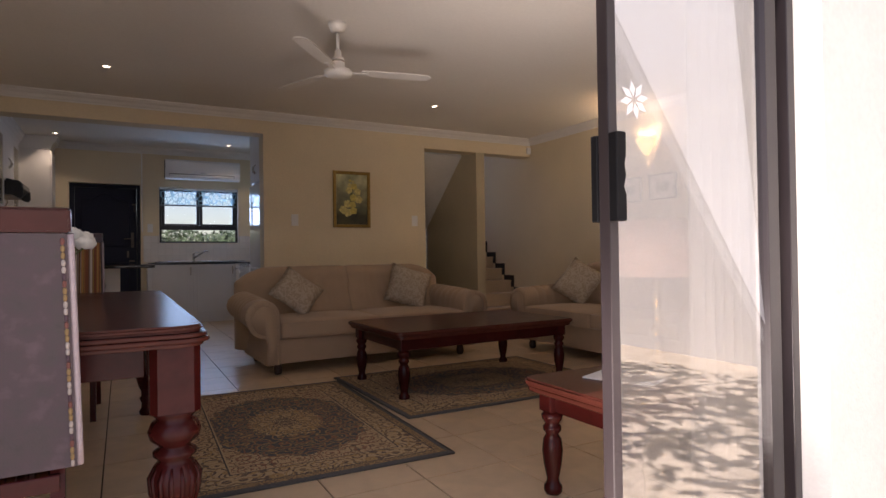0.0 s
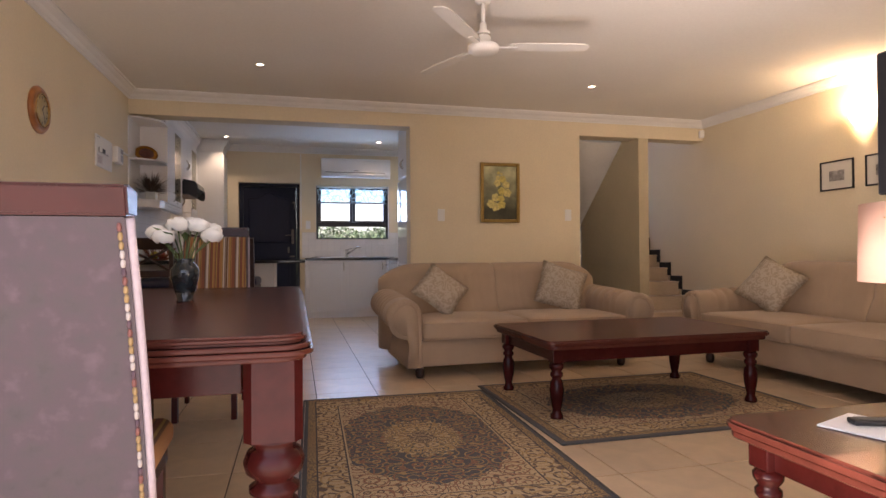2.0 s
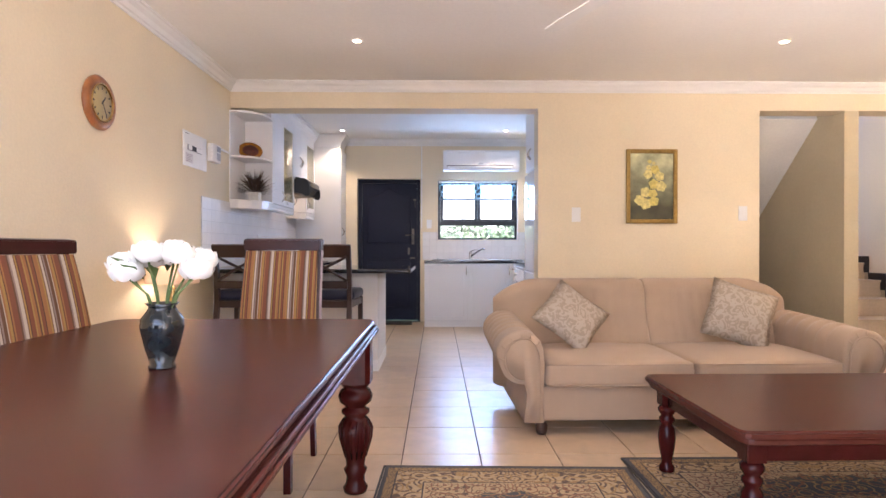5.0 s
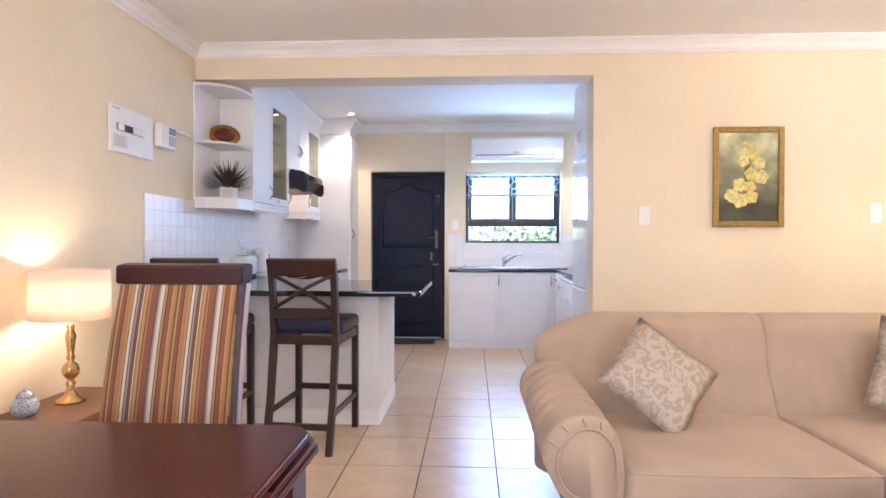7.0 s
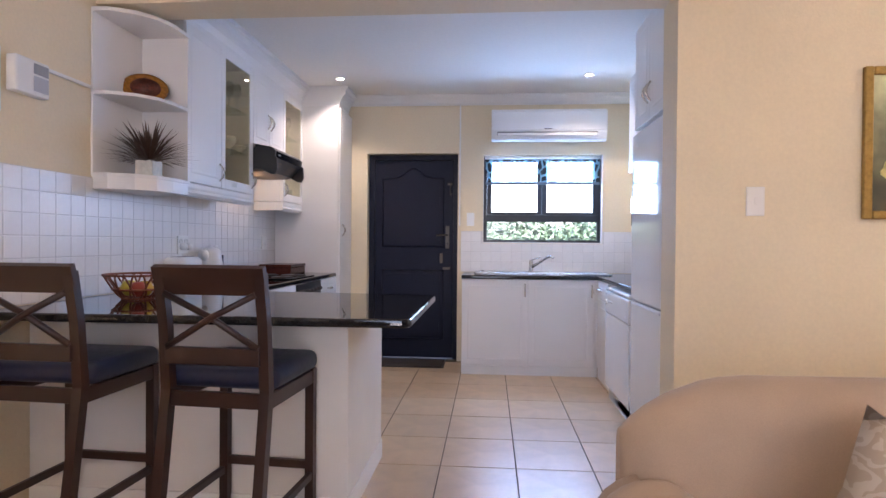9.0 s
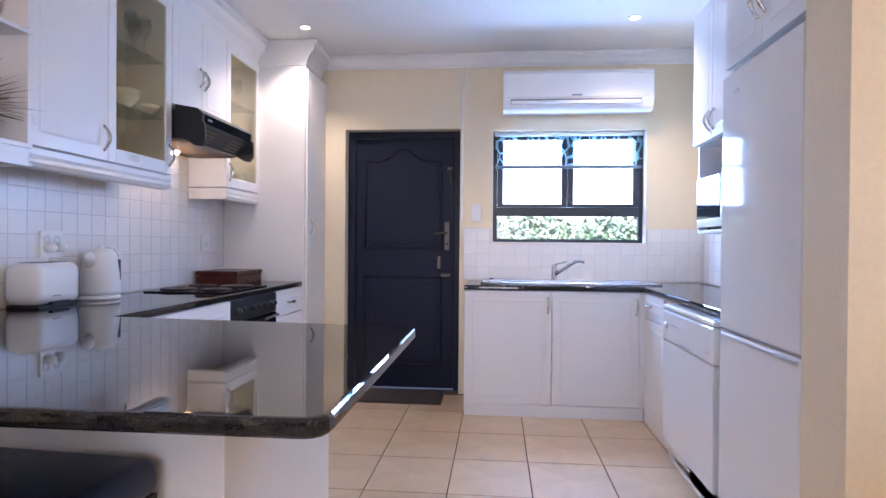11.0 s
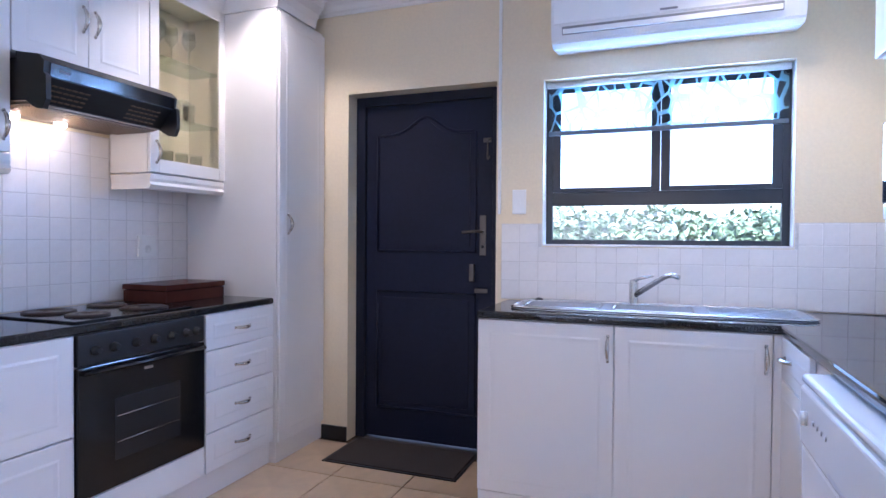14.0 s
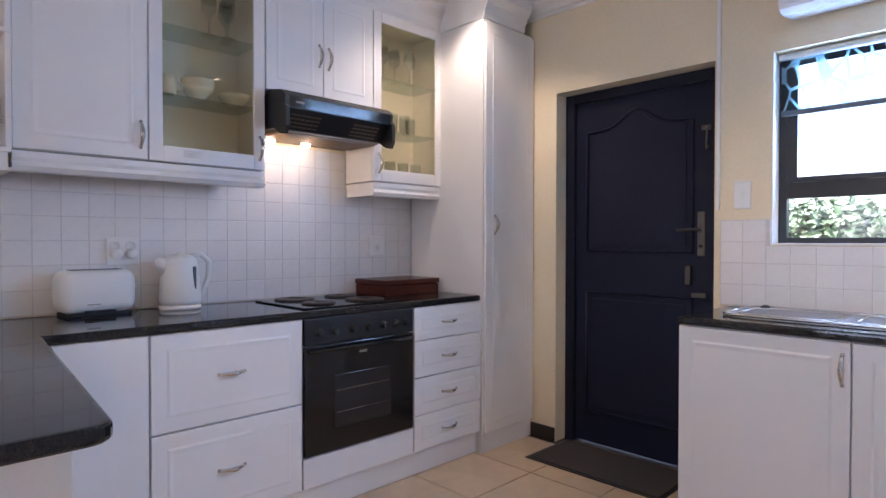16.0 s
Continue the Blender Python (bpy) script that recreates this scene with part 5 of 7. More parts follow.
def cushion(m, size, label):
    bm = bmesh.new()
    n = 10
    grid = {}
    for sgn in (1, -1):
        for i in range(n + 1):
            for j in range(n + 1):
                u, v = 2 * i / n - 1, 2 * j / n - 1
                e = (1 - u * u) * (1 - v * v)
                pinch = 1 - 0.07 * (1 - abs(u * v)) * (max(abs(u), abs(v)))
                if e < 1e-6 and sgn < 0:
                    grid[sgn, i, j] = grid[1, i, j]
                    continue
                grid[sgn, i, j] = bm.verts.new((u * size / 2 * pinch, sgn * 0.075 * e ** 0.55, v * size / 2 * pinch))
    for sgn in (1, -1):
        for i in range(n):
            for j in range(n):
                q = [grid[sgn, i, j], grid[sgn, i + 1, j], grid[sgn, i + 1, j + 1], grid[sgn, i, j + 1]]
                bm.faces.new(q).smooth = True
    return tagged(part("cushion", bm, DAMASK, at=m), label, "cushion", "scatter cushions")


cushion(Matrix.Translation((1.44, 4.86, 0.64)) @ pose(0, 0, 0, -33, 0, 12) @ pose(0, 0, 0, 0, 44, 0), 0.39, "beige floral damask cushion propped on the sofa")
cushion(Matrix.Translation((2.57, 4.93, 0.64)) @ pose(0, 0, 0, -25, 0, -8) @ pose(0, 0, 0, 0, 20, 0), 0.42, "beige floral damask cushion leaning against the arm")
cushion(Matrix.Translation((4.13, 4.2, 0.66)) @ pose(0, 0, 0, -28, 0, -62) @ pose(0, 0, 0, 0, 30, 0), 0.42, "beige floral damask cushion on the wall sofa")


# low tables with turned legs
LEG = [(0.030, 0.0), (0.036, 0.012), (0.036, 0.03), (0.026, 0.045), (0.024, 0.06), (0.036, 0.12), (0.041, 0.17), (0.036, 0.215), (0.024, 0.235), (0.036, 0.25), (0.036, 0.265), (0.026, 0.275), (0.04, 0.295), (0.042, 0.31), (0.03, 0.325)]


def low_table(x, y, turn, w, d, label, scale=1.0):
    t = thing("coffee_table", pose(x, y, 0, 0, 0, turn), label, "table", "mahogany low tables")
    zt = 0.425
    top = rounded([(-w / 2, -d / 2, 1), (w / 2, -d / 2, 1), (w / 2, d / 2, 1), (-w / 2, d / 2, 1)], 0.06)
    bm = prism(top, "z", zt, zt + 0.03)
    bmesh.ops.bevel(bm, geom=[e for e in bm.edges if abs(e.verts[0].co.z - e.verts[1].co.z) < 1e-5], offset=0.009, segments=3, affect="EDGES")
    part("tabletop", bm, MAHOGANY, t)
    k = 0.975
    part("edge_moulding", slab([(a * k, b * k) for a, b in top], zt - 0.022, zt - 0.001, 0.007), MAHOGANY, t)
    ax, ay = w / 2 - 0.09, d / 2 - 0.09
    for s in (-1, 1):
        part("apron", cube(-ax, ax, s * ay - 0.011, s * ay + 0.011, zt - 0.1, zt - 0.023, 0.003), MAHOGANY_RED, t)
        part("apron", cube(s * ax - 0.011, s * ax + 0.011, -ay, ay, zt - 0.1, zt - 0.023, 0.003), MAHOGANY_RED, t)
        for q in (-1, 1):
            bm = lathe(LEG, 20, (s * ax, q * ay, 0))
            box(bm, s * ax - 0.036, s * ax + 0.036, q * ay - 0.036, q * ay + 0.036, 0.325, zt - 0.0225, 0.004)
            part("leg", bm, MAHOGANY_RED, t)
    return t


low_table(2.345, 3.53, 1, 1.5, 0.92, "dark mahogany coffee table with turned legs")
low_table(1.95, 1.27, 0, 0.95, 0.6, "dark mahogany side table with turned legs")

# things on the side table
TT = 0.456
br = thing("brochure", pose(1.8, 1.31, TT, 0, 0, 20), "white folded brochure lying on the side table", "brochure")
part("cover", cube(-0.1, 0.1, -0.14, 0.14, 0, 0.006, 0.002), mat("white_paper", (0.78, 0.77, 0.76), 0.6), br)
rc = thing("remote_control", pose(1.83, 1.35, TT + 0.0065, 0, 0, 70), "slim black remote control on the brochure", "remote")
part("remote_body", cube(-0.022, 0.022, -0.09, 0.09, 0, 0.016, 0.006, 3), BLACKPLASTIC, rc)
part("keypad", cube(-0.015, 0.015, -0.06, 0.075, 0.0162, 0.0175), mat("dark_grey_keys", (0.05, 0.05, 0.055), 0.5), rc)


def table_lamp(x, y, z, shade_r, shade_h, shade_z, label, shade_colour, base, watts):
    la = thing("table_lamp", pose(x, y, z), label, "lamp", "table lamps")
    k = shade_z - 0.02
    prof = [(0.062, 0), (0.064, 0.008), (0.05, 0.016), (0.028, 0.03), (0.016, 0.06), (0.022, 0.08), (0.012, 0.09), (0.034, 0.115), (0.038, 0.135), (0.03, 0.155), (0.012, 0.17), (0.02, 0.185), (0.013, 0.2), (0.02, 0.25), (0.024, 0.275), (0.014, 0.3), (0.018, 0.315), (0.01, 0.33)]
    f = k / 0.33
    part("stem", lathe([(r, h * f) for r, h in prof], 24), base, la, "turned polished brass stem")
    bm = bmesh.new()
    rings = []
    for r, h in ((shade_r * 0.97, shade_z + shade_h), (shade_r, shade_z), (shade_r - 0.003, shade_z), (shade_r * 0.97 - 0.003, shade_z + shade_h)):
        rings.append([bm.verts.new((r * math.cos(a), r * math.sin(a), h)) for a in (2 * math.pi * i / 40 for i in range(40))])
    for a, b in zip(rings, rings[1:] + rings[:1]):
        for i in range(40):
            bm.faces.new((a[i], a[(i + 1) % 40], b[(i + 1) % 40], b[i])).smooth = True
    sm = bpy.data.materials.new("lampshade_fabric")
    sm.use_nodes = True
    nt = sm.node_tree
    N, L = nt.nodes, nt.links
    b = N["Principled BSDF"]
    b.inputs["Base Color"].default_value, b.inputs["Roughness"].default_value = (*shade_colour, 1), 0.9
    tl, mx = N.new("ShaderNodeBsdfTranslucent"), N.new("ShaderNodeMixShader")
    tl.inputs[0].default_value = (*shade_colour, 1)
    mx.inputs[0].default_value = 0.5
    L.new(b.outputs[0], mx.inputs[1])
    L.new(tl.outputs[0], mx.inputs[2])
    L.new(mx.outputs[0], N["Material Output"].inputs[0])
    part("shade", bm, sm, la, "plain drum fabric shade")
    part("spider", tube([(-shade_r + 0.002, 0, shade_z + shade_h * 0.8), (0, 0, shade_z + shade_h * 0.8 + 0.001), (shade_r - 0.002, 0, shade_z + shade_h * 0.8)], 0.002, 6), base, la)
    part("rod", tube([(0, 0, k - 0.005), (0, 0, shade_z + shade_h * 0.8)], 0.005, 8), base, la)
    part("bulb", lathe([(0.012, 0), (0.03, 0.03), (0.028, 0.05), (0.004, 0.07)], 16, (0, 0, shade_z + 0.02)), BULB if watts else WHITEPLASTIC, la)
    if watts:
        lamp("table_lamp_light", "POINT", (x, y, z + shade_z + 0.1), watts, (1.0, 0.78, 0.5), 0.03)
    return la


BRASS = mat("aged_brass", (0.55, 0.36, 0.14), 0.22, 1.0, grain=0.08)
table_lamp(2.08, 1.4, TT, 0.185, 0.235, 0.39, "table lamp with pink-beige drum shade, unlit", (0.62, 0.42, 0.33), BRASS, 0)

# lamp corner beside the dining table
OAK = mat("brown_side_wood", (0.16, 0.07, 0.04), 0.4, grain=0.25, grain_scale=12)
lt = thing("lamp_table", pose(-1.17, 5.02, 0), "small brown wooden lamp table against the wall", "table")
part("tabletop", cube(-0.2, 0.2, -0.3, 0.3, 0.425, 0.45, 0.006), OAK, lt)
for sx in (-1, 1):
    for sy in (-1, 1):
        part("leg", cube(sx * 0.17 - 0.02, sx * 0.17 + 0.02, sy * 0.27 - 0.02, sy * 0.27 + 0.02, 0, 0.424, 0.004), OAK, lt)
part("apron", cube(-0.15, 0.15, -0.255, 0.255, 0.35, 0.4235, 0.003), OAK, lt)
table_lamp(-1.2, 5.03, 0.4505, 0.168, 0.225, 0.39, "lit brass table lamp with cream drum shade", (0.78, 0.66, 0.56), BRASS, 1.25)
jar = thing("ginger_jar", pose(-1.24, 4.8, 0.4505), "small blue and white porcelain lidded jar", "jar")
BLUEW = two_tone("blue_white_porcelain", (0.72, 0.74, 0.78), (0.12, 0.15, 0.25), 60, 0.15)
part("jar_body", lathe([(0.03, 0), (0.05, 0.02), (0.055, 0.05), (0.04, 0.075), (0.028, 0.08)], 20), BLUEW, jar)
part("lid", lathe([(0.032, 0.081), (0.033, 0.092), (0.02, 0.104), (0.006, 0.108), (0.007, 0.116), (0.001, 0.119)], 20), BLUEW, jar)

# dining table
TX0, TX1, TY0, TY1, TZ = -0.91, 0.302, 1.5, 3.81, 0.75
dt = thing("dining_table", pose((TX0 + TX1) / 2, (TY0 + TY1) / 2, 0), "large dark mahogany dining table with turned legs", "table")
w, d = TX1 - TX0, TY1 - TY0


def octo(w, d, c):
    return rounded([(-w / 2 + c, -d / 2, 1), (w / 2 - c, -d / 2, 1), (w / 2, -d / 2 + c, 1), (w / 2, d / 2 - c, 1), (w / 2 - c, d / 2, 1), (-w / 2 + c, d / 2, 1), (-w / 2, d / 2 - c, 1), (-w / 2, -d / 2 + c, 1)], 0.03)


bm = prism(octo(w - 0.02, d - 0.02, 0.045), "z", TZ - 0.022, TZ)
bmesh.ops.bevel(bm, geom=[e for e in bm.edges if abs(e.verts[0].co.z - e.verts[1].co.z) < 1e-5], offset=0.008, segments=3, affect="EDGES")
part("tabletop", bm, MAHOGANY, dt)
for i, (grow, z0, z1) in enumerate(((0.0, TZ - 0.036, TZ - 0.023), (0.012, TZ - 0.05, TZ - 0.037), (-0.02, TZ - 0.064, TZ - 0.051))):
    part("edge_moulding", slab(octo(w + grow, d + grow, 0.045), z0, z1, 0.005), MAHOGANY, dt)
part("apron", box(box(box(cube(-w / 2 + 0.17, w / 2 - 0.17, -d / 2 + 0.16, -d / 2 + 0.185, TZ - 0.165, TZ - 0.0645, 0.003), -w / 2 + 0.17, w / 2 - 0.17, d / 2 - 0.185, d / 2 - 0.16, TZ - 0.165, TZ - 0.0645, 0.003), -w / 2 + 0.14, -w / 2 + 0.165, -d / 2 + 0.19, d / 2 - 0.19, TZ - 0.165, TZ - 0.0645, 0.003), w / 2 - 0.165, w / 2 - 0.14, -d / 2 + 0.19, d / 2 - 0.19, TZ - 0.165, TZ - 0.0645, 0.003), MAHOGANY_RED, dt)
BIGLEG = [(0.05, 0.0), (0.055, 0.02), (0.042, 0.04), (0.04, 0.07), (0.052, 0.1), (0.04, 0.115), (0.045, 0.15), (0.068, 0.24), (0.072, 0.29), (0.055, 0.325), (0.045, 0.335), (0.062, 0.35), (0.062, 0.362), (0.046, 0.372), (0.046, 0.38), (0.07, 0.4), (0.076, 0.425), (0.066, 0.45), (0.05, 0.46), (0.064, 0.475), (0.066, 0.485)]
for sx in (-1, 1):
    for sy in (-1, 1):
        c = (sx * (w / 2 - 0.09), sy * (d / 2 - 0.125))
        bm = lathe(BIGLEG, 28, (c[0], c[1], 0))
        flutes = []
        for k in range(14):
            a = 2 * math.pi * k / 14
            flutes.append([(c[0] + r * math.cos(a), c[1] + r * math.sin(a), z) for r, z in ((0.046, 0.155), (0.0665, 0.24), (0.07, 0.285), (0.056, 0.32))])
        o = [(c[0] + px, c[1] + py) for px, py in ((-0.07, -0.05), (-0.05, -0.07), (0.05, -0.07), (0.07, -0.05), (0.07, 0.05), (0.05, 0.07), (-0.05, 0.07), (-0.07, 0.05))]
        prism(o, "z", 0.485, TZ - 0.0645, bm)
        leg = part("leg", bm, MAHOGANY_RED, dt)
        for pts in flutes:
            part("flute", tube(pts, [0.004, 0.009, 0.009, 0.004], 5), MAHOGANY_RED, leg)

# vase of white roses
va = thing("vase", pose(-0.178, 2.69, TZ), "black glazed vase with white roses", "vase")
part("vase_body", lathe([(0.034, 0), (0.036, 0.006), (0.03, 0.01), (0.045, 0.06), (0.056, 0.11), (0.055, 0.135), (0.038, 0.158), (0.034, 0.168), (0.044, 0.178), (0.04, 0.178), (0.03, 0.168)], 28), mat("black_glaze", (0.012, 0.016, 0.018), 0.08, spots=0.6, spot_scale=30), va)
GREEN, PETAL = mat("flower_stem", (0.1, 0.16, 0.05), 0.6, spots=0.2), mat("white_petal", (0.82, 0.8, 0.74), 0.7, spots=0.03, sheen=0.2)
r3 = random.Random(5)
for hx, hy, hz in ((-0.105, 0.0, 0.285), (-0.055, 0.05, 0.3), (-0.02, -0.04, 0.315), (0.02, 0.03, 0.32), (0.055, -0.02, 0.312), (0.1, 0.02, 0.295), (0.11, -0.04, 0.27), (0.0, 0.075, 0.305), (-0.07, -0.05, 0.265), (0.06, 0.06, 0.3)):
    part("flower_stem", tube([(hx * 0.12, hy * 0.12, 0.12), (hx * 0.4, hy * 0.4, 0.2), (hx, hy, hz - 0.015)], 0.003, 5), GREEN, va)
    bm = bmesh.new()
    # cupped petals wrapped in rings round a ball, the outer ones opening
    for ring, (n, polar, r, half) in enumerate(((3, 16, 0.02, 34), (4, 36, 0.028, 32), (5, 60, 0.035, 30), (6, 86, 0.04, 28), (6, 112, 0.042, 26))):
        for k in range(n):
            a = 2 * math.pi * (k + 0.4 * ring) / n + r3.uniform(-0.15, 0.15)
            rows = []
            for q in range(5):
                f = q / 4
                th = math.radians(polar + half * (1 - 2 * f) + r3.uniform(-2, 2))
                rr = r * (1 + 0.12 * f * f)
                wd = math.radians(half * 1.25) * math.sin(math.pi * (0.22 + 0.6 * f)) / max(0.35, math.sin(math.radians(polar)))
                rows.append([bm.verts.new((rr * math.sin(th) * math.cos(a + wd * e), rr * math.sin(th) * math.sin(a + wd * e), 0.02 + rr * 0.85 * math.cos(th) + 0.003 * abs(e))) for e in (-1, -0.5, 0, 0.5, 1)])
            for u, v in zip(rows, rows[1:]):
                for e in range(4):
                    bm.faces.new((u[e], u[e + 1], v[e + 1], v[e])).smooth = True
    part("rose", bm, PETAL, va, "white rose bloom", at=pose(hx, hy, hz - 0.02))
for k in range(12):
    a, ln = r3.uniform(0, 6.28), r3.uniform(0.06, 0.1)
    d0 = Vector((math.cos(a) * 0.06, math.sin(a) * 0.06, 0.235 + 0.03 * r3.random()))
    bm = bmesh.new()
    v = [bm.verts.new(p) for p in ((0, 0, 0), (ln * 0.5, 0.014, 0.008), (ln, 0, -0.01), (ln * 0.5, -0.014, 0.008))]
    bm.faces.new((v[0], v[1], v[2]))
    bm.faces.new((v[0], v[2], v[3]))
    part("leaf", bm, GREEN, va, at=Matrix.Translation(d0) @ pose(0, 0, 0, 0, -40, math.degrees(a)))


RAILWOOD = mat("polished_red_rail", (0.038, 0.007, 0.006), 0.3, spec=0.25, grain=0.2, grain_scale=15, spots=0.2, spot_scale=4)


# dining chairs: seat in front (+y) of the back
def dining_chair(m, label):
    ch = thing("dining_chair", m, label, "chair", "dining chairs")
    W = 0.235

    def yz(z):
        t = (z - 0.42) / 0.68
        return -0.2 - 0.06 * t - 0.085 * t * t
    for sx in (-1, 1):
        pts = [(yz(0.42) - 0.085, 0), (yz(0.42) - 0.02, 0.42), (yz(0.8) - 0.02, 0.8), (yz(1.06) - 0.02, 1.06), (yz(1.06) + 0.014, 1.06), (yz(0.8) + 0.014, 0.8), (yz(0.42) + 0.014, 0.42), (yz(0.42) - 0.045, 0)]
        part("back_post", prism(pts, "x", sx * (W - 0.016) - 0.016, sx * (W - 0.016) + 0.016), MAHOGANY_RED, ch)
        part("front_leg", prism([(sx * 0.2 - 0.02, 0.185), (sx * 0.2 + 0.02, 0.185), (sx * 0.2 + 0.02, 0.225), (sx * 0.2 - 0.02, 0.225)], "z", 0, 0.4), MAHOGANY_RED, ch)
    part("seat_frame", cube(-0.225, 0.225, -0.24, 0.23, 0.38, 0.425, 0.004), MAHOGANY_RED, ch)
    bm = cube(-0.24, 0.24, -0.215, 0.255, 0.426, 0.5, 0.03, 4)
    for v in bm.verts:
        if v.co.z > 0.47:
            v.co.z += 0.018 * (1 - (v.co.x / 0.25) ** 2)
    part("seat", smooth(bm), STRIPES, ch, "striped chenille seat pad")
    # the upholstered back: striped towards the table, mauve velvet behind
    zs = [0.44 + 0.61 * k / 10 for k in range(11)]
    for name, y0, y1, m2, lab in (("back_panel_front", 0.02, 0.036, STRIPES, "striped chenille front of the back"), ("back_panel_rear", -0.036, 0.019, VELVET, "mauve velvet rear of the back")):
        bm = bmesh.new()
        rows = []
        for z in zs:
            wd = W + 0.012 + 0.025 * (1.05 - z) - (0.012 if y0 > 0 else 0)
            rows.append([bm.verts.new((sx * wd, yz(z) + yy, z)) for sx, yy in ((-1, y0), (1, y0), (1, y1), (-1, y1))])
        for a, b in zip(rows, rows[1:]):
            for i in range(4):
                bm.faces.new((a[i], a[(i + 1) % 4], b[(i + 1) % 4], b[i]))
        bm.faces.new(rows[0])
        bm.faces.new(rows[-1][::-1])
        bmesh.ops.bevel(bm, geom=[e for e in bm.edges if abs(e.verts[0].co.z - e.verts[1].co.z) > 0.01 and abs(e.verts[0].co.x - e.verts[1].co.x) < 0.001], offset=0.008, segments=2, affect="EDGES")
        part(name, bm, m2, ch, lab)
    o = [(yz(1.05) - 0.042, 1.052), (yz(1.05) - 0.058, 1.11), (yz(1.05) - 0.02, 1.115), (yz(1.05) + 0.036, 1.108), (yz(1.05) + 0.038, 1.052)]
    bm = prism(o, "x", -W - 0.02, W + 0.02)
    bmesh.ops.bevel(bm, geom=bm.edges[:], offset=0.005, segments=2, affect="EDGES")
    part("top_rail", bm, RAILWOOD, ch, "polished mahogany top rail")
    # braided trim along the rear panel's edges
    for sx in (-1, 1):
        part("welt", tube([(sx * (W + 0.016 + 0.025 * (1.05 - z)), yz(z) - 0.02, z) for z in zs], 0.010, 8), WELT, ch)
        for k in range(34):
            z = 0.45 + 0.0176 * k
            c = ("IVORYB", "GOLDB", "GOLDB", "RUSTB", "PLUMB", "IVORYB")[k % 6]
            part("braid_bead", lathe([(0.002, -0.0085), (0.004, -0.006), (0.0047, 0), (0.004, 0.006), (0.002, 0.0085)], 8), BEADMAT[c], ch, at=pose(sx * (W + 0.002 + 0.025 * (1.05 - z)), yz(z) - 0.037, z))
    return ch


BEADMAT = {k: mat("braid_" + k.lower(), c, 0.6) for k, c in (("IVORYB", (0.34, 0.3, 0.27)), ("GOLDB", (0.24, 0.155, 0.06)), ("RUSTB", (0.15, 0.05, 0.038)), ("PLUMB", (0.06, 0.03, 0.04)))}
dining_chair(pose(-0.3, 1.63, 0, 0, 0, 2) @ Matrix.Diagonal((1, 1, 0.962, 1)), "dining chair, striped seat and mauve velvet back")
dining_chair(pose(-0.24, 3.87, 0, 0, 0, 180) @ Matrix.Diagonal((0.79, 1, 1.012, 1)), "dining chair with striped fabric, facing the table")
dining_chair(pose(-0.73, 3.29, 0, 0, 0, -102), "dining chair with striped fabric beside the wall")


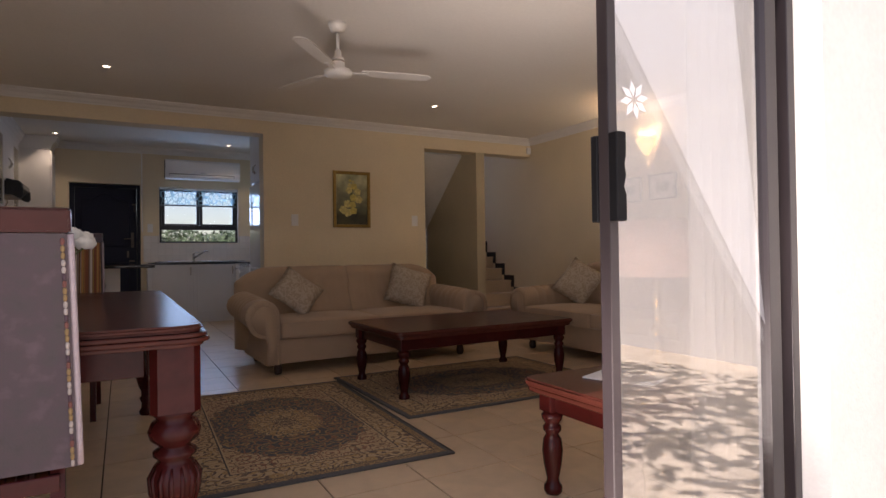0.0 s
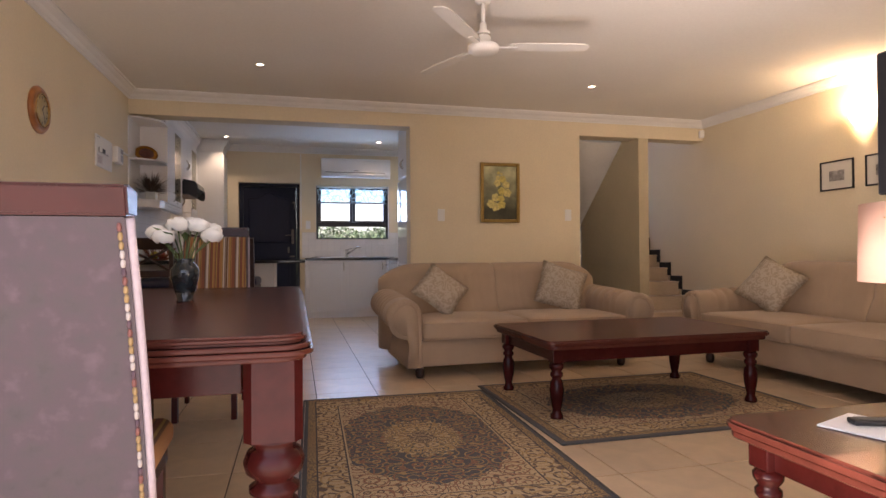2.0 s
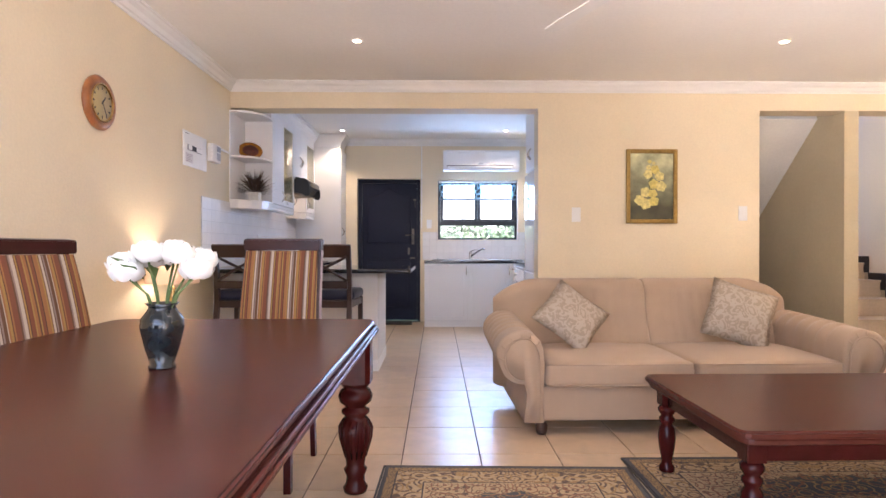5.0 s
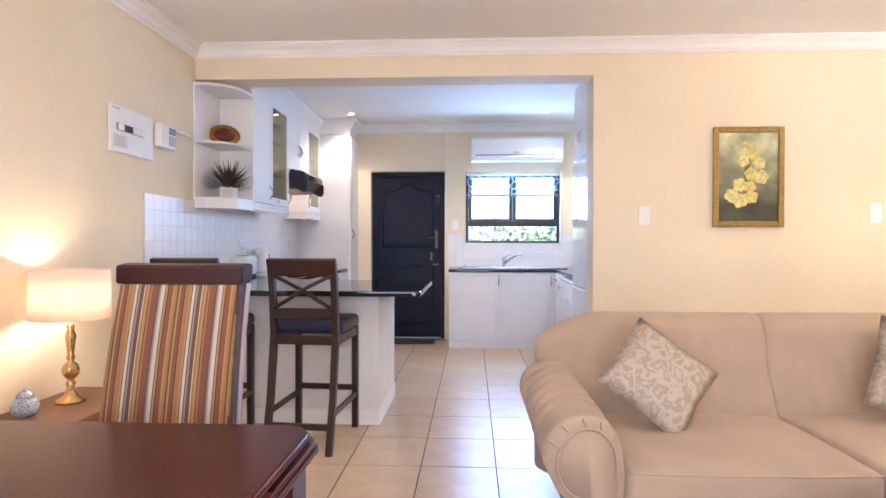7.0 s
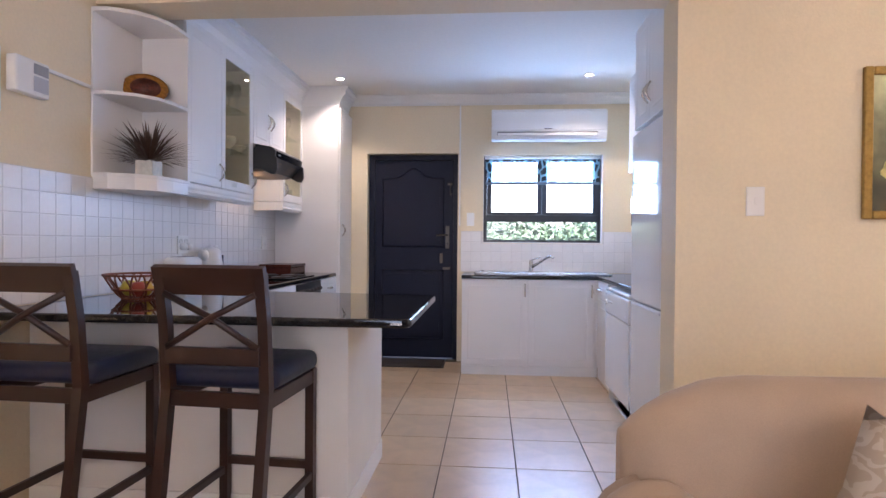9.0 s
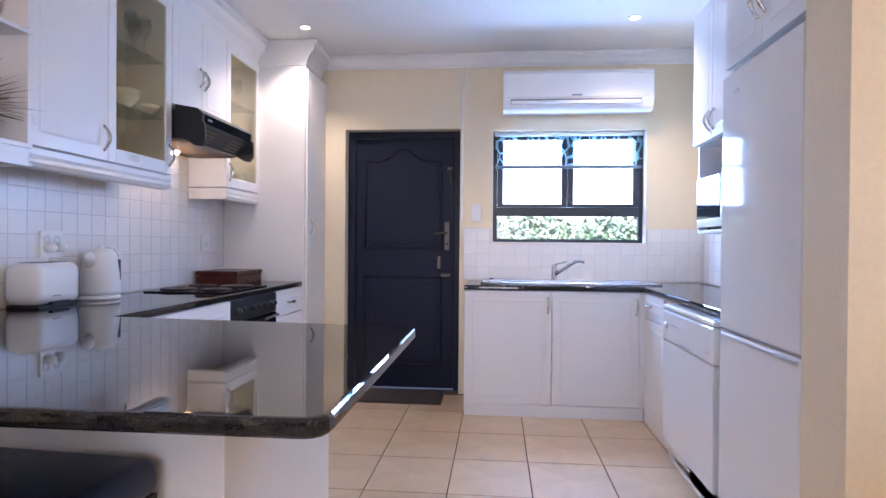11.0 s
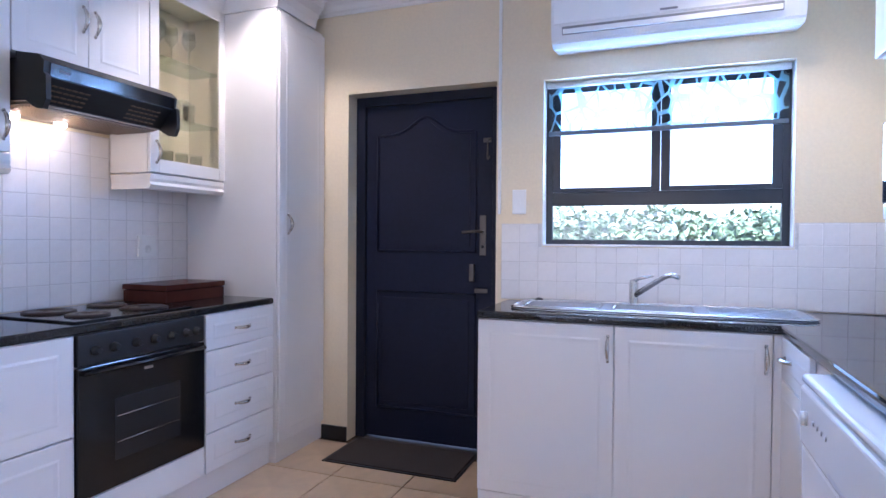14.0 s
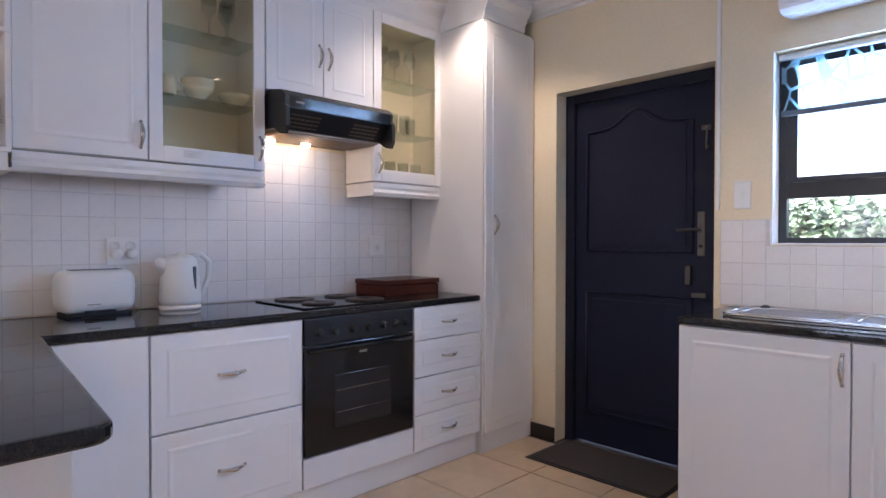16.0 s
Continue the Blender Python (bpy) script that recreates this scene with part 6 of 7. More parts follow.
# rugs: bordered field with a medallion
def rug_material(name, hx, hy, mx, my):
    m = bpy.data.materials.new(name)
    m.use_nodes = True
    nt = m.node_tree
    N, L = nt.nodes, nt.links
    b = N["Principled BSDF"]
    b.inputs["Roughness"].default_value, b.inputs["Sheen Weight"].default_value = 0.95, 0.0
    tc, sp = N.new("ShaderNodeTexCoord"), N.new("ShaderNodeSeparateXYZ")
    L.new(tc.outputs["Object"], sp.inputs[0])

    def mth(op, a, b2=None):
        n = N.new("ShaderNodeMath")
        n.operation = op
        for i, q in enumerate((a, b2)):
            if q is None:
                continue
            if isinstance(q, (int, float)):
                n.inputs[i].default_value = q
            else:
                L.new(q, n.inputs[i])
        return n.outputs[0]

    def mix(f, a, c):
        n = N.new("ShaderNodeMix")
        n.data_type = "RGBA"
        L.new(f, n.inputs["Factor"])
        for key, q in (("A", a), ("B", c)):
            if isinstance(q, tuple):
                n.inputs[key].default_value = (*q, 1)
            else:
                L.new(q, n.inputs[key])
        return n.outputs["Result"]

    ax, ay = mth("ABSOLUTE", sp.outputs[0]), mth("ABSOLUTE", sp.outputs[1])
    edge = mth("MINIMUM", mth("SUBTRACT", hx, ax), mth("SUBTRACT", hy, ay))   # metres from the rug's edge
    mirrored = N.new("ShaderNodeCombineXYZ")
    L.new(ax, mirrored.inputs[0])
    L.new(ay, mirrored.inputs[1])
    ang = mth("ARCTAN2", sp.outputs[1], sp.outputs[0])
    rad = mth("SQRT", mth("ADD", mth("POWER", mth("DIVIDE", sp.outputs[0], mx), 2), mth("POWER", mth("DIVIDE", sp.outputs[1], my), 2)))
    scal = mth("ADD", rad, mth("MULTIPLY", mth("SINE", mth("MULTIPLY", ang, 24)), 0.025))

    def motif(scale, freq, lo):
        v = N.new("ShaderNodeTexVoronoi")
        v.inputs["Scale"].default_value = scale
        L.new(mirrored.outputs[0], v.inputs["Vector"])
        s = mth("SINE", mth("MULTIPLY", v.outputs["Distance"], freq))
        return mth("GREATER_THAN", s, lo)

    beige, dark, blue, gold, rose, deep = (0.42, 0.30, 0.17), (0.12, 0.08, 0.055), (0.075, 0.073, 0.072), (0.32, 0.205, 0.09), (0.22, 0.105, 0.06), (0.06, 0.05, 0.045)
    field = mix(motif(16, 21, 0.72), beige, dark)
    field = mix(motif(9, 26, 0.78), field, rose)
    med = mix(motif(15, 19, 0.6), blue, gold)
    med = mix(motif(8, 24, 0.8), med, rose)
    core = mix(motif(20, 20, 0.55), gold, blue)
    core = mix(motif(11, 26, 0.7), core, beige)
    c = mix(mth("GREATER_THAN", 1.0, scal), field, med)
    c = mix(mth("GREATER_THAN", 0.46, scal), c, core)
    c = mix(mth("GREATER_THAN", 0.16, scal), c, mix(motif(26, 20, 0.3), dark, beige))
    band = mix(motif(13, 22, 0.3), beige, dark)
    band = mix(motif(7, 30, 0.75), band, gold)
    c = mix(mth("GREATER_THAN", 0.215, edge), c, beige)
    c = mix(mth("GREATER_THAN", 0.207, edge), c, deep)
    c = mix(mth("GREATER_THAN", 0.2, edge), c, band)
    c = mix(mth("GREATER_THAN", 0.075, edge), c, deep)
    c = mix(mth("GREATER_THAN", 0.068, edge), c, mix(motif(32, 20, 0.2), gold, dark))
    c = mix(mth("GREATER_THAN", 0.028, edge), c, blue)
    ns = N.new("ShaderNodeTexNoise")
    ns.inputs["Scale"].default_value, ns.inputs["Detail"].default_value = 180, 4
    L.new(tc.outputs["Object"], ns.inputs["Vector"])
    mr = N.new("ShaderNodeMapRange")
    mr.inputs["To Min"].default_value, mr.inputs["To Max"].default_value = 0.45, 1.6
    L.new(ns.outputs["Fac"], mr.inputs["Value"])
    v = N.new("ShaderNodeVectorMath")
    v.operation = "SCALE"
    L.new(c, v.inputs[0])
    L.new(mr.outputs[0], v.inputs["Scale"])
    L.new(v.outputs[0], b.inputs["Base Color"])
    bp = N.new("ShaderNodeBump")
    bp.inputs["Strength"].default_value, bp.inputs["Distance"].default_value = 0.4, 0.004
    L.new(ns.outputs["Fac"], bp.inputs["Height"])
    L.new(bp.outputs[0], b.inputs["Normal"])
    return m


def rug(x, y, turn, w, d, mx, my, label):
    r = thing("rug", pose(x, y, 0.0005, 0, 0, turn), label, "rug", "living room rugs")
    part("rug_face", cube(-w / 2 + 0.008, w / 2 - 0.008, -d / 2 + 0.008, d / 2 - 0.008, 0, 0.010, 0.003), rug_material("rug_pile", w / 2, d / 2, mx, my), r)
    bm = tube([(-w / 2, -d / 2, 0.005), (w / 2, -d / 2, 0.005), (w / 2, d / 2, 0.005), (-w / 2, d / 2, 0.005), (-w / 2, -d / 2 + 0.001, 0.005)], 0.006, 6)
    part("binding", bm, mat("rug_binding", (0.075, 0.07, 0.065), 0.95, grain=0.2, grain_scale=200), r, "grey bound edge")


rug(0.885, 3.02, -1.5, 1.19, 1.85, 0.42, 0.62, "worn oriental rug with grey-blue medallion")
rug(2.39, 3.4, 0.5, 1.74, 1.33, 0.62, 0.42, "worn oriental rug under the coffee table")

# ---- wall things ----
# flower painting
pic = thing("flower_painting", pose(2.612, YW, 1.665), "yellow flower painting in a gilt frame", "painting")
GILT = mat("gilt_frame", (0.34, 0.22, 0.06), 0.35, 0.6, grain=0.2, grain_scale=50)
PW, PH = 0.245, 0.353
for i, (x0, x1, z0, z1) in enumerate(((-PW, -PW + 0.04, -PH, PH), (PW - 0.04, PW, -PH, PH), (-PW + 0.04, PW - 0.04, -PH, -PH + 0.04), (-PW + 0.04, PW - 0.04, PH - 0.04, PH))):
    bm = cube(x0, x1, -0.03, -0.001, z0, z1, 0.008, 3)
    part("frame_side", bm, GILT, pic)
CANVAS = mat("dark_green_canvas", (0.11, 0.11, 0.065), 0.6, grain=0.25, grain_scale=12, spots=0.5, spot_scale=5)
cn, cl2 = CANVAS.node_tree.nodes, CANVAS.node_tree.links
grad, height = cn.new("ShaderNodeMapRange"), cn.new("ShaderNodeSeparateXYZ")
cl2.new(next(n for n in cn if n.type == "TEX_COORD").outputs["Object"], height.inputs[0])
grad.inputs["From Min"].default_value, grad.inputs["From Max"].default_value = -0.2, 0.3
grad.inputs["To Min"].default_value, grad.inputs["To Max"].default_value = 0.6, 4.6
cl2.new(height.outputs[2], grad.inputs["Value"])
tone = cn.new("ShaderNodeVectorMath")
tone.operation = "SCALE"
cl2.new(cn["Principled BSDF"].inputs["Base Color"].links[0].from_socket, tone.inputs[0])
cl2.new(grad.outputs[0], tone.inputs["Scale"])
cl2.new(tone.outputs[0], cn["Principled BSDF"].inputs["Base Color"])
part("canvas", cube(-PW + 0.038, PW - 0.038, -0.014, -0.004, -PH + 0.038, PH - 0.038), CANVAS, pic)
YEL, PALE = mat("yellow_paint", (0.62, 0.52, 0.14), 0.5, grain=0.25, grain_scale=40), mat("pale_paint", (0.66, 0.58, 0.22), 0.5, grain=0.3, grain_scale=40)
r4 = random.Random(3)
for k, (x, z, r) in enumerate([(-0.02, 0.235, 0.016), (0.02, 0.22, 0.014), (-0.03, 0.18, 0.02), (0.03, 0.16, 0.036), (-0.035, 0.115, 0.036), (0.075, 0.095, 0.038), (0.02, 0.02, 0.04), (0.09, 0.0, 0.042), (-0.06, -0.055, 0.04), (0.01, -0.07, 0.036), (-0.115, -0.13, 0.042), (-0.06, -0.165, 0.045), (0.02, -0.14, 0.04)]):
    r *= 1.15
    pts = [(x + r * (1 + 0.12 * math.sin(5 * a + k)) * math.cos(a), z + r * (1 + 0.12 * math.sin(5 * a + k)) * math.sin(a)) for a in (2 * math.pi * j / 20 for j in range(20))]
    part("painted_flower", prism(pts, "y", -0.0152 - 0.0002 * k, -0.0142), PALE if k % 3 else YEL, pic)
part("painted_leaf", prism([(-0.03, 0.05), (0.0, 0.1), (0.005, 0.2), (0.012, 0.2), (0.01, 0.09), (-0.005, -0.1), (-0.02, -0.1)], "y", -0.0148, -0.0141), mat("green_paint", (0.13, 0.14, 0.05), 0.6), pic)

switch(1.895, YW, 1.395, 0, 0.085, 0.138, "white light switch on the cream wall", (0,))
switch(3.49, YW, 1.41, 0, 0.085, 0.138, "white light switch beside the passage", (0,))

# clock
cl = thing("wall_clock", pose(XL, 4.482, 1.912, 0, 0, 90), "round clock with brown wooden rim, gilt bezel", "clock")
part("rim", lathe([(0.155, 0), (0.158, 0.012), (0.145, 0.026), (0.112, 0.03), (0.108, 0.02)], 44), mat("honey_wood", (0.36, 0.13, 0.035), 0.3, grain=0.25, grain_scale=20, coat=0.3), cl, at=pose(0, 0, 0, 90))
part("bezel", lathe([(0.112, 0.024), (0.112, 0.034), (0.102, 0.034), (0.1, 0.024)], 44), BRASS, cl, at=pose(0, 0, 0, 90))
part("dial", lathe([(0.101, 0.018), (0.101, 0.026), (0.001, 0.0262)], 44), mat("cream_dial", (0.5, 0.4, 0.2), 0.5), cl, at=pose(0, 0, 0, 90))
INK = mat("black_ink", (0.02, 0.02, 0.02), 0.5)
for k in range(12):
    a = math.radians(30 * k)
    part("hour_mark", cube(-0.004, 0.004, -0.0275, -0.0265, 0.075, 0.092), INK, cl, at=pose(0, 0, 0, 0, 30 * k))
part("hour_hand", cube(-0.004, 0.004, -0.029, -0.028, -0.01, 0.05), INK, cl, at=pose(0, 0, 0, 0, 40))
part("minute_hand", cube(-0.003, 0.003, -0.031, -0.03, -0.012, 0.078), INK, cl, at=pose(0, 0, 0, 0, 150))

# distribution board and meter
DB = mat("board_white", (0.8, 0.79, 0.76), 0.45, spots=0.03)
db = thing("distribution_board", pose(XL, 5.6, 1.715, 0, 0, 90), "white electrical distribution board with switches", "fuse board")
part("board", cube(0, 0.455, -0.014, -0.001, 0, 0.275, 0.008, 3), DB, db)
part("switch_window", cube(0.06, 0.33, -0.022, -0.0142, 0.125, 0.17, 0.003), mat("grey_window", (0.35, 0.34, 0.33), 0.4), db)
for k in range(9):
    part("breaker", cube(0.07 + 0.028 * k, 0.092 + 0.028 * k, -0.03, -0.0222, 0.13, 0.165, 0.002), BLACKPLASTIC if k in (2, 3, 4) else WHITEPLASTIC, db)
part("notice", cube(0.03, 0.17, -0.0152, -0.0142, 0.03, 0.105), mat("notice_paper", (0.7, 0.66, 0.66), 0.7), db)
for k in range(5):
    part("notice_line", cube(0.04, 0.15 - 0.01 * (k % 3), -0.0157, -0.0153, 0.09 - 0.013 * k, 0.094 - 0.013 * k), mat("notice_ink", (0.4, 0.35, 0.36), 0.7), db)
part("notice_line", cube(0.02, 0.1, -0.0147, -0.0141, 0.25, 0.255), mat("notice_ink_small", (0.3, 0.3, 0.3), 0.7), db)
em = thing("electricity_meter", pose(XL, 6.085, 1.815, 0, 0, 90), "small white prepaid electricity meter with keypad", "meter")
part("meter_body", cube(0, 0.19, -0.05, -0.001, 0, 0.155, 0.008, 3), WHITEPLASTIC, em)
part("screen", cube(0.095, 0.18, -0.053, -0.0502, 0.095, 0.14, 0.002), mat("grey_screen", (0.3, 0.31, 0.34), 0.3), em)
part("keypad", cube(0.095, 0.18, -0.053, -0.0502, 0.02, 0.085, 0.002), mat("keypad_grey", (0.45, 0.46, 0.5), 0.5), em)
tagged(part("cable_trunking", cube(XL + 0.001, XL + 0.014, 6.276, 6.61, 1.955, 1.972, 0.002), WHITEPLASTIC), "white cable trunking from meter to shelf", "trunking")

# seascape on the west wall
sea = thing("seascape_painting", pose(XL, 2.31, 1.5, 0, 0, 90), "seascape painting in a gilt and black frame", "painting")
SWD, SHT = 0.9, 0.6
for x0, x1, z0, z1 in ((0, 0.05, 0, SHT), (SWD - 0.05, SWD, 0, SHT), (0.05, SWD - 0.05, 0, 0.05), (0.05, SWD - 0.05, SHT - 0.05, SHT)):
    part("frame_side", cube(x0, x1, -0.03, -0.001, z0, z1, 0.008, 3), GILT, sea)
for z0, z1, c in ((0.048, 0.17, (0.5, 0.44, 0.34)), (0.17, 0.235, (0.62, 0.64, 0.62)), (0.235, 0.33, (0.12, 0.2, 0.26)), (0.33, SHT - 0.048, (0.5, 0.58, 0.62))):
    part("painted_band", cube(0.048, SWD - 0.048, -0.013, -0.004, z0, z1), mat("sea_paint", c, 0.6, grain=0.2, grain_scale=20, spots=0.25, spot_scale=7), sea)
part("painted_boat", prism([(0.68, 0.25), (0.8, 0.235), (0.84, 0.262), (0.66, 0.275)], "y", -0.0145, -0.0132), mat("boat_paint", (0.04, 0.05, 0.06), 0.6), sea)

# framed prints and wall lamp on the east wall
for y0, y1 in ((4.527, 4.893), (4.03, 4.408)):
    fp = thing("framed_print", pose(XR, y1, 1.545, 0, 0, -90), "small landscape print in a thin black frame", "picture", "framed prints")
    W2, H2 = y1 - y0, 0.29
    for x0, x1, z0, z1 in ((0, 0.014, 0, H2), (W2 - 0.014, W2, 0, H2), (0.014, W2 - 0.014, 0, 0.014), (0.014, W2 - 0.014, H2 - 0.014, H2)):
        part("frame_side", cube(x0, x1, -0.02, -0.001, z0, z1, 0.003), BLACKPLASTIC, fp)
    part("mount", cube(0.013, W2 - 0.013, -0.01, -0.002, 0.013, H2 - 0.013), mat("cream_mount", (0.68, 0.64, 0.56), 0.7), fp)
    part("print", cube(0.1, W2 - 0.1, -0.0115, -0.0102, 0.09, H2 - 0.1), mat("grey_print_landscape", (0.3, 0.28, 0.26), 0.7, grain=0.4, grain_scale=30, spots=0.4, spot_scale=12), fp)
ws = thing("wall_lamp", pose(XR, 4.42, 2.17, 0, 0, -90), "lit uplighter wall lamp with frosted glass shell", "lamp")
bm = bmesh.new()
rings = []
for k in range(8):
    t = k / 7
    r, h = 0.03 + 0.11 * math.sin(t * 1.45), -0.1 + 0.2 * t
    rings.append([bm.verts.new((r * math.cos(a), -abs(r * math.sin(a)) * 0.8 - 0.02, h)) for a in (math.pi * i / 16 for i in range(17))])
for a, b in zip(rings, rings[1:]):
    for i in range(16):
        bm.faces.new((a[i], a[i + 1], b[i + 1], b[i])).smooth = True
part("glass_shell", bm, glow("frosted_lit_glass", (1.0, 0.72, 0.3), 3), ws, "glowing frosted glass shell")
part("backplate", cube(-0.06, 0.06, -0.018, -0.001, -0.06, 0.05, 0.004), BRASS, ws)
lamp("wall_lamp_light", "POINT", (XR - 0.09, 4.42, 2.3), 9, (1.0, 0.77, 0.5), 0.04)

# motion sensor
ms2 = thing("motion_sensor", pose(XR - 0.03, YW, 2.475, 0, 0, -25), "small white corner motion sensor", "sensor")
part("sensor_body", cube(-0.032, 0.032, -0.05, -0.004, -0.05, 0.05, 0.01, 3), WHITEPLASTIC, ms2)
part("bracket", cube(-0.012, 0.012, -0.006, 0.012, -0.015, 0.015), WHITEPLASTIC, ms2)

# ceiling fan
fan = thing("ceiling_fan", pose(1.46, 3.72, CZ), "white three-blade ceiling fan at rest", "fan")
FANW = mat("fan_white", (0.78, 0.76, 0.72), 0.4, spots=0.03)
part("canopy", lathe([(0.02, -0.07), (0.05, -0.06), (0.065, -0.02), (0.066, -0.001)], 28), FANW, fan)
part("down_rod", lathe([(0.012, -0.2), (0.012, -0.065)], 14), FANW, fan)
part("motor", lathe([(0.02, -0.4), (0.06, -0.396), (0.098, -0.38), (0.102, -0.352), (0.085, -0.338), (0.05, -0.33), (0.046, -0.27), (0.042, -0.255), (0.026, -0.245), (0.022, -0.2), (0.014, -0.195)], 32), FANW, fan)
part("trim_ring", lathe([(0.047, -0.287), (0.049, -0.284), (0.049, -0.276), (0.0465, -0.273)], 28), CHROME, fan)
for a in (-12, 112, 231):
    bm = bmesh.new()
    rows = []
    for t, hw in ((0.17, 0.04), (0.24, 0.052), (0.55, 0.054), (0.66, 0.048), (0.69, 0.026)):
        rows.append([bm.verts.new((t, sgn * hw, -0.355 + sgn * hw * -0.1 + dz)) for sgn, dz in ((-1, 0), (1, 0), (1, 0.005), (-1, 0.005))])
    for p, q in zip(rows, rows[1:]):
        for i in range(4):
            bm.faces.new((p[i], p[(i + 1) % 4], q[(i + 1) % 4], q[i]))
    bm.faces.new(rows[0])
    bm.faces.new(rows[-1][::-1])
    bl2 = part("blade", bm, FANW, fan, at=pose(0, 0, 0, 0, 0, a))
    part("blade_iron", cube(0.08, 0.22, -0.018, 0.018, -0.362, -0.3555, 0.002), FANW, bl2)

# downlights
for x, y, z in DOWNLIGHTS:
    dl = thing("downlight", pose(x, y, z), "small recessed ceiling downlight, lit", "downlight", "ceiling downlights")
    part("trim", lathe([(0.031, -0.001), (0.031, -0.008), (0.043, -0.006), (0.045, -0.001)], 28), TRIM, dl)
    part("bulb", lathe([(0.029, -0.0015), (0.028, -0.004), (0.002, -0.006)], 20), BULB, dl)

# ---- sliding door to the garden ----
sd = tagged(new("door_sliding"), "open sliding glass door with dark aluminium frame", "door", kind="structure")
sd.matrix_basis = pose(0, 0, 0)
ALU = mat("bronze_aluminium", (0.03, 0.024, 0.026), 0.28, 0.0, spec=0.5, spots=0.1)
GY = 0.80
LOCKBLACK = mat("black_lock_plastic", (0.009, 0.009, 0.010), 0.45, spec=0.1, spots=0.1)
for name, x0, x1, z0, z1 in (("lock_stile", 1.205, 1.237, 0.03, OT - 0.04), ("rear_stile", 1.89, 1.95, 0.03, OT - 0.04)):
    part(name, cube(x0, x1, GY - 0.018, GY + 0.022, z0, z1, 0.003), ALU, sd)
part("bottom_rail", cube(1.241, 1.889, GY - 0.015, GY + 0.02, 0.03, 0.11, 0.003), ALU, sd)
part("top_rail", cube(1.241, 1.889, GY - 0.015, GY + 0.02, OT - 0.1, OT - 0.04, 0.003), ALU, sd)
pn = part("glass_pane", cube(1.238, 1.892, GY, GY + 0.005, 0.1, OT - 0.09), FILM_GLASS, sd)
pn.visible_shadow = False
for y0, y1 in ((GY - 0.05, GY - 0.0185), (GY + 0.0225, GY + 0.048)):
    bm = bmesh.new()
    xm = 1.219
    pts = [(xm - 0.018, 1.03), (xm + 0.018, 1.03), (xm + 0.018, 1.1), (xm + 0.009, 1.12), (xm + 0.018, 1.15), (xm + 0.012, 1.18), (xm + 0.018, 1.2), (xm + 0.018, 1.265), (xm - 0.018, 1.265)]
    prism(pts, "y", y0, y1, bm)
    bmesh.ops.bevel(bm, geom=bm.edges[:], offset=0.003, segments=1, affect="EDGES")
    part("lock_handle", bm, LOCKBLACK, sd, "black plastic lock handle")
part("jamb", cube(1.99, OX1 - 0.002, 0.77, 0.86, 0, OT - 0.002, 0.003), ALU, sd)
part("jamb", cube(OX0 + 0.002, OX0 + 0.05, 0.74, 0.86, 0, OT - 0.002, 0.003), ALU, sd)
part("head", cube(OX0 + 0.051, 1.974, 0.74, 0.86, OT - 0.038, OT - 0.002, 0.003), ALU, sd)
part("track", cube(OX0 + 0.051, 1.974, 0.74, 0.86, -0.005, 0.02, 0.003), ALU, sd)
bm = bmesh.new()
for k in range(8):
    a = 2 * math.pi * k / 8 + 0.2
    c = Vector((1.32 + 0.03 * math.cos(a), GY - 0.001, 1.37 + 0.03 * math.sin(a)))
    u, w2 = Vector((math.cos(a), 0, math.sin(a))), Vector((-math.sin(a), 0, math.cos(a)))
    v = [bm.verts.new(c + p) for p in (-u * 0.022, w2 * 0.011, u * 0.026, -w2 * 0.011)]
    bm.faces.new(v)
part("flower_decal", bm, mat("white_vinyl", (0.85, 0.85, 0.85), 0.5), sd, "white flower safety sticker")

# sheer curtain gathered inside, beside the door
cu = thing("curtain", pose(1.86, 0.97, 0), "white sheer curtain gathered beside the glass door", "curtain")
bm = bmesh.new()
cols = []
for i in range(60):
    u = i / 59
    x, yy = 0.34 * u - 0.1, 0.025 * math.sin(u * 44)
    cols.append([bm.verts.new((x, yy * (0.6 + 0.4 * (1 - z / 2.3)), z)) for z in (0.02, 0.8, 1.6, 2.3)])
for a, b in zip(cols, cols[1:]):
    for i in range(3):
        bm.faces.new((a[i], b[i], b[i + 1], a[i + 1])).smooth = True
SHE = bpy.data.materials.new("white_sheer")
SHE.use_nodes = True
N, L = SHE.node_tree.nodes, SHE.node_tree.links
b = N["Principled BSDF"]
b.inputs["Base Color"].default_value, b.inputs["Roughness"].default_value = (0.8, 0.78, 0.74, 1), 0.9
tl, mx = N.new("ShaderNodeBsdfTranslucent"), N.new("ShaderNodeMixShader")
tl.inputs[0].default_value, mx.inputs[0].default_value = (0.8, 0.78, 0.74, 1), 0.5
L.new(b.outputs[0], mx.inputs[1])
L.new(tl.outputs[0], mx.inputs[2])
thin, weave = N.new("ShaderNodeBsdfTransparent"), N.new("ShaderNodeMixShader")
weave.inputs[0].default_value = 0.6
L.new(mx.outputs[0], weave.inputs[1])
L.new(thin.outputs[0], weave.inputs[2])
L.new(weave.outputs[0], N["Material Output"].inputs[0])
part("drape", bm, SHE, cu)
part("rail", tube([(-0.3, 0, 2.31), (0.5, 0, 2.311)], 0.012, 8), BRASS, cu)
part("rail_bracket", box(cube(0.4, 0.42, -0.058, 0.0, 2.3, 2.32), -0.2, -0.18, -0.058, 0, 2.3, 2.32), BRASS, cu)

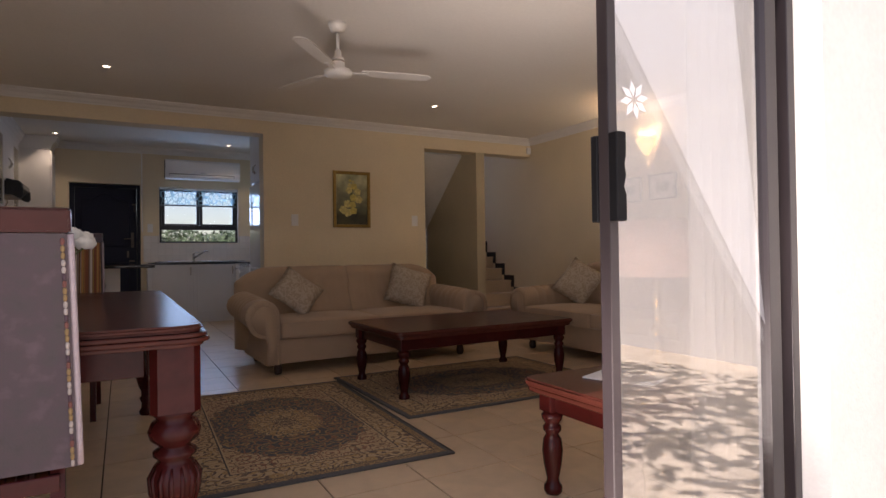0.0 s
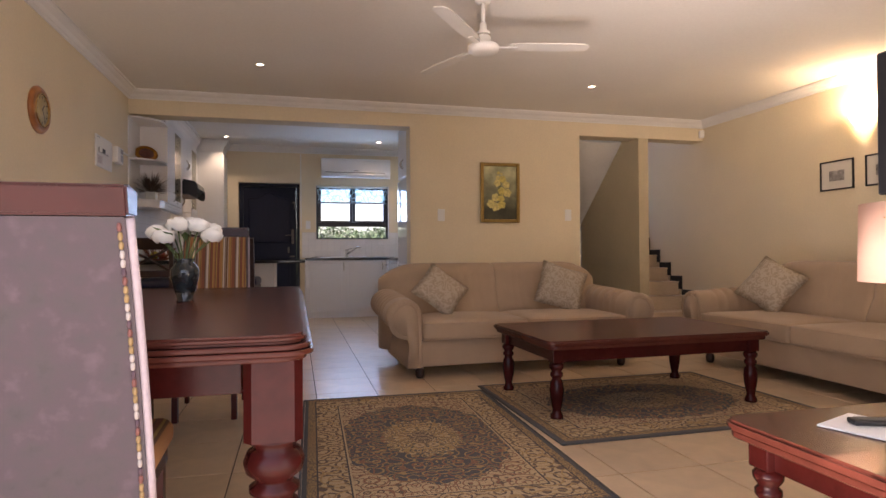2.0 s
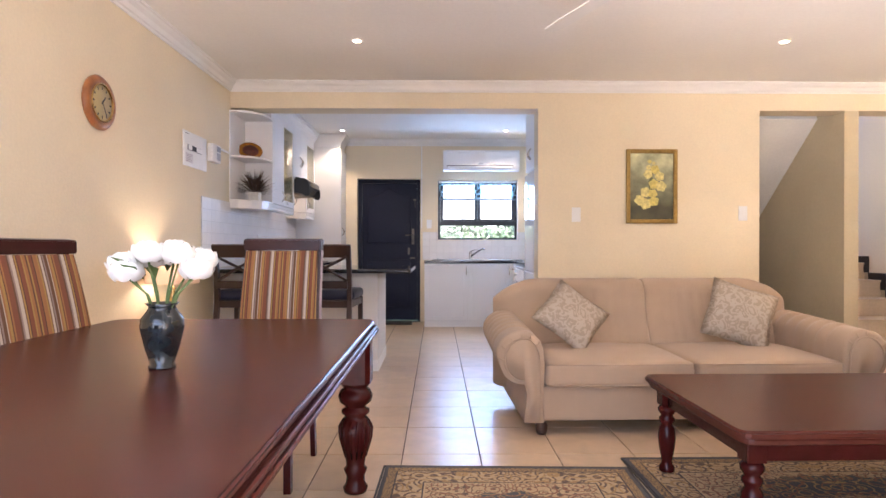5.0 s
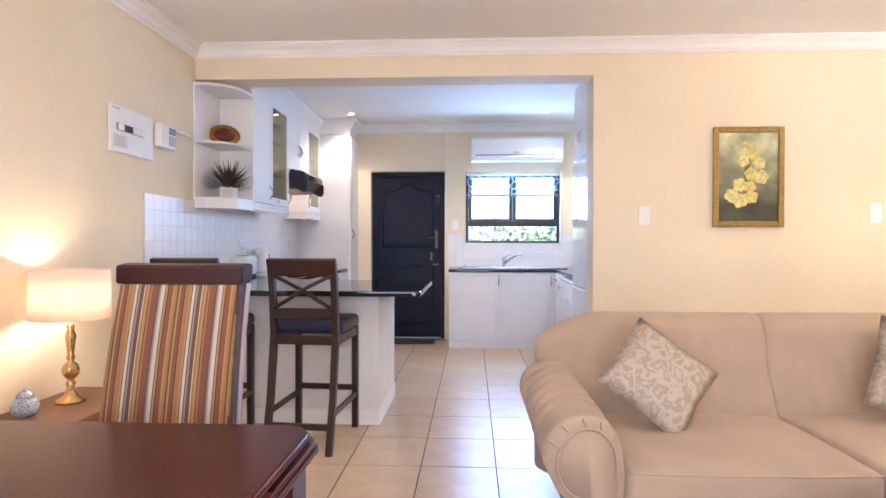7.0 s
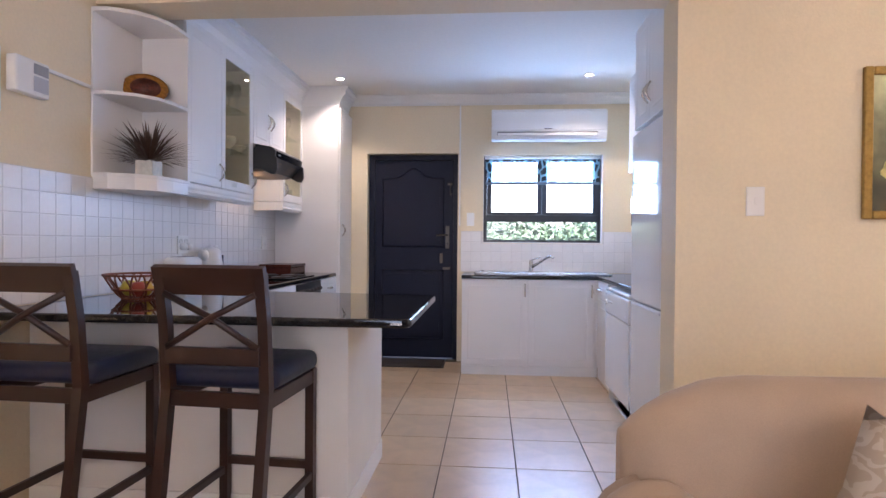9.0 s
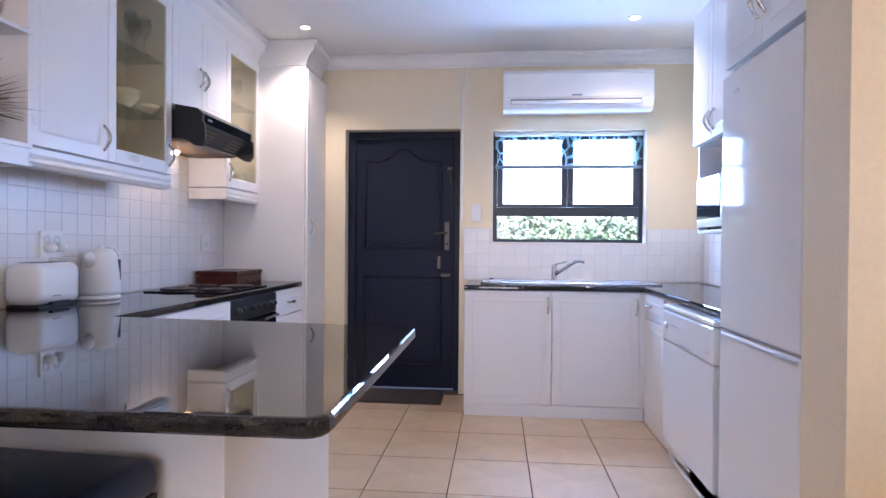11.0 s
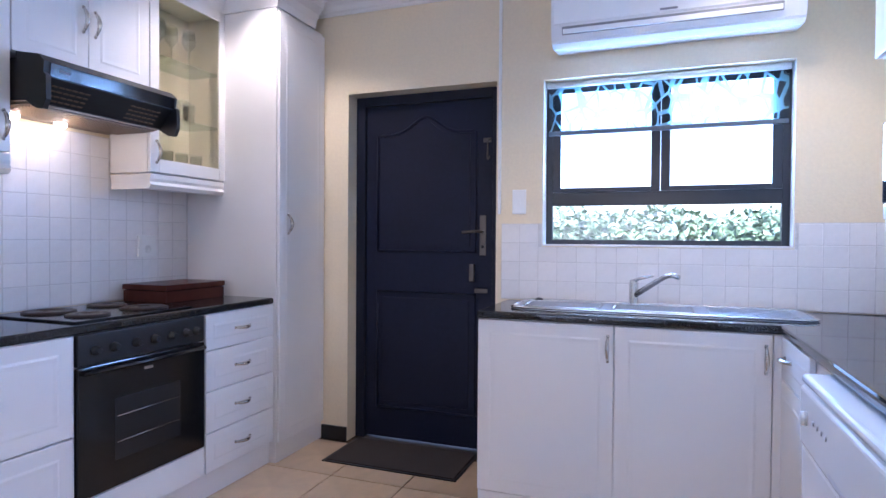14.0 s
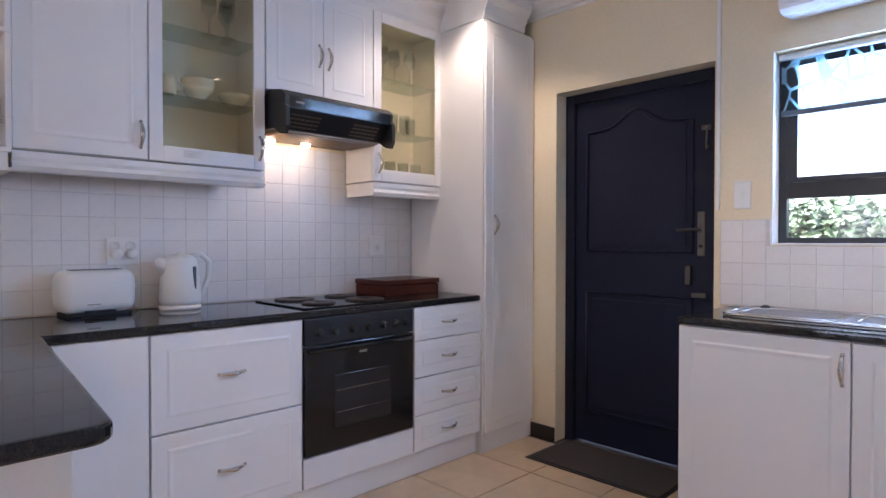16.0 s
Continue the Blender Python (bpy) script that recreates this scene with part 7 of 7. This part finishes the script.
# ---- tiles, piece by piece ----
PXT, PYT = 0.402, 0.455
tile_mesh = mesh_of("floor_tile", cube(-PXT / 2 + 0.003, PXT / 2 - 0.003, -PYT / 2 + 0.003, PYT / 2 - 0.003, -0.006, 0.0, 0.0012, 1), TILE)
for i in range(-5, 13):
    for j in range(-11, 10):
        cx, cy = 0.395 + PXT * (i + 0.5), 5.51 + PYT * (j + 0.5)
        if cy < YF - 0.15 or cy > YB + 0.1 or cx > XR + 0.1 or cx < XL - 0.1 or (cy > YW + 0.3 and KXR + 0.1 < cx < 4.5) or cy > YW + 0.3 and cx > 4.5:
            continue
        ob = new("tile", tile_mesh)
        ob.parent = floor
        ob.location = (cx, cy, 0)

wt = mesh_of("wall_tile", cube(-0.0485, 0.0485, -0.006, 0, -0.0485, 0.0485, 0.0015, 1), WALLTILE)


def wall_tiles(parent, m, a0, n, z0, rows, skip=None):
    for i in range(n):
        for k in range(rows):
            u, z = a0 + 0.1 * (i + 0.5), z0 + 0.1 * (k + 0.5)
            if skip and skip(u, z):
                continue
            ob = new("tile", wt)
            ob.parent = parent
            ob.matrix_basis = m(u, z)


bed = mesh_of("tile_bed", cube(XL + 0.0005, XL + 0.0108, 5.957, 9.172, 0.903, 1.506), WALLGROUT)
hood_bed = mesh_of("tile_bed_hood", cube(XL + 0.0005, XL + 0.0108, 8.04, 8.668, 1.507, 1.706), WALLGROUT)
tagged(new("tile_bed_hood", hood_bed), "pale grout bed behind tiles under hood", "grout", kind="structure")
wall_tiles(wall_west, lambda u, z: pose(XL + 0.006, u, z, 0, 0, 90), 8.06, 6, 1.505, 2)
tagged(new("tile_bed_west", bed), "pale grout bed behind white wall tiles", "grout", kind="structure")
wall_tiles(wall_west, lambda u, z: pose(XL + 0.006, u, z, 0, 0, 90), 5.96, 32, 0.905, 6)
bm = box(box(cube(0.36, WX0 - 0.002, YB - 0.0098, YB - 0.0005, 0.903, 1.308), WX0 - 0.002, WX1 + 0.002, YB - 0.0098, YB - 0.0005, 0.903, 1.185), WX1 + 0.002, KXR - 0.008, YB - 0.0098, YB - 0.0005, 0.903, 1.308)
tagged(new("tile_bed_back", mesh_of("tile_bed", bm, WALLGROUT)), "pale grout bed behind white wall tiles", "grout", kind="structure")
wall_tiles(wall_back, lambda u, z: pose(u, YB - 0.005, z), 0.36, 18, 0.905, 4, lambda u, z: WX0 - 0.045 < u < WX1 + 0.045 and z > 1.15)
cut = mesh_of("cut_wall_tile", cube(-0.0485, 0.0485, -0.006, 0, -0.0485, 0.029, 0.0015, 1), WALLTILE)
for i in range(18):
    if WX0 - 0.045 < 0.36 + 0.1 * (i + 0.5) < WX1 + 0.045:
        ob = new("tile", cut)
        ob.parent = wall_back
        ob.matrix_basis = pose(0.36 + 0.1 * (i + 0.5), YB - 0.005, 1.155)
tagged(new("tile_bed_side", mesh_of("tile_bed", cube(KXR - 0.0108, KXR - 0.0005, 7.55, YB - 0.008, 0.903, 1.308), WALLGROUT)), "pale grout bed behind white wall tiles", "grout", kind="structure")
wall_tiles(wall_side, lambda u, z: pose(KXR - 0.006, u, z, 0, 0, -90), 7.55, 20, 0.905, 4)
